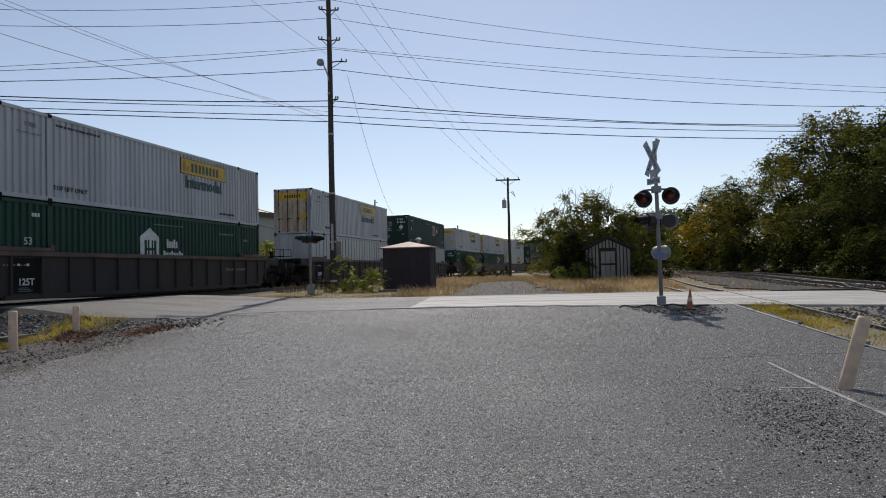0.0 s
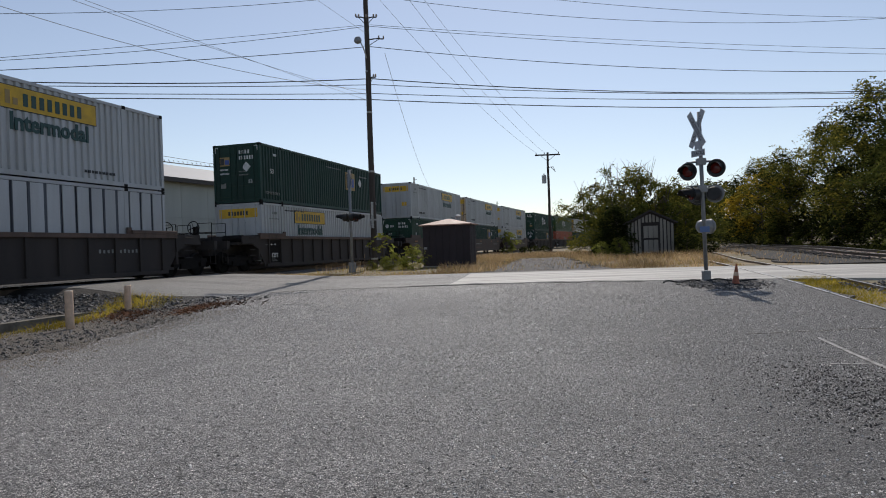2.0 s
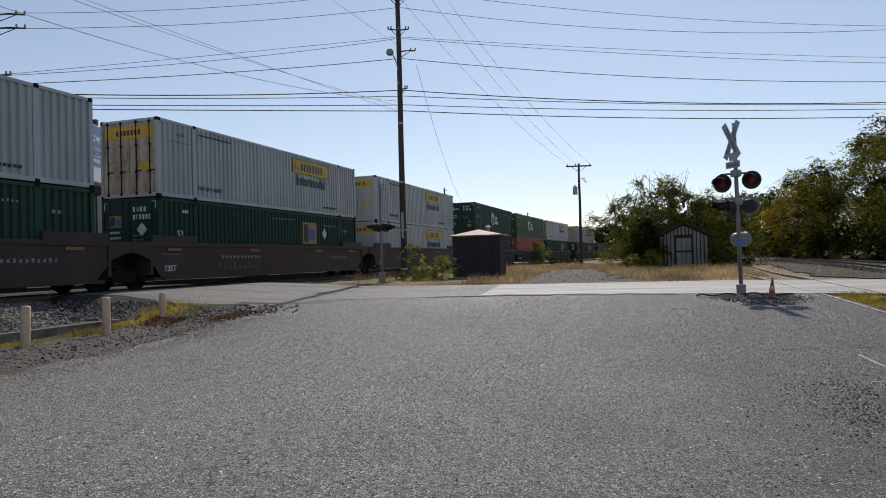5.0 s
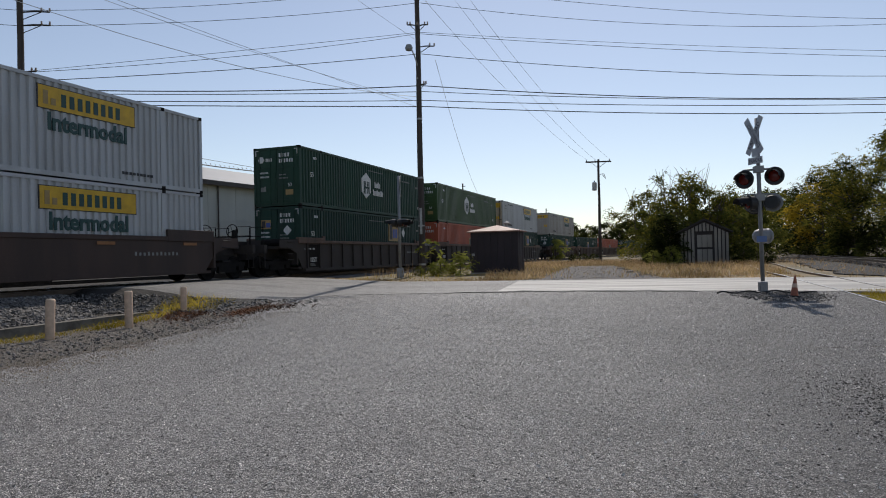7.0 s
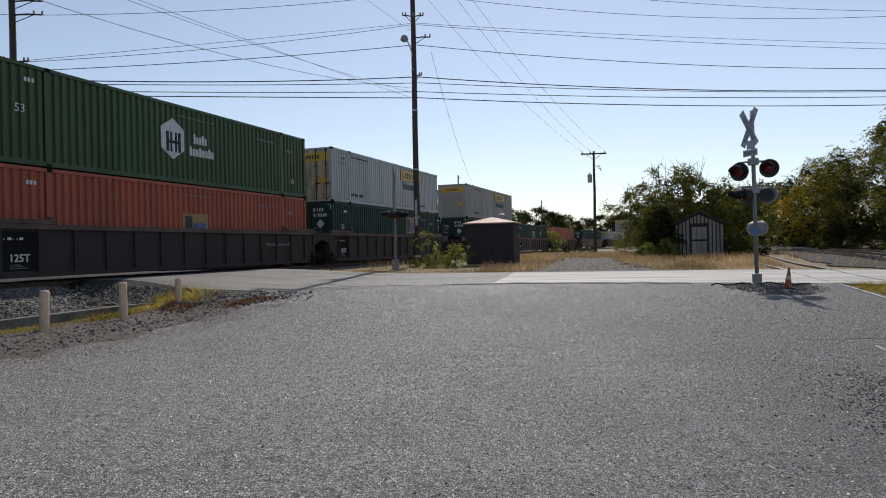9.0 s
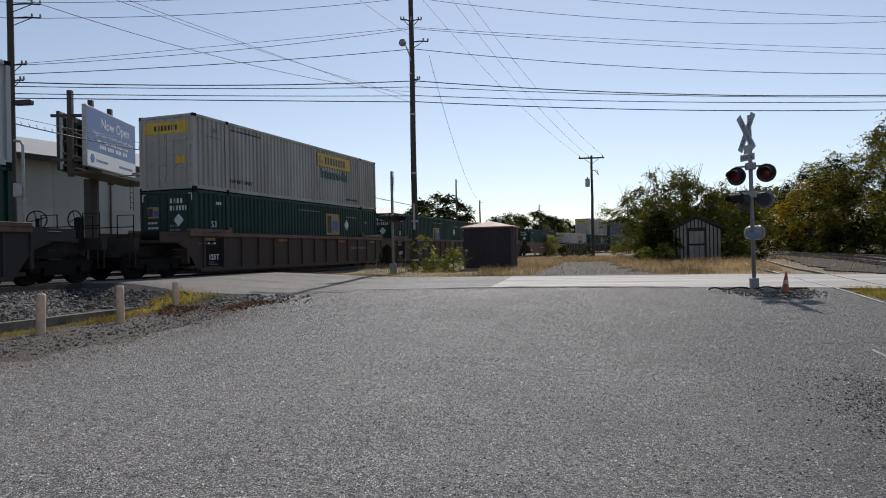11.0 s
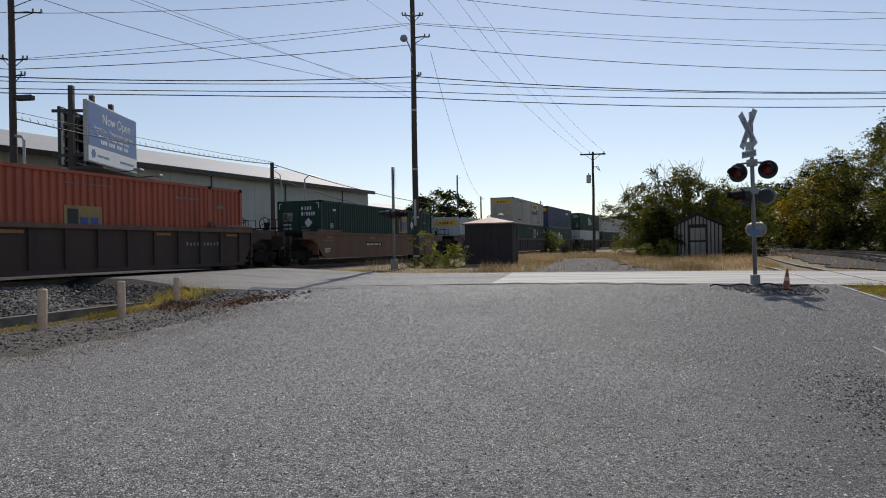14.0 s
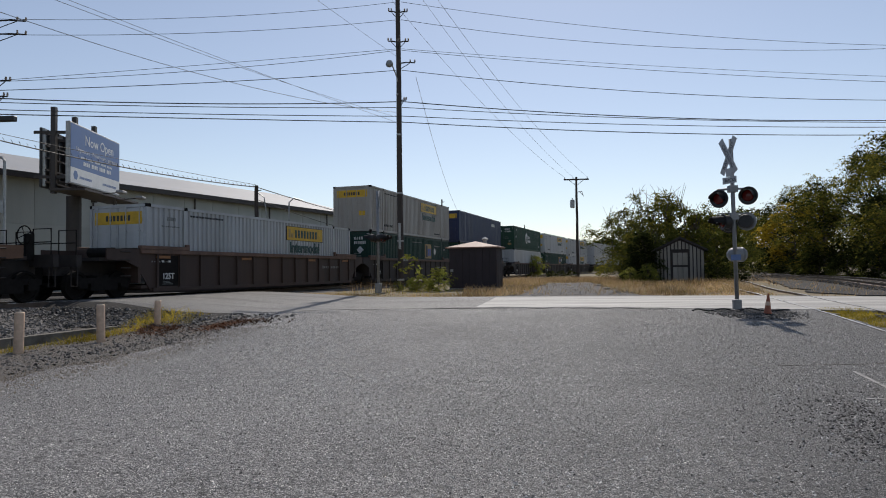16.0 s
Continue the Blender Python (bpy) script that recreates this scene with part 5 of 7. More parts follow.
tube(bm, [(-0.7, -0.05, 9.45), (0, -0.1, 8.9)], 0.02, 4)
tube(bm, [(0.7, -0.05, 9.45), (0, -0.1, 8.9)], 0.02, 4)
xarm = part("crossarm", bm, "polewood", far_pole)
for x in (-1.1, -0.3, 1.05):
    insulator(xarm, x, 0, 9.58)
bm = bmesh.new()
lathe(bm, [(0.18, 0), (0.22, 0.03), (0.22, 0.72), (0.19, 0.78), (0.06, 0.8), (0.05, 0.95)], pose(-0.42, -0.1, 6.75), 12)
part("transformer", bm, "steel", far_pole, "grey can transformer")
bm = bmesh.new()
tube(bm, [(0.1, 0, 8.3), (0.5, 0, 8.35), (0.62, 0, 8.0)], 0.03, 5)
tube(bm, [(0.3, 0, 8.3), (0.7, 0, 7.85)], 0.03, 5)
part("fuse_cutout", bm, "ceramic", far_pole)


def slim_pole(x, y, h, label, r=0.11):
    p = tagged(empty("utility_pole", pose(x, y, ground_z(x, y) - 0.05)), label, "utility pole")
    part("shaft", pole_shaft(h, r, r * 0.75), "polewood", p)
    bm = bmesh.new()
    tube(bm, [(0, 0, h - 0.35), (0.35, 0, h - 0.3)], 0.03, 5)
    part("bracket", bm, "blackmetal", p)
    return p


FP = Vector((-16.3, 42.0, 0))
slim_pole(FP.x, FP.y, 6.75, "short wooden service pole in front of the warehouse", 0.16)
slim_pole(*polar(-5.71, 80), 9.6, "distant slim wooden pole among trees")
slim_pole(*polar(-3.72, 85), 7.4, "distant slim wooden pole with small bracket")
slim_pole(*polar(1.3, 120), 9.0, "distant slim wooden pole")
slim_pole(*polar(8.52, 100), 7.9, "distant slim wooden pole beside shrubs")
slim_pole(-22.0, 1.5, 14.5, "wooden utility pole carrying wires across the yard")
slim_pole(33.6, 41.2, 16.5, "wooden utility pole at the road", 0.16)

RP = Vector((33.6, 41.2, 0))
QP = Vector((-22.0, 1.5, 0))
M2 = Vector((MP.x, MP.y, 0))
L2 = Vector((LP.x, LP.y, 0))
away = Vector((-0.5, -0.27, 0))


def on(v, z, dx=0.0, dy=0.0):
    return (v.x + dx, v.y + dy, z)


for zl, zm, zr, r, sl, sr, dy in ((12.21, 15.39, 14.73, 0.013, 0.29, 1.38, 0.0), (12.9, 16.38, 13.98, 0.012, 0.35, 0.92, 0.0), (10.17, 13.78, 11.87, 0.011, 0.03, 0.34, 0.0), (10.13, 13.70, 11.59, 0.013, 0.24, 0.45, 0.0),
                               (9.74, 12.60, 11.04, 0.018, 0.14, 0.81, 0.0), (9.39, 10.87, 10.02, 0.026, 0.18, 0.70, 0.0), (9.21, 10.55, 9.68, 0.019, 0.09, 0.43, 0.0), (8.89, 10.07, 9.44, 0.020, 0.05, 0.38, 0.0), (8.69, 9.74, 9.11, 0.024, 0.01, 0.50, 0.0)):
    wire(on(L2, zl, 0.1, dy), on(M2, zm, -0.15, dy), sl, r)
    wire(on(M2, zm, 0.15, dy), on(RP, zr, 0, dy), sr, r)
    wire(on(L2, zl, 0.1, dy), (L2.x - 30, L2.y - 16 + dy, zl + 1.0), 0.5, r)
wire(on(M2, 10.27), on(QP, 12.71, -2.12), 1.96, 0.012, "wirelight", "wire", "pale bright overhead cable")
wire(on(M2, 9.99), on(QP, 11.36, 0.65), 0.71, 0.009, "wirelight")
wire(on(M2, 9.69), on(QP, 11.39, 0.13), 0.31, 0.009, "wirelight")
wire(on(M2, 13.3), on(QP, 14.6, 6.5), 0.3, 0.008, "wirelight")
for dx, k in ((-1.3, -1.1), (0.5, -0.3), (1.3, 1.05)):
    wire(on(M2, 17.75, dx), on(P2, P2.z + 9.75, k), 0.9, 0.010, "wirelight", "wire", "thin overhead wire to the far pole")
x5, y5 = polar(-3.72, 85)
wire(on(M2, 12.2, 0.95), (x5, y5, 7.9), 1.6, 0.012, "wirelight", "wire", "thin sagging service drop wire")
x6, y6 = polar(-5.71, 80)
wire(on(L2, 7.6), on(FP, 7.2), 0.25, 0.03, "wire", "wire", "thick lashed telephone cable with hanging loops")
wire(on(L2, 7.9), on(FP, 7.35), 0.1, 0.014)
wire(on(FP, 7.2), (x6, y6, 6.4), 0.5, 0.03, "wire", "wire", "thick lashed telephone cable")
wire(on(FP, 6.4), (x6, y6, 5.2), 0.9, 0.02)
# loops of the lashed cable
bm = bmesh.new()
for i in range(46):
    t = i / 46
    p = Vector(on(L2, 7.6)).lerp(Vector(on(FP, 7.2)), t) - Vector((0, 0, 0.25 * 4 * t * (1 - t)))
    tube(bm, [p + Vector((0, 0, 0.16)), p + Vector((0.04, 0.03, 0.07)), p + Vector((0.05, 0.05, -0.03))], 0.012, 4)
tagged(obj("cable_loops", bm, "wire"), "lashing loops on the telephone cable", "cable loops", "", "stuff")
bm = bmesh.new()
tube(bm, [(0, 0, 6.5), (0.55, -0.1, 6.1), (0.75, -0.15, 4.8), (0.75, -0.15, 0.4)], 0.035, 6)
tagged(obj("riser_pipe", bm, "steel", None, pose(FP.x, FP.y, 0.4)), "grey curved riser pipe by a service pole", "pipe")
bm = bmesh.new()
tube(bm, [(0, 0, 0.0), (0, 0, 6.0), (0.3, 0.1, 6.3), (0.9, 0.3, 6.1)], 0.05, 6)
tagged(obj("weatherhead", bm, "steel", None, pose(-15.2, 45.2, 0.5)), "grey conduit mast with curved weatherhead", "pipe")

# ---------------------------------------------------------------- crossing signals


def lamp(parent, x, y, z, az, r=0.25, lit=True, disc="blackmetal"):
    """A flasher: round black background, hood, lens and housing, facing az (0: towards -y)."""
    m = pose(x, y, z, 90, 0, az)
    bm = lathe(bmesh.new(), [(r, -0.02), (r, 0.0), (r - 0.02, 0.008), (0.16, 0.0)], m, 28)
    d = part("background_disc", bm, disc, parent, "round background disc", False)
    bm = bmesh.new()
    lathe(bm, [(0.17, -0.20), (0.19, -0.17), (0.19, -0.02), (0.17, -0.02)], m, 18)
    part("housing", bm, "blackmetal", d)
    bm = bmesh.new()
    lathe(bm, [(0.155, 0.012), (0.12, 0.03), (0.03, 0.04)], m, 18)
    part("lens", bm, "redlens" if lit else "lens", d, "red glass lens" if lit else "clear lens", True)
    bm = bmesh.new()
    n = 14
    a0 = [radians(-25 + 230 * i / n) for i in range(n + 1)]
    outer = [bm.verts.new(m @ Vector((0.175 * math.cos(a), 0.175 * math.sin(a), 0.0))) for a in a0]
    front = [bm.verts.new(m @ Vector((0.165 * math.cos(a), 0.165 * math.sin(a) - 0.02, 0.34 if math.sin(a) > 0 else 0.12))) for a in a0]
    for i in range(n):
        bm.faces.new((outer[i], outer[i + 1], front[i + 1], front[i]))
    bmesh.ops.solidify(bm, geom=bm.faces[:], thickness=0.006)
    part("hood", bm, "blackmetal", d, "long black hood")
    return d


def crossbuck(parent, z, az):
    m0 = pose(0, 0, z, 0, 0, az)
    for ang, text, dy in ((58, "CROSSING", -0.105), (-58, "RAILROAD", -0.09)):
        m = m0 @ pose(0, dy, 0, 0, ang, 0)
        bm = bmesh.new()
        box(bm, -0.56, 0.56, -0.005, 0.005, -0.10, 0.10, m)
        b = part("crossbuck_board", bm, "reflector", parent, "grey-white crossbuck board with black letters")
        lettering("board_lettering", text, 0.165, "black", b, m @ Matrix(((1, 0, 0, 0), (0, 0, -1, -0.006), (0, 1, 0, -0.055), (0, 0, 0, 1))), 0.002)
    return m0


SX, SY = 6.16, 19.03
sig = tagged(empty("crossing_signal", pose(SX, SY, ground_z(SX, SY) + 0.02, 0, -0.7, 0)), "grey railway crossing signal with crossbuck and black flashing lamps", "crossing signal")
part("mast", tube(bmesh.new(), [(0, 0, 0.3), (0, 0, 4.70)], 0.054, 14), "alum", sig, "grey metal mast", True)
bm = bmesh.new()
box(bm, -0.17, 0.17, -0.17, 0.17, -0.2, 0.03)
box(bm, -0.10, 0.10, -0.10, 0.10, 0.03, 0.29)
bmesh.ops.bevel(bm, geom=bm.edges[:], offset=0.012, segments=1, affect="EDGES")
part("junction_base", bm, "alum", sig, "grey cast junction box base")
crossbuck(sig, 4.23, -71)
m0 = pose(0, 0, 0.17, 0, 0, -66)
bm = bmesh.new()
box(bm, -0.26, 0.26, -0.10, -0.085, 3.30, 3.48, m0)
s = part("tracks_board", bm, "reflector", sig, "grey-white plate with black letters")
lettering("board_lettering", "TRACKS", 0.13, "black", s, m0 @ Matrix(((1, 0, 0, 0), (0, 0, -1, -0.101), (0, 1, 0, 3.345), (0, 0, 0, 1))), 0.002)
bm = bmesh.new()
box(bm, -0.12, 0.12, -0.10, -0.085, 3.49, 3.72, m0)
part("count_board", bm, "reflector", sig)
for z, az, hw in ((3.32, -8, 0.37), (2.56, 18, 0.34)):
    m = pose(0, 0, z, 0, 0, az)
    bm = bmesh.new()
    tube(bm, [m @ Vector((-hw, 0.12, -0.14)), m @ Vector((-hw, 0.12, 0.0)), m @ Vector((0, 0.1, 0.02)), m @ Vector((hw, 0.12, 0.0)), m @ Vector((hw, 0.12, -0.14))], 0.032, 8)
    part("crossarm", bm, "alum", sig)
    bm = bmesh.new()
    box(bm, -0.11, 0.11, -0.10, 0.12, z - 0.09, z + 0.09)
    part("clamp", bm, "alum", sig)
lamp(sig, -0.38, -0.02, 3.06, -38)
lamp(sig, 0.38, -0.06, 3.12, -30)
lamp(sig, -0.30, 0.0, 2.42, -78, 0.22)
lamp(sig, 0.36, 0.05, 2.42, 150, 0.25, False, "alum")
lamp(sig, -0.06, 0.24, 2.34, 165, 0.22)
bm = bmesh.new()
tube(bm, [(-0.42, 0.1, 2.40), (-0.42, 0.1, 2.62), (-0.36, 0.1, 2.66), (0.0, 0.06, 2.66)], 0.022, 6)
tube(bm, [(0.0, 0.06, 2.66), (0.34, 0.06, 2.64), (0.38, 0.06, 2.5)], 0.022, 6)
part("conduit", bm, "alum", sig)
bm = bmesh.new()
lathe(bm, [(0.02, -0.26), (0.10, -0.25), (0.17, -0.19), (0.20, -0.08), (0.20, 0.09), (0.185, 0.12), (0.21, 0.13), (0.21, 0.155), (0.15, 0.23), (0.02, 0.26)], pose(0.11, 0.20, 1.52, 0, 90, 12), 20)
part("bell", bm, "alum", sig, "grey round bell housing", True)
bm = bmesh.new()
box(bm, -0.14, 0.12, -0.085, -0.075, 1.36, 1.52)
part("notice", bm, "signblue", sig, "small blue notice plate")
# second signal, across the road beside the main line, seen edge-on
X2, Y2 = polar(-11.2, 33)
sig2 = tagged(empty("crossing_signal", pose(X2, Y2, ground_z(X2, Y2) + 0.02)), "grey crossing signal mast seen edge-on with black lamps", "crossing signal")
part("mast", tube(bmesh.new(), [(0, 0, 0.1), (0, 0, 4.95)], 0.07, 12), "alum", sig2, "grey metal mast", True)
part("junction_base", bbox(-0.15, 0.15, -0.15, 0.15, -0.2, 0.42, 0.012), "alum", sig2)
crossbuck(sig2, 4.45, 101)
bm = bmesh.new()
tube(bm, [(0.05, -0.5, 2.75), (0.05, 0.5, 2.75)], 0.035, 8)
part("crossarm", bm, "alum", sig2)
lamp(sig2, -0.25, -0.45, 2.62, -101, 0.19)
lamp(sig2, -0.25, 0.45, 2.62, -101, 0.19)
lamp(sig2, 0.25, -0.45, 2.62, 79, 0.19)
lamp(sig2, 0.25, 0.45, 2.62, 79, 0.19)

# traffic cone and cable on the ground by the signal
cx, cy = polar(20.05, 18.9)
cone = tagged(empty("traffic_cone", pose(cx, cy, ground_z(cx, cy) + 0.03, 2, 3, 12) @ Matrix.Diagonal((0.76, 0.76, 0.76, 1))), "dirty dark orange traffic cone on black rubber base", "traffic cone")
part("base", bbox(-0.18, 0.18, -0.18, 0.18, 0, 0.035, 0.012), "rubber", cone, "square black rubber base")
part("body", lathe(bmesh.new(), [(0.135, 0.035), (0.12, 0.06), (0.03, 0.66), (0.022, 0.70), (0.015, 0.70)], None, 18), "conebody", cone, "", True)
part("collar", lathe(bmesh.new(), [(0.088, 0.30), (0.090, 0.30), (0.071, 0.43), (0.069, 0.43)], None, 18), "post", cone, "faded pale collar")
bm = bmesh.new()
tube(bm, [(SX - 1.35 + i * 0.1, SY - 0.25 + 0.12 * math.sin(i * 0.5) - 0.004 * (i - 10) ** 2, ground_z(SX, SY) + 0.06 + 0.03 * math.sin(i * 0.9)) for i in range(24)], 0.022, 6)
tagged(obj("ground_cable", bm, "rubber"), "black cable lying in a low arc on gravel", "cable")

# ---------------------------------------------------------------- posts


def bollard(x, y, h, r, lean, lean_az, label):
    b = tagged(empty("bollard", pose(x, y, ground_z(x, y) - 0.02) @ Matrix.Rotation(radians(lean), 4, Vector((math.cos(radians(lean_az)), -math.sin(radians(lean_az)), 0)))), label, "bollard", "bollards of the yard")
    bm = bmesh.new()
    lathe(bm, [(r, -0.2), (r * 1.02, 0.2), (r, h * 0.6), (r * 1.01, h - 0.03), (r * 0.9, h)], None, 18)
    part("post", bm, "post", b, "", True)
    part("cap", lathe(bmesh.new(), [(r * 0.88, h - 0.004), (r * 0.8, h + 0.006), (0.02, h + 0.01)], None, 18), "concrete", b, "pale concrete fill")


bollard(*polar(-38.0, 16.45), 0.88, 0.092, -1.8, 90, "cream-painted steel bollard beside the ballast wall")
bollard(*polar(-32.7, 17.9), 0.92, 0.092, 0.4, 90, "cream-painted steel bollard in weeds by the wall")
bollard(*polar(-28.75, 20.0), 0.72, 0.086, -1.0, 90, "cream-painted steel bollard at the crossing edge")
bollard(*polar(30.5, 9.6), 0.96, 0.08, -19.0, 85, "leaning cream-painted steel bollard on the asphalt")

# ---------------------------------------------------------------- hut and shed


def build_hut():
    x, y = polar(-1.13, 35.2)
    hut = tagged(empty("equipment_hut", pose(x, y, ground_z(x, y) - 0.04, 0, 0, -10)), "dark plum metal equipment hut with rusty pyramid roof", "equipment hut")
    W, D, H = 2.55, 1.6, 2.25          # to the left of the near corner, and behind it
    bm = bmesh.new()
    box(bm, -W + 0.03, -0.03, 0.03, D - 0.03, 0.0, H - 0.02)
    part("core", bm, "hutwall", hut)
    for i in range(7):
        a = -W + i * W / 7
        part("wall_panel", bbox(a + 0.006, a + W / 7 - 0.006, -0.012, 0.03, 0.05, H - 0.02), "hutwall", hut)
    for i in range(4):
        a = i * D / 4
        part("wall_panel", bbox(-0.03, 0.02 if i % 2 else 0.008, a + 0.01, a + D / 4 - 0.01, 0.05, H - 0.02), "hutwall", hut)
    part("sill", bbox(-W - 0.03, 0.03, -0.04, D + 0.03, -0.1, 0.06), "concrete", hut, "low concrete sill")
    bm = bmesh.new()
    e = 0.16
    c = [bm.verts.new(v) for v in ((-W - e, -e, H), (e, -e, H), (e, D + e, H), (-W - e, D + e, H))]
    b = [bm.verts.new(v) for v in ((-W - e, -e, H - 0.06), (e, -e, H - 0.06), (e, D + e, H - 0.06), (-W - e, D + e, H - 0.06))]
    t = bm.verts.new((-W / 2, D / 2, H + 0.33))
    bm.faces.new(b[::-1])
    for i in range(4):
        bm.faces.new((c[i], c[(i + 1) % 4], t))
        bm.faces.new((b[i], b[(i + 1) % 4], c[(i + 1) % 4], c[i]))
    roof = part("roof", bm, "hutroof", hut, "low rusty pyramid roof")
    bm = bmesh.new()
    lathe(bm, [(0.10, 0), (0.10, 0.2), (0.18, 0.2), (0.19, 0.24), (0.05, 0.36)], pose(-W / 2 + 0.45, D / 2 + 0.3, H + 0.2), 12)
    part("vent", bm, "steel", roof, "small round roof vent")
    part("notice", bbox(-W + 0.05, -W + 0.22, -0.03, -0.012, 0.95, 1.08), "alum", hut)


def build_shed():
    xl, yl = polar(11.97, 43.8)
    xr, yr = polar(15.62, 44.0)
    ang = math.degrees(math.atan2(yr - yl, xr - xl))
    W = math.hypot(xr - xl, yr - yl)
    shed = tagged(empty("garden_shed", pose(xl, yl, ground_z(xl, yl) - 0.05, 0, 0, ang)), "small gabled shed with pale boards and dark brown battens", "shed")
    eave, apex, D = 2.05, 2.75, 3.0

    def top(x):
        return eave + (apex - eave) * (1 - abs(x - W / 2) / (W / 2))
    bm = bmesh.new()
    f = [bm.verts.new(v) for v in ((0, 0.03, 0), (W, 0.03, 0), (W, 0.03, eave), (W / 2, 0.03, apex), (0, 0.03, eave))]
    k = [bm.verts.new(v) for v in ((0, D, 0), (W, D, 0), (W, D, eave), (W / 2, D, apex), (0, D, eave))]
    bm.faces.new(f)
    bm.faces.new(k[::-1])
    for i in range(5):
        bm.faces.new((f[(i + 1) % 5], f[i], k[i], k[(i + 1) % 5]))
    part("core", bm, "sheddark", shed)
    n = 13
    for i in range(n):
        a, b = i * W / n + 0.035, (i + 1) * W / n - 0.035
        if 0.30 * W < (a + b) / 2 < 0.70 * W:
            lo = 2.08
        else:
            lo = 0.08
        bm = bmesh.new()
        f = [bm.verts.new(v) for v in ((a, -0.01, lo), (b, -0.01, lo), (b, -0.01, top(b) - 0.12), (a, -0.01, top(a) - 0.12))]
        r = bmesh.ops.extrude_face_region(bm, geom=[bm.faces.new(f)])
        for v in r["geom"]:
            if isinstance(v, bmesh.types.BMVert):
                v.co.y += 0.038
        bmesh.ops.recalc_face_normals(bm, faces=bm.faces[:])
        part("board", bm, "shedwhite", shed)
    door = part("door", bbox(0.31 * W, 0.69 * W, -0.03, 0.028, 0.06, 1.98), "sheddark", shed, "dark framed door with pale panels")
    for i in range(3):
        a = 0.345 * W + i * 0.105 * W
        for z0, z1 in ((0.16, 0.98), (1.10, 1.86)):
            part("door_panel", bbox(a + 0.012, a + 0.105 * W - 0.012, -0.05, -0.02, z0, z1), "shedwhite", door)
    for y in (0.0,):
        for s in (-1, 1):
            bm = bmesh.new()
            x0, x1 = (W / 2, -0.22) if s < 0 else (W / 2, W + 0.22)
            z1 = apex - (apex - eave) * (W / 2 + 0.22) / (W / 2)
            q = [(x0, -0.16, apex + 0.02), (x1, -0.16, z1 + 0.02), (x1, D + 0.15, z1 + 0.02), (x0, D + 0.15, apex + 0.02)]
            u = [bm.verts.new(v) for v in q]
            w = [bm.verts.new((v[0], v[1], v[2] + 0.09)) for v in q]
            bm.faces.new(u)
            bm.faces.new(w[::-1])
            for i in range(4):
                bm.faces.new((u[i], u[(i + 1) % 4], w[(i + 1) % 4], w[i]))
            bmesh.ops.recalc_face_normals(bm, faces=bm.faces[:])
            part("roof_slope", bm, "shingle", shed)


build_hut()
build_shed()

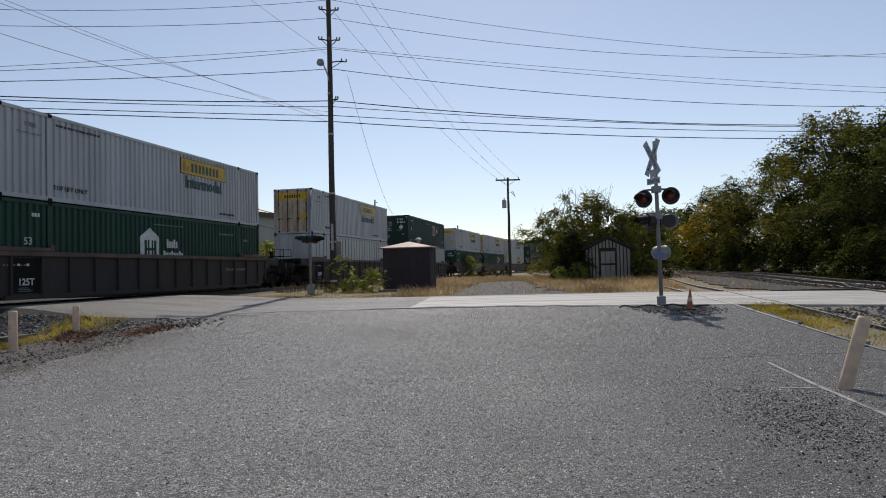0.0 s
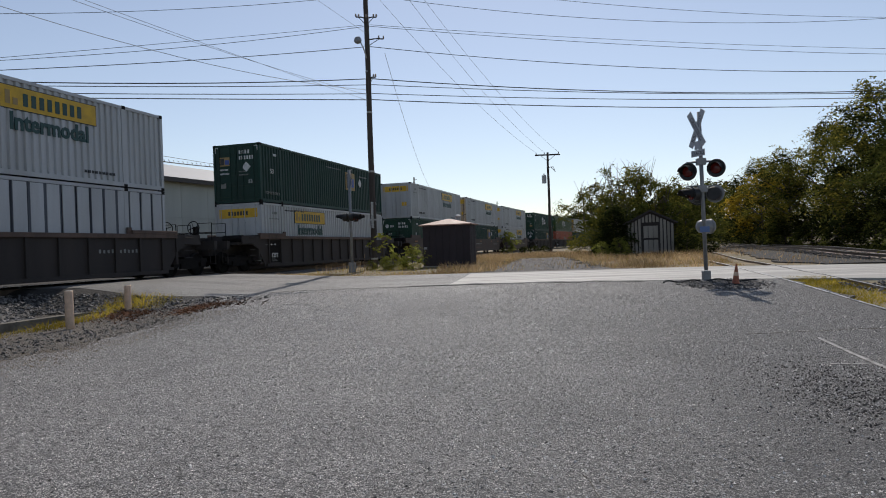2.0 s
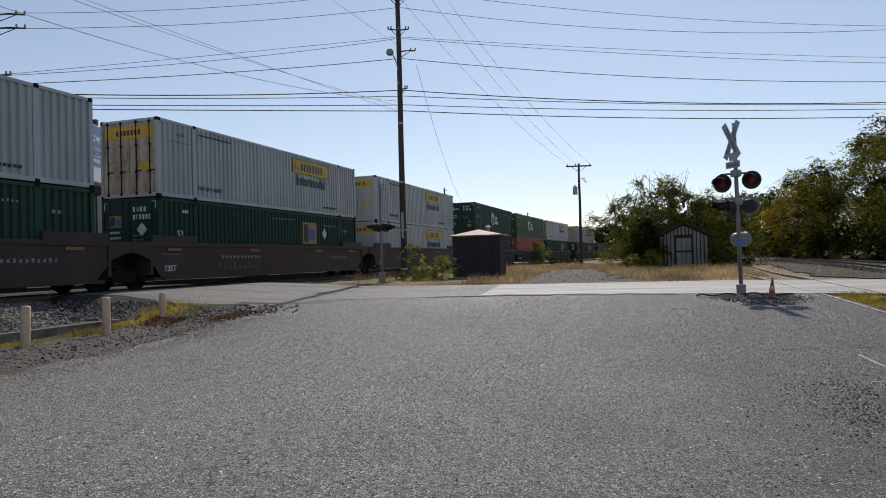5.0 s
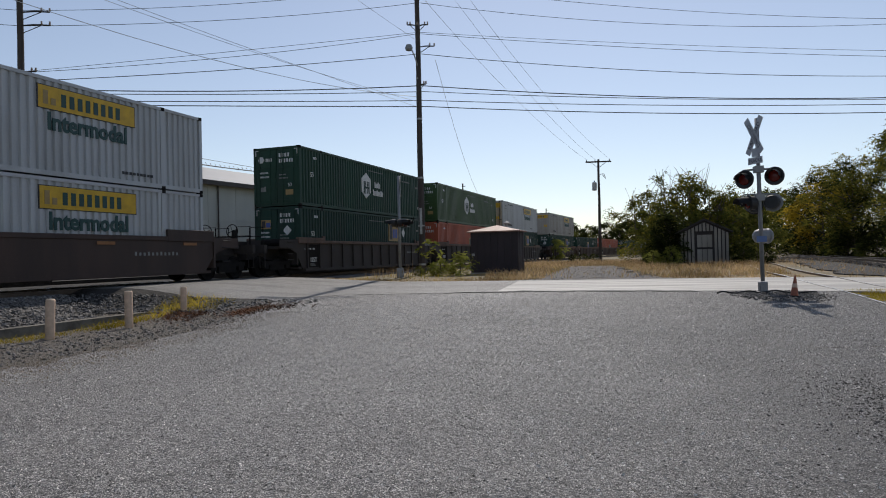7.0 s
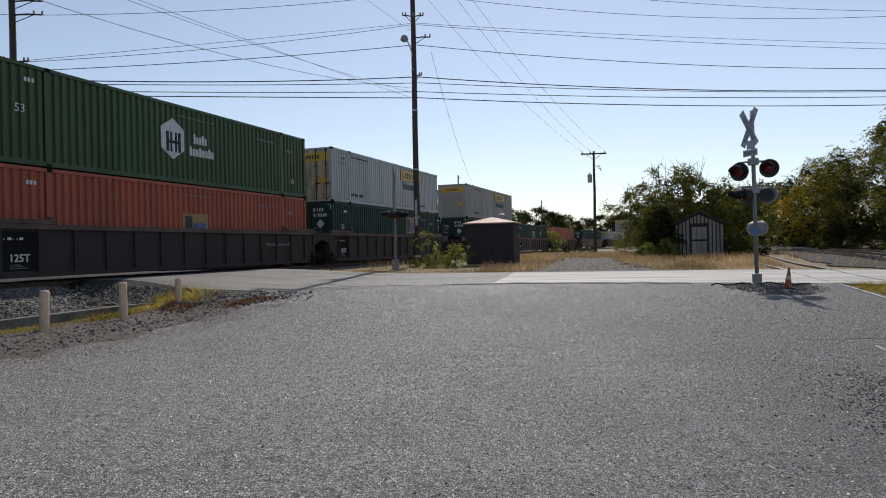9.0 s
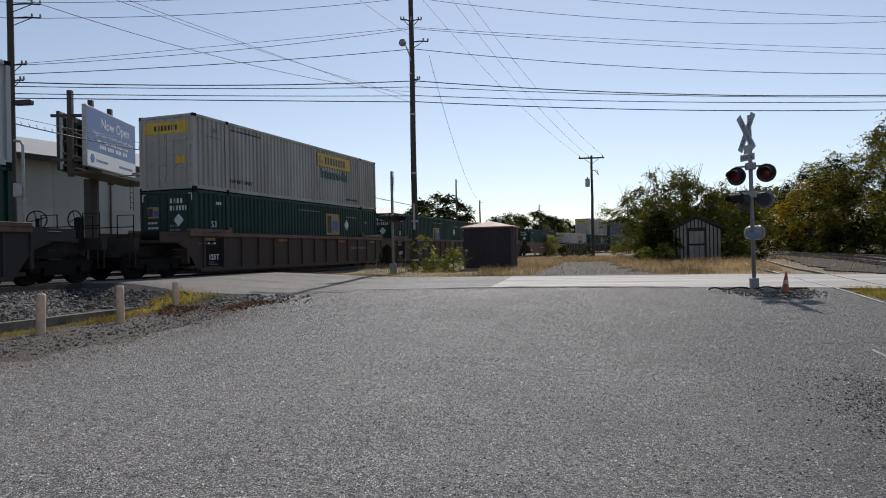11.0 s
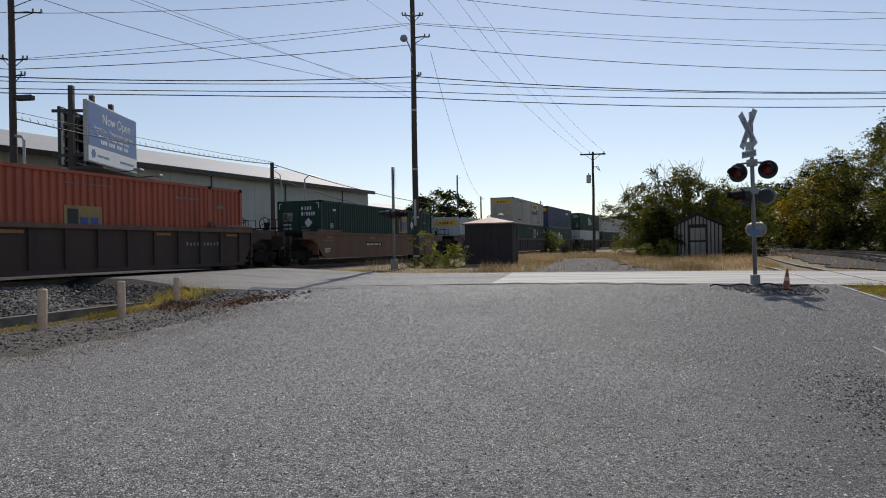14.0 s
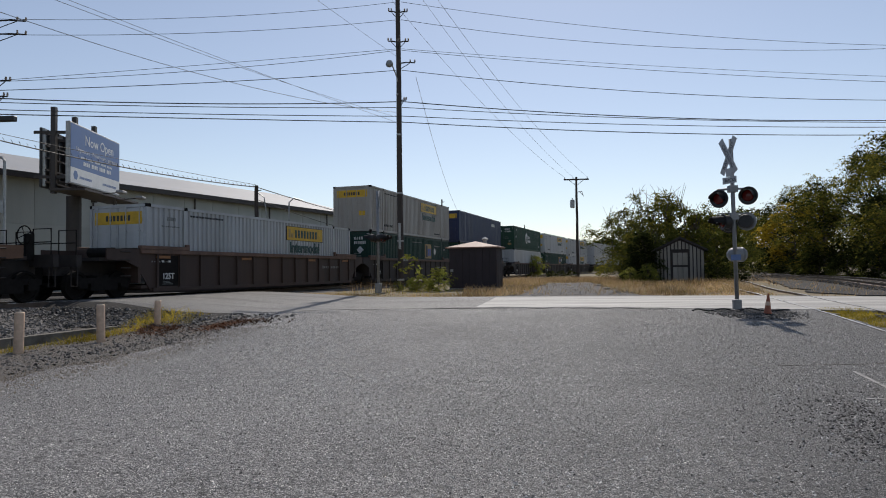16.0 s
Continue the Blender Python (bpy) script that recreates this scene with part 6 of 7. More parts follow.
# ---------------------------------------------------------------- warehouse and billboard


def build_warehouse():
    h = 8.0
    p0, p1 = Vector((*polar(-39.75, 48.0), 0)), Vector((*polar(-13.3, 76.0), 0))
    d = (p1 - p0)
    start = p0 - d.normalized() * 40
    L = d.length + 40
    az = math.degrees(math.atan2(d.y, d.x))
    wh = tagged(empty("warehouse", pose(start.x, start.y, 0.55, 0, 0, az)), "long pale metal warehouse with low gabled roof", "warehouse")
    D, rise = 22.0, 2.9
    H = h - 0.55
    bm = bmesh.new()
    f = [(0, 0.1, 0), (0, D, 0), (0, D, H), (0, D / 2, H + rise - 0.1), (0, 0.1, H)]
    a = [bm.verts.new(v) for v in f]
    b = [bm.verts.new((L - 0.05, v[1], v[2])) for v in f]
    bm.faces.new(a)
    bm.faces.new(b[::-1])
    for i in range(5):
        bm.faces.new((a[i], a[(i + 1) % 5], b[(i + 1) % 5], b[i]))
    bmesh.ops.recalc_face_normals(bm, faces=bm.faces[:])
    part("core", bm, "wall", wh)
    n = int(L / 3.0)
    me = to_mesh("wall_panel", bbox(0.012, L / n - 0.012, 0.02, 0.09, 0.0, H * 0.58 - 0.02))
    me2 = to_mesh("wall_panel", bbox(0.012, L / n - 0.012, 0.05, 0.09, H * 0.58, H - 0.05))
    for i in range(n):
        share("wall_panel", me, "wall", wh, pose(i * L / n, 0, 0))
        share("wall_panel", me2, "wall", wh, pose(i * L / n, 0, 0))
    for s, y0, y1 in ((0, -0.5, D / 2), (1, D + 0.5, D / 2)):
        bm = bmesh.new()
        z0 = H - 0.1
        q = [(-0.4, y0, z0), (L + 0.4, y0, z0), (L + 0.4, y1, H + rise), (-0.4, y1, H + rise)]
        u = [bm.verts.new(v) for v in q]
        w = [bm.verts.new((v[0], v[1], v[2] + 0.16)) for v in q]
        bm.faces.new(u)
        bm.faces.new(w)
        for i in range(4):
            bm.faces.new((u[i], u[(i + 1) % 4], w[(i + 1) % 4], w[i]))
        bmesh.ops.recalc_face_normals(bm, faces=bm.faces[:])
        part("roof_slope", bm, "roof", wh, "pale metal roof slope")
    part("gutter", bbox(-0.4, L + 0.4, -0.66, -0.502, H - 0.32, H + 0.04), "roofedge", wh, "dark brown gutter")
    for i in range(0, n, 3):
        part("downpipe", tube(bmesh.new(), [(i * L / n + 1, -0.06, 0), (i * L / n + 1, -0.06, H - 0.3)], 0.06, 8), "roofedge", wh)
    # lower building beyond
    x, y = polar(-10.5, 105)
    b2 = tagged(empty("far_building", pose(x, y, 0.7, 0, 0, az)), "low distant building with pale metal roof", "building")
    part("wall", bbox(-12, 9, 0, 14, 0, 6.4), "wall", b2)
    bm = bmesh.new()
    q = [bm.verts.new(v) for v in ((-13, -0.5, 6.4), (9.6, -0.5, 6.4), (9.6, 7, 8.4), (-13, 7, 8.4), (9.6, 14.5, 6.4), (-13, 14.5, 6.4))]
    bm.faces.new((q[0], q[1], q[2], q[3]))
    bm.faces.new((q[3], q[2], q[4], q[5]))
    bm.faces.new((q[1], q[4], q[2]))
    bm.faces.new((q[0], q[3], q[5]))
    bm.faces.new((q[0], q[5], q[4], q[1]))
    part("roof", bm, "roof", b2)


build_warehouse()


def build_billboard():
    pl, pr = Vector((*polar(-34.83, 39.6), 0)), Vector((*polar(-31.46, 45.4), 0))
    d = pr - pl
    W, Hh = d.length, 3.25
    az = math.degrees(math.atan2(d.y, d.x))
    z0 = 39.6 * math.tan(radians(6.93)) + 1.6
    bb = tagged(empty("billboard", pose(pl.x, pl.y, 0, 0, 0, az)), "two-sided billboard on dark steel column, blue and white face", "billboard")
    part("panel", bbox(0, W, 0.0, 0.22, z0, z0 + Hh, 0.02), "steel", bb, "grey edged sign panel")
    face = part("face", bbox(0.08, W - 0.08, -0.012, 0.0, z0 + Hh * 0.27, z0 + Hh - 0.08), "signblue", bb, "blue printed face")
    part("face_strip", bbox(0.08, W - 0.08, -0.012, 0.0, z0 + 0.08, z0 + Hh * 0.27 - 0.004), "white", bb, "white printed strip")

    def at(x, z):
        return Matrix(((1, 0, 0, x), (0, 0, -1, -0.016), (0, 1, 0, z), (0, 0, 0, 1)))
    lettering("lettering", "Now Open", 0.80, "white", face, at(W * 0.56, z0 + Hh * 0.70), 0.004)
    lettering("lettering", "Urgent care - Primary care - and more", 0.33, "white", face, at(W * 0.52, z0 + Hh * 0.555), 0.004)
    for (u0, u1, z, hh, n) in ((0.2, 0.82, 0.45, 0.035, 24), (0.24, 0.8, 0.345, 0.065, 18)):
        bm = bmesh.new()
        w = (u1 - u0) * W / n
        for i in range(n):
            if i % 5 != 4:
                box(bm, u0 * W + i * w, u0 * W + (i + 0.7) * w, -0.02, -0.01, z0 + Hh * z, z0 + Hh * (z + hh))
        part("small_print", bm, "white", face)
    bm = lathe(bmesh.new(), [(0.26, 0), (0.26, 0.006), (0.1, 0.006)], pose(W * 0.1, -0.013, z0 + Hh * 0.15, 90, 0, 0), 6)
    part("emblem", bm, "signblue", bb)
    for u0, u1, n in ((0.17, 0.4, 10), (0.62, 0.92, 14)):
        bm = bmesh.new()
        w = (u1 - u0) * W / n
        for i in range(n):
            box(bm, u0 * W + i * w, u0 * W + (i + 0.7) * w, -0.018, -0.01, z0 + Hh * 0.11, z0 + Hh * 0.15)
        part("small_print", bm, "signblue", bb)
    # second panel, seen from behind, with its bearers
    back = part("back_panel", bbox(1.7, W + 1.6, 2.25, 2.38, z0, z0 + Hh), "blackmetal", bb, "dark back of the second panel")
    for i in range(9):
        a = 1.75 + i * (W - 0.3) / 8
        part("stringer", bbox(a, a + 0.12, 2.10, 2.25, z0 + 0.05, z0 + Hh - 0.05), "steel" if i < 2 else "roofedge", back)
    for i in range(5):
        z = z0 + 0.25 + i * 0.66
        part("cross_bearer", bbox(1.75, W + 1.5, 2.02, 2.10, z, z + 0.09), "roofedge", back)
    for a in (0.35, W * 0.42, W * 0.8):
        part("upright", bbox(a, a + 0.24, 0.9, 1.14, z0 - 0.5, z0 + Hh + 0.8), "roofedge", bb)
        part("strut", bbox(a + 0.06, a + 0.18, 0.22, 2.02, z0 + 0.3, z0 + 0.45), "roofedge", bb)
        part("strut", bbox(a + 0.06, a + 0.18, 0.22, 2.02, z0 + Hh - 0.6, z0 + Hh - 0.45), "roofedge", bb)
    part("catwalk", bbox(-0.3, W + 0.6, -0.9, 0.9, z0 - 0.42, z0 - 0.30), "roofedge", bb, "dark steel catwalk")
    part("column", tube(bmesh.new(), [(W * 0.42, 1.0, 0.2), (W * 0.42, 1.0, z0 - 0.42)], 0.38, 16), "roofedge", bb, "thick dark steel column")
    for a in (W * 0.3, W * 0.75):
        fl = part("floodlight_arm", tube(bmesh.new(), [(a, -0.8, z0 - 0.36), (a, -1.7, z0 - 0.30)], 0.03, 6), "roofedge", bb)
        part("floodlight", bbox(a - 0.3, a + 0.3, -2.05, -1.65, z0 - 0.36, z0 - 0.2, 0.04), "alum", fl)
    for dz in range(5):
        part("ladder_rung", bbox(W * 0.62, W * 0.62 + 0.45, -0.62, -0.59, z0 - 0.75 - dz * 0.3, z0 - 0.72 - dz * 0.3), "roofedge", bb)
    for a in (0.0, 0.45):
        part("ladder_rail", bbox(W * 0.62 + a - 0.02, W * 0.62 + a + 0.02, -0.62, -0.59, z0 - 2.1, z0 - 0.42), "roofedge", bb)


build_billboard()

# ---------------------------------------------------------------- trees, shrubs, grass, stones
rng = np.random.default_rng(7)


def leaf_cloud(centres, radii, per, size, mat, name, parent, droop=0.25):
    """Drooping sprays of leaflets that spread out of the clumps of a crown."""
    vs, fs = [], []
    ts = np.linspace(0.22, 1.0, 8)
    for c, r in zip(centres, radii):
        k = max(3, int(per * (0.6 + 0.8 * rng.random()) / 8))
        out = np.array([c[0], c[1], 0.0])
        out = out / (np.linalg.norm(out) + 1e-6)
        dirs = rng.normal(size=(k, 3)) + out * 0.4 + np.array([0, 0, 0.55])
        dirs[:, 2] = np.abs(dirs[:, 2]) * 0.9 - 0.25
        dirs /= np.linalg.norm(dirs, axis=1)[:, None]
        length = r * (0.55 + 0.85 * rng.random(k))
        root = np.asarray(c) + rng.normal(size=(k, 3)) * r * 0.22
        side = np.cross(dirs, np.array([0, 0, 1.0]) + 0.3 * rng.normal(size=(k, 3)))
        side /= np.linalg.norm(side, axis=1)[:, None] + 1e-9
        for q, t in enumerate(ts):
            pos = root + dirs * (length * t)[:, None] - np.array([0, 0, 1.0]) * ((0.35 + droop) * length * t * t)[:, None]
            sgn = 1 if q % 2 else -1
            a = side * sgn + dirs * 0.55 + rng.normal(size=(k, 3)) * 0.28 - np.array([0, 0, droop])
            a /= np.linalg.norm(a, axis=1)[:, None]
            b = np.cross(a, rng.normal(size=(k, 3)) * 0.6 + np.array([0, 0, 1.0]))
            b /= np.linalg.norm(b, axis=1)[:, None] + 1e-9
            n = np.cross(a, b)
            s = size * (0.6 + 0.7 * rng.random(k))[:, None]
            quad = np.stack([pos, pos + a * s * 0.5 + b * s * 0.27 + n * s * 0.08, pos + a * s, pos + a * s * 0.5 - b * s * 0.27 + n * s * 0.08], axis=1)
            base = len(vs)
            vs += quad.reshape(-1, 3).tolist()
            fs += [(base + 4 * i, base + 4 * i + 1, base + 4 * i + 2, base + 4 * i + 3) for i in range(k)]
    return from_arrays(name, vs, fs, mat, parent)


def tree(name, label, h, spread, crown_from, clumps, per, leaf, mat, trunk_r=0.16, category="tree", twigs=0, clump_r=0.75, mats2=None):
    """A tapered trunk, forked limbs that end in the clumps of the crown, and loose leaves."""
    t = tagged(empty(name), label, category)
    bm = bmesh.new()
    top = h * 0.8
    spine = [Vector((0.12 * h * 0.1 * math.sin(i * 1.1 + h), 0.1 * h * 0.1 * math.cos(i * 0.9 + h), top * i / 7)) for i in range(8)]
    tube(bm, spine, trunk_r, 8, 0.03)
    trunk = part("trunk", bm, "bark", t)
    centres, radii = [], []
    bl = bmesh.new()
    for i in range(clumps):
        zf = crown_from + (1 - crown_from) * (i + 0.5) / clumps
        mid = (zf - crown_from) / (1 - crown_from)
        w = spread * (0.50 + 0.75 * math.sin(math.pi * min(1, 0.12 + mid * 0.80))) * (0.45 + 0.6 * rng.random())
        if mid > 0.85:
            w *= 0.55
        ang = i * 2.399 + rng.normal() * 0.5
        c = Vector((w * math.cos(ang), w * math.sin(ang), h * zf * (0.93 + 0.1 * rng.random())))
        centres.append(c)
        radii.append(clump_r * (0.6 + 0.8 * rng.random()))
        if i % 2 == 0:
            k = min(7, max(1, int(7 * (c.z * 0.7) / top)))
            s = spine[k]
            m = s.lerp(c, 0.55) + Vector((0, 0, -0.06 * (c - s).length))
            tube(bl, [s, m, c], trunk_r * 0.35, 5, 0.012)
    for i in range(twigs):
        ang, w = rng.random() * 6.28, spread * rng.random() * 0.8
        s = Vector((w * math.cos(ang), w * math.sin(ang), h * 0.7))
        tube(bl, [s, s + Vector((rng.normal() * 0.3, rng.normal() * 0.3, h * 0.2)), s + Vector((rng.normal() * 0.6, rng.normal() * 0.6, h * (0.35 + 0.1 * rng.random())))], 0.035, 4, 0.008)
    tagged(part("limb", bl, "bark", t), "", "", "", "stuff")
    if mats2:
        k = int(len(centres) * 0.72)
        order = rng.permutation(len(centres))
        a, b = order[:k], order[k:]
        tagged(leaf_cloud([centres[j] for j in a], [radii[j] for j in a], per, leaf, mat, "crown", t), "", "", "", "stuff")
        tagged(leaf_cloud([centres[j] for j in b], [radii[j] for j in b], per, leaf, mats2, "crown", t, 0.1), "leaves of a second tone", "", "", "stuff")
    else:
        tagged(leaf_cloud(centres, radii, per, leaf, mat, "crown", t), "", "", "", "stuff")
    return t


def put(t, x, y, turn=0.0, s=1.0):
    return pose(x, y, ground_z(x, y) - 0.08, 0, 0, turn) @ Matrix.Diagonal((s, s, s, 1))


# leaf_dark clumps put the crowns' inner shade into leaf colour
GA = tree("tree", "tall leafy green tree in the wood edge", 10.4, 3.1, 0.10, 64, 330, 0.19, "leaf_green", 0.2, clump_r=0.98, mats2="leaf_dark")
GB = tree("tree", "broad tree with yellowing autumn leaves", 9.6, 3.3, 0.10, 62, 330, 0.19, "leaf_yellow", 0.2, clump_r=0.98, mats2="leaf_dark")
GC = tree("tree", "leafy tree in the wood edge with shade in its dark leaf colour", 9.8, 3.0, 0.06, 66, 330, 0.19, "leaf_dark", 0.18, clump_r=0.98, mats2="leaf_green")
GA.matrix_basis = put(GA, 22.3, 32.5, 0, 0.84)
GB.matrix_basis = put(GB, 27.2, 46.5, 0, 1.06)
GC.matrix_basis = put(GC, 23.6, 36.8, 0, 0.85)
for src, x, y, turn, s in ((GC, 20.9, 28.0, 60, 0.82), (GB, 24.4, 41.5, 200, 0.95), (GB, 25.9, 51.0, 140, 0.84), (GB, 24.5, 55.0, 30, 0.74), (GA, 27.5, 60.5, 250, 0.84), (GB, 27.0, 67.0, 310, 0.80),
                           (GC, 30.0, 72.0, 80, 0.84), (GA, 30.0, 80.0, 20, 0.79), (GC, 33, 92, 150, 0.79), (GC, 27.0, 35.0, 120, 0.90), (GC, 28.5, 44.0, 270, 0.97), (GA, 30.5, 54.0, 0, 0.84), (GC, 25.0, 28.5, 10, 0.84), (GC, 33, 64, 60, 0.80), (GA, 26, 23, 99, 0.84), (GC, 31, 26, 9, 0.84)):
    copy_thing(src, put(src, x, y, turn, s))
# shrubs at the foot of the wood, leaves darkened for the shade there
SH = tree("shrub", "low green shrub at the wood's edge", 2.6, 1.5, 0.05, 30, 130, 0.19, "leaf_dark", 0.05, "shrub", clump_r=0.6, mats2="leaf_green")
SH.matrix_basis = put(SH, 19.6, 29.5, 0, 0.8)
for x, y, turn, s in ((20.5, 33, 70, 0.7), (21.7, 37, 150, 0.9), (22.0, 42.5, 20, 1.0), (22.8, 48, 90, 0.8), (23.4, 53.5, 200, 1.1), (25.2, 60, 300, 1.0), (26, 67, 33, 1.2), (28, 76, 10, 1.4), (21.5, 26.0, 240, 0.8), (24, 24, 110, 1.0)):
    copy_thing(SH, put(SH, x, y, turn, s))
# overgrown clump behind the shed
BA = tree("overgrown_tree", "vine-covered shrubby tree behind the shed with bare twigs on top", 6.1, 2.6, 0.10, 32, 190, 0.19, "leaf_yellow", 0.12, "tree", 12, 0.78, "leaf_green")
BB = tree("overgrown_tree", "vine-covered shrubby tree with open crown beside the shed", 5.2, 2.3, 0.06, 36, 180, 0.18, "leaf_green", 0.12, "tree", 9, 0.75, "leaf_yellow")
BA.matrix_basis = put(BA, 10.4, 50.0, 0, 1.0)
BB.matrix_basis = put(BB, 13.4, 50.2, 0, 1.0)
for src, x, y, turn, s in ((BA, 8.3, 51.5, 130, 0.82), (BB, 15.6, 52.5, 80, 0.92), (BB, 17.4, 56, 200, 0.8), (BA, 12.0, 52.5, 260, 1.02), (BB, 8.9, 45.6, 40, 0.66), (BB, 9.3, 47.6, 140, 0.85), (BB, 13.2, 48.6, 300, 0.72), (BA, 19.5, 63, 20, 0.9)):
    copy_thing(src, put(src, x, y, turn, s))
# trees beyond the line and far off
FT = tree("tree", "dark distant leafy tree beyond the railway", 9.4, 3.4, 0.2, 46, 180, 0.40, "leaf_dark", 0.2, "tree", 0, 1.15, "leaf_green")
FT.matrix_basis = put(FT, *polar(-6.9, 98), 0, 0.98)
for a, d, turn, s in ((-8.2, 100, 120, 0.9), (-5.2, 102, 50, 0.72), (-2.2, 118, 220, 0.75), (-0.6, 125, 30, 0.82), (0.9, 128, 300, 0.88), (2.3, 135, 80, 0.82), (3.2, 140, 20, 0.78), (5.0, 190, 10, 0.9), (6.2, 196, 140, 1.0), (7.3, 190, 260, 0.95), (8.3, 200, 60, 1.05), (3.8, 195, 200, 0.8),
                      (9.6, 185, 310, 1.1), (-1.4, 190, 90, 0.9), (11, 150, 20, 1.0), (13, 140, 75, 1.0), (15, 130, 160, 1.0), (17, 130, 280, 1.1), (19, 120, 0, 1.1)):
    copy_thing(FT, put(FT, *polar(a, d), turn, s))
YB = tree("shrub", "bright yellow-green shrub by the warehouse corner", 3.9, 1.7, 0.05, 34, 110, 0.26, "leaf_bright", 0.08, "shrub", 0, 0.7)
YB.matrix_basis = put(YB, *polar(-14.6, 61), 0, 1.0)
copy_thing(YB, put(YB, *polar(-16.2, 57), 90, 0.95))
copy_thing(YB, put(YB, *polar(2.0, 92), 40, 0.75))
copy_thing(YB, put(YB, *polar(-3.3, 96), 140, 1.25))
# weeds by the pole and hut
WD = tree("weed_bush", "bright green weed bush beside the road", 1.15, 0.55, 0.02, 24, 64, 0.11, "leaf_bright", 0.02, "weeds", 0, 0.28)
WD.matrix_basis = put(WD, *polar(-6.05, 33.8), 0, 1.0)
for a, d, turn, s in ((-7.75, 33.6, 80, 0.72), (-8.4, 34.2, 200, 0.6), (-6.9, 34.6, 150, 0.5), (-9.6, 34.8, 40, 0.45)):
    copy_thing(WD, put(WD, *polar(a, d), turn, s))
SU = tree("sumac", "slender yellow-green sapling beside the utility pole", 2.0, 0.5, 0.45, 8, 16, 0.2, "leaf_bright", 0.02, "sapling", 0, 0.22)
SU.matrix_basis = put(SU, *polar(-8.6, 35.2), 0, 1.0)
for i in range(3):
    copy_thing(SH, put(SH, *polar(3.4 + i * 0.9, 60 + 2 * i), 50 * i, 0.36))
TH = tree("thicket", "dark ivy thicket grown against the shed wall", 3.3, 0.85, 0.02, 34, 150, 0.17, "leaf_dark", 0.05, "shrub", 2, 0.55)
TH.matrix_basis = put(TH, *polar(11.15, 44.2), 0, 0.95)
copy_thing(TH, put(TH, *polar(10.2, 45.4), 130, 0.62))
GY = tree("tree", "small tree with golden yellow autumn leaves", 6.4, 1.9, 0.25, 26, 200, 0.24, "leaf_gold", 0.12, clump_r=0.85)
GY.matrix_basis = put(GY, 25.4, 62.6, 0, 1.0)
copy_thing(SH, put(SH, *polar(9.6, 42.8), 10, 0.30))
copy_thing(SH, put(SH, *polar(16.6, 43.5), 10, 0.6))
copy_thing(SH, put(SH, *polar(17.6, 45.5), 100, 0.75))
copy_thing(WD, put(WD, *polar(11.3, 42.6), 20, 1.0))
copy_thing(WD, put(WD, *polar(9.9, 42.3), 120, 0.8))


def blades(name, label, n, where, h0, h1, w, mat, lean=0.35):
    """Loose grass blades, as one piece of stuff."""
    vs, fs = [], []
    tries = 0
    while len(fs) < n and tries < n * 8:
        tries += 1
        p = where()
        if p is None:
            continue
        x, y = p
        dens = noise.noise((x * 0.55, y * 0.55, 5.0))
        if dens < -0.25 and rng.random() < 0.75:
            continue
        h = (h0 + (h1 - h0) * rng.random()) * (0.8 + 0.6 * max(-0.4, dens))
        a = rng.random() * 6.283
        z = ground_z(x, y) - 0.06
        lx, ly = rng.normal() * lean * h, rng.normal() * lean * h
        q = len(vs)
        dx, dy = math.cos(a) * w, math.sin(a) * w
        vs += [(x - dx, y - dy, z), (x + dx, y + dy, z), (x + lx * 0.4 + dx * 0.7, y + ly * 0.4 + dy * 0.7, z + h * 0.6), (x + lx * 0.4 - dx * 0.7, y + ly * 0.4 - dy * 0.7, z + h * 0.6), (x + lx, y + ly, z + h)]
        fs += [(q, q + 1, q + 2, q + 3), (q + 3, q + 2, q + 4)]
    ob = from_arrays(name, vs, fs, mat)
    return tagged(ob, label, "grass", "", "stuff")


def rect(x0, x1, y0, y1, keep=None):
    def f():
        x, y = x0 + (x1 - x0) * rng.random(), y0 + (y1 - y0) * rng.random()
        return (x, y) if keep is None or keep(x, y) else None
    return f


def road_far_y(x):
    for (x0, y0), (x1, y1) in zip(ROAD_FAR, ROAD_FAR[1:]):
        if x0 <= x <= x1:
            return y0 + (y1 - y0) * (x - x0) / (x1 - x0)
    return 27.6


def field(x, y):
    if y < road_far_y(x) + 0.35 or off_of(x, y) > 15.6:
        return False
    if y < 44 and 0.3 + (y - 27) * 0.13 < x < 5.0 and rng.random() < 0.90:
        return False
    if -3.6 < x < -0.5 and 34.6 < y < 37.5:
        return False
    return x < 8.6 + (y - 20) * 0.22


blades("dry_grass", "tall dry straw-coloured grass beyond the road", 52000, rect(-2.2, 14, 27, 62, field), 0.10, 0.46, 0.010, "straw", 0.5)
blades("dry_grass", "short dry grass verge along the road", 11000, rect(-9, 12, 26.3, 31, field), 0.05, 0.17, 0.009, "straw", 0.7)
blades("weeds", "green weeds among dry grass", 7000, rect(-8, 14, 27, 48, field), 0.07, 0.28, 0.008, "grass", 0.6)
blades("weed_stalks", "tall brown weed stalks by the crossing signal", 320, rect(-8.0, -5.6, 31.0, 34.5, field), 0.3, 0.95, 0.006, "straw", 0.12)


def in_siding(x, y):
    c = 7.9 + (y - 10) * 0.1
    return abs(x - c) < 0.62


blades("track_grass", "yellow-green grass between the siding rails", 9000, rect(7, 10, 12.0, 19.4, in_siding), 0.05, 0.17, 0.009, "grass", 0.6)
blades("verge_grass", "green-yellow weeds along the ballast wall", 6000, rect(-12.2, -9.6, 8.5, 18.6, lambda x, y: -10.85 - (14 - y) * 0.16 < x < -9.9 - (16 - y) * 0.13), 0.06, 0.24, 0.011, "grass", 0.6)
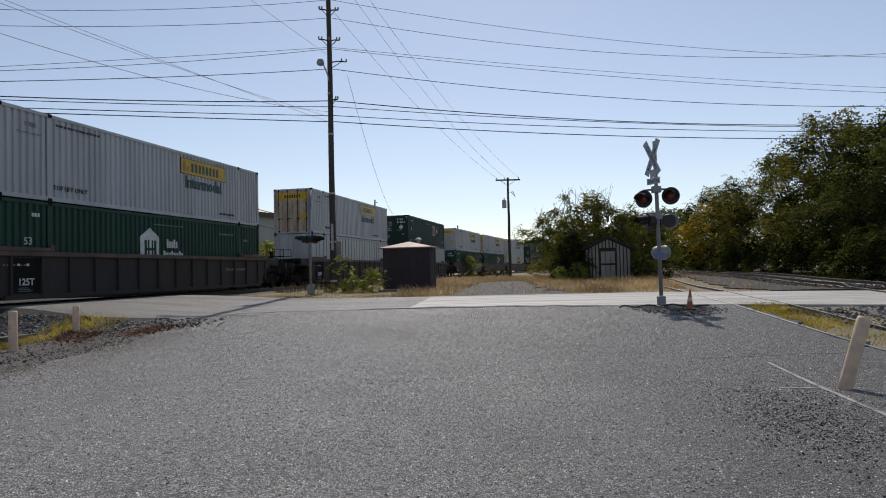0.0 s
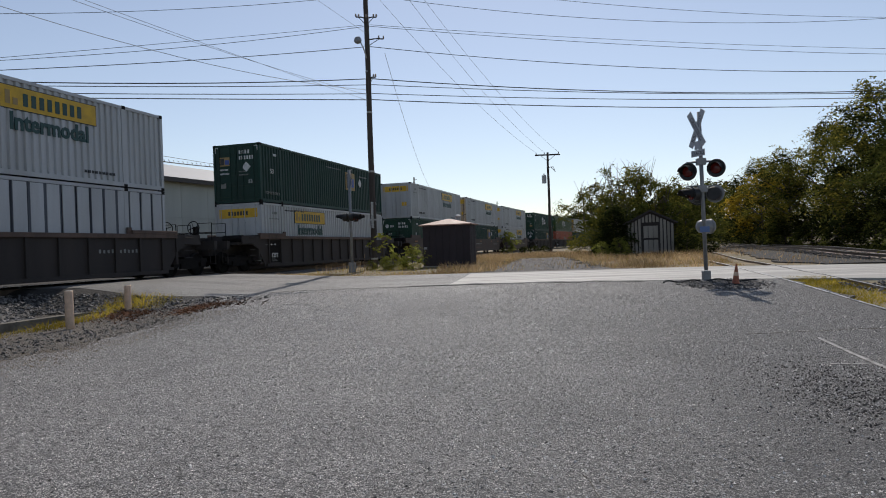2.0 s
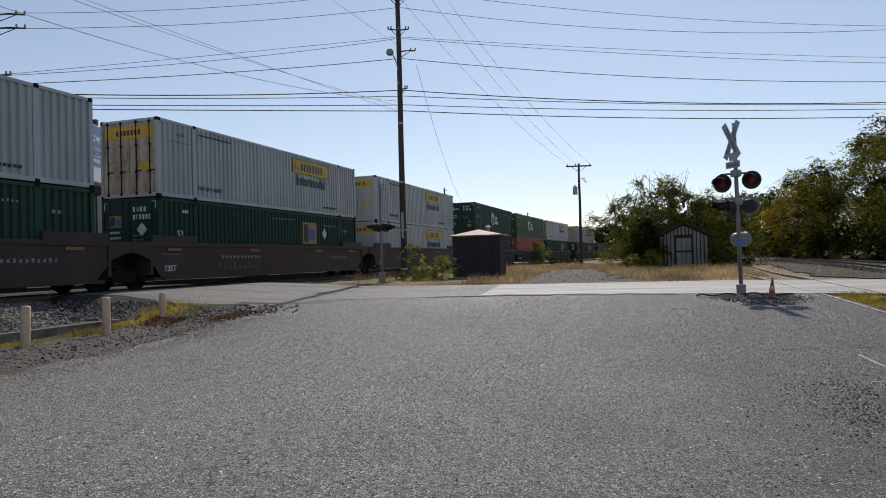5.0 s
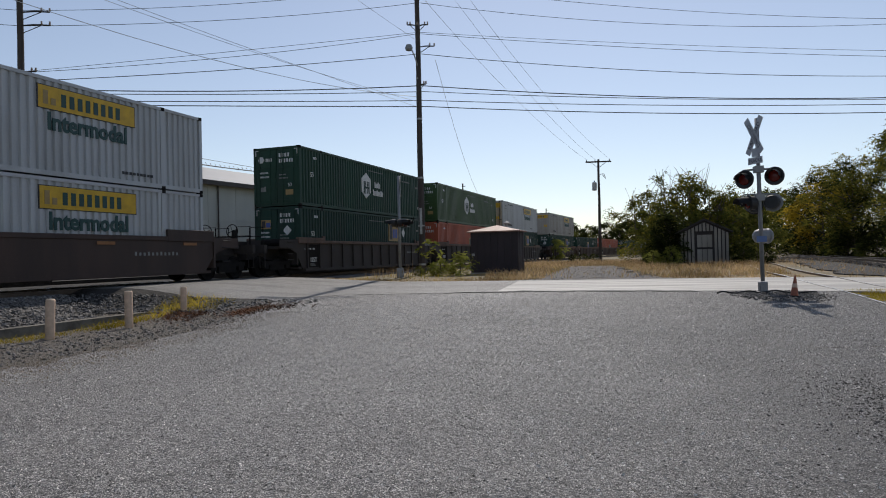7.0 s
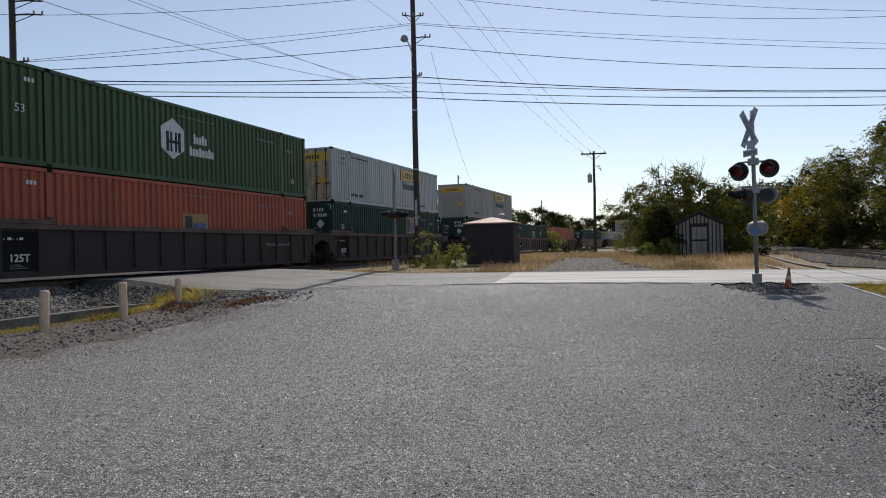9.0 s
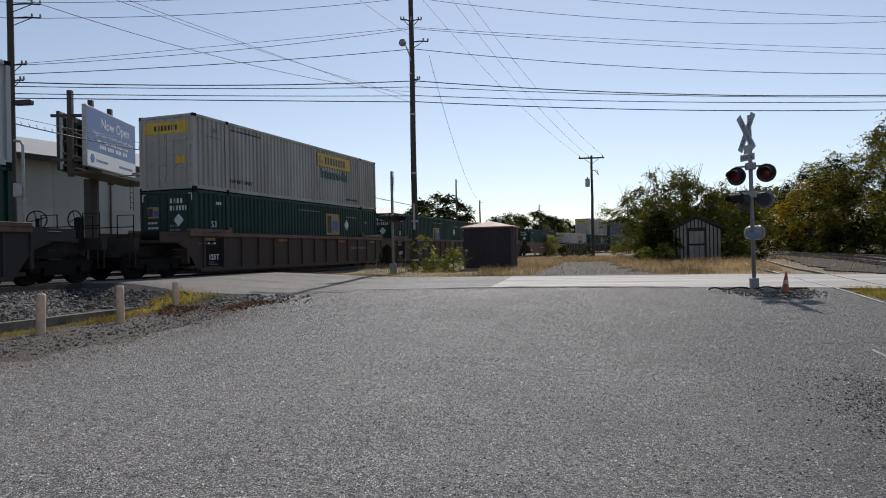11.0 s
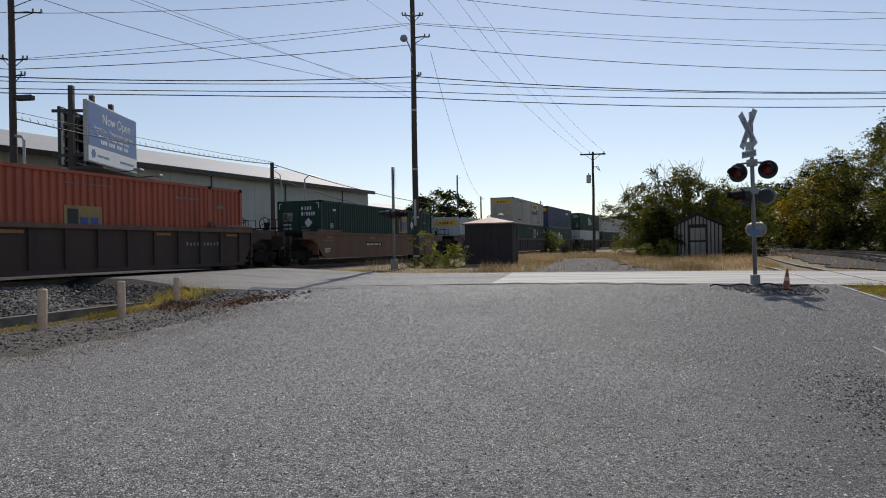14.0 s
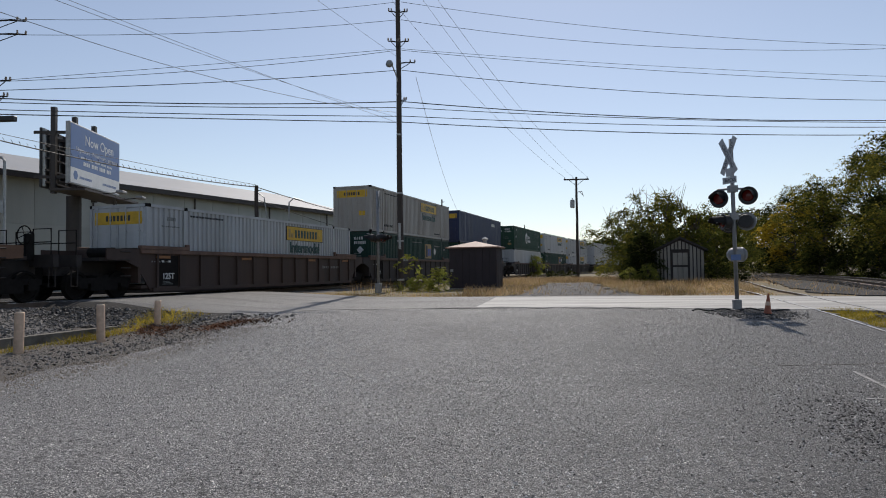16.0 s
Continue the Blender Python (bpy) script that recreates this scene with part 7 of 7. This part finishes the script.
blades("leaf_litter", "brown dead leaves and litter at the yard's edge", 5000, lambda: (-8.1 + 0.8 * rng.normal(), 17.0 + 0.5 * rng.normal()), 0.09, 0.2, 0.022, "litter", 1.2)
blades("verge_grass", "tuft of yellow-green weeds at the crossing edge", 1800, rect(-10.6, -8.6, 17.5, 18.9), 0.08, 0.32, 0.009, "grass", 0.6)
blades("wood_grass", "green grass at the foot of the wood", 14000, rect(17, 30, 25, 75, lambda x, y: 0.4 < x - (17.9 + (y - 27) * 0.205) < 3.4), 0.10, 0.36, 0.018, "woodgrass")
blades("branch_grass", "dry grass between the siding tracks", 2600, rect(10.2, 22, 25.5, 60, lambda x, y: 11.2 + (y - 25) * 0.19 < x < 15.3 + (y - 25) * 0.19), 0.06, 0.3, 0.015, "straw", 0.5)


def stones(name, label, n, where, s0, s1, mat, height):
    vs, fs = [], []
    tries = 0
    while len(fs) < n * 8 and tries < n * 6:
        tries += 1
        p = where()
        if p is None:
            continue
        x, y = p
        s = s0 + (s1 - s0) * rng.random() ** 2
        z = height(x, y) + s * 0.2
        q = len(vs)
        a = rng.random() * 6.28
        for k in range(4):
            r = s * (0.6 + 0.6 * rng.random())
            vs.append((x + r * math.cos(a + k * 1.571), y + r * math.sin(a + k * 1.571), z + s * 0.3 * rng.normal()))
        vs += [(x + 0.3 * s * rng.normal(), y + 0.3 * s * rng.normal(), z + s * (0.45 + 0.4 * rng.random())), (x, y, z - s * 0.6)]
        for k in range(4):
            fs += [(q + k, q + (k + 1) % 4, q + 4), (q + (k + 1) % 4, q + k, q + 5)]
    return tagged(from_arrays(name, vs, fs, mat), label, "stones", "", "stuff")


def bed_z(x, y):
    o = OFF - off_of(x, y)
    return 0.66 if o < 1.75 else 0.66 - 0.62 * min(1, (o - 1.75) / 1.95)


def bed(x, y):
    o = OFF - off_of(x, y)
    a = x * TD.x + y * TD.y
    return 0.9 < o < 3.9 and a < 14.6


stones("ballast_stones", "loose crushed ballast stones", 9000, rect(-17, -11, 6, 19, bed), 0.03, 0.07, "stone", bed_z)
stones("rubble", "dark rubble and debris at the yard's edge", 2400, rect(-10.4, -6.2, 9.5, 18.6, lambda x, y: abs(x + 9.0 - (y - 12) * 0.25) < 1.1 + 0.5 * rng.normal()), 0.012, 0.055, "grit", lambda x, y: ground_z(x, y) + 0.0)
stones("edge_debris", "litter and broken stone where the yard meets the crossing", 500, rect(-9.6, -6.0, 17.2, 18.9), 0.02, 0.08, "grit", lambda x, y: ground_z(x, y) + 0.0)
stones("signal_gravel", "dark gravel heaped round the signal base", 1700, rect(SX - 1.4, SX + 1.6, SY - 3.0, SY + 0.35, lambda x, y: ((x - SX - 0.1) / 1.3) ** 2 + ((y - SY + 0.9) / 1.7) ** 2 < rng.random()), 0.010, 0.045, "grit", lambda x, y: ground_z(x, y) + 0.03)
stones("bank_stones", "dark stones spilled on the bank by the crossing", 2200, rect(-14.2, -8.6, 17.3, 19.0, lambda x, y: y < 19.0 - 0.15 * (x + 11) and y < 18.9), 0.02, 0.075, "grit", lambda x, y: ground_z(x, y) + 0.02)


def grit_place():
    """Loose grit gathers in two drifts at the yard's side."""
    k = rng.random()
    if k < 0.5:
        return 3.5 + 0.42 * rng.normal(), 6.2 + 0.7 * rng.normal()
    if k < 0.85:
        return 3.9 + 0.45 * rng.normal(), 7.6 + 0.7 * rng.normal()
    return 2.0 + 5 * rng.random(), 3 + 10 * rng.random()


def dust_place():
    y = 4.5 + 11.5 * rng.random()
    return -7.95 + 0.15 * (y - 6) + 0.5 * rng.normal(), y


for hx, hy, hw, hd, hn in ((-0.48, 9.5, 0.30, 0.10, 420), (2.85, 10.0, 0.34, 0.22, 300), (1.5, 6.9, 0.10, 0.05, 60), (-0.7, 6.1, 0.26, 0.06, 120)):
    stones("hollow_grit", "dark grit gathered in a worn hollow of the asphalt", hn, lambda: (hx + hw * rng.normal(), hy + hd * rng.normal()), 0.004, 0.013, "darkgrit", lambda x, y: ground_z(x, y) + 0.02)
stones("dust_drift", "tan dust and fine grit along the yard's edge", 9000, dust_place, 0.004, 0.014, "tangrit", lambda x, y: ground_z(x, y) + 0.026)
stones("yard_grit", "loose grit drifted on the asphalt yard", 3600, grit_place, 0.004, 0.019, "darkgrit", lambda x, y: ground_z(x, y) + 0.024)
stones("yard_grit", "scattered pebbles on the asphalt yard", 2600, rect(-7.5, 7, 3, 19.5), 0.005, 0.018, "grit", lambda x, y: ground_z(x, y) + 0.022)
stones("yard_chippings", "pale and dark loose chippings worn out of the asphalt", 60000, lambda: (-7.6 + 14.4 * rng.random(), 3.4 + 13.0 * rng.random() ** 1.25), 0.004, 0.015, "chipping", lambda x, y: ground_z(x, y) + 0.023)
stones("siding_stones", "stones and rubble beside the siding", 2600, rect(8.8, 14, 8, 17.5), 0.02, 0.09, "stone", lambda x, y: ground_z(x, y) + 0.0)
stones("branch_stones", "dark ballast stones along the siding", 5500, rect(15, 27, 25, 62, lambda x, y: abs(x - (16.1 + (y - 25) * 0.2)) < 1.9), 0.03, 0.08, "darkgrit", lambda x, y: ground_z(x, y) + 0.03)
stones("drive_gravel", "loose grey gravel on the drive", 4000, rect(-0.3, 5.3, 26.7, 40), 0.012, 0.04, "grit", lambda x, y: ground_z(x, y) + 0.0)


motions()
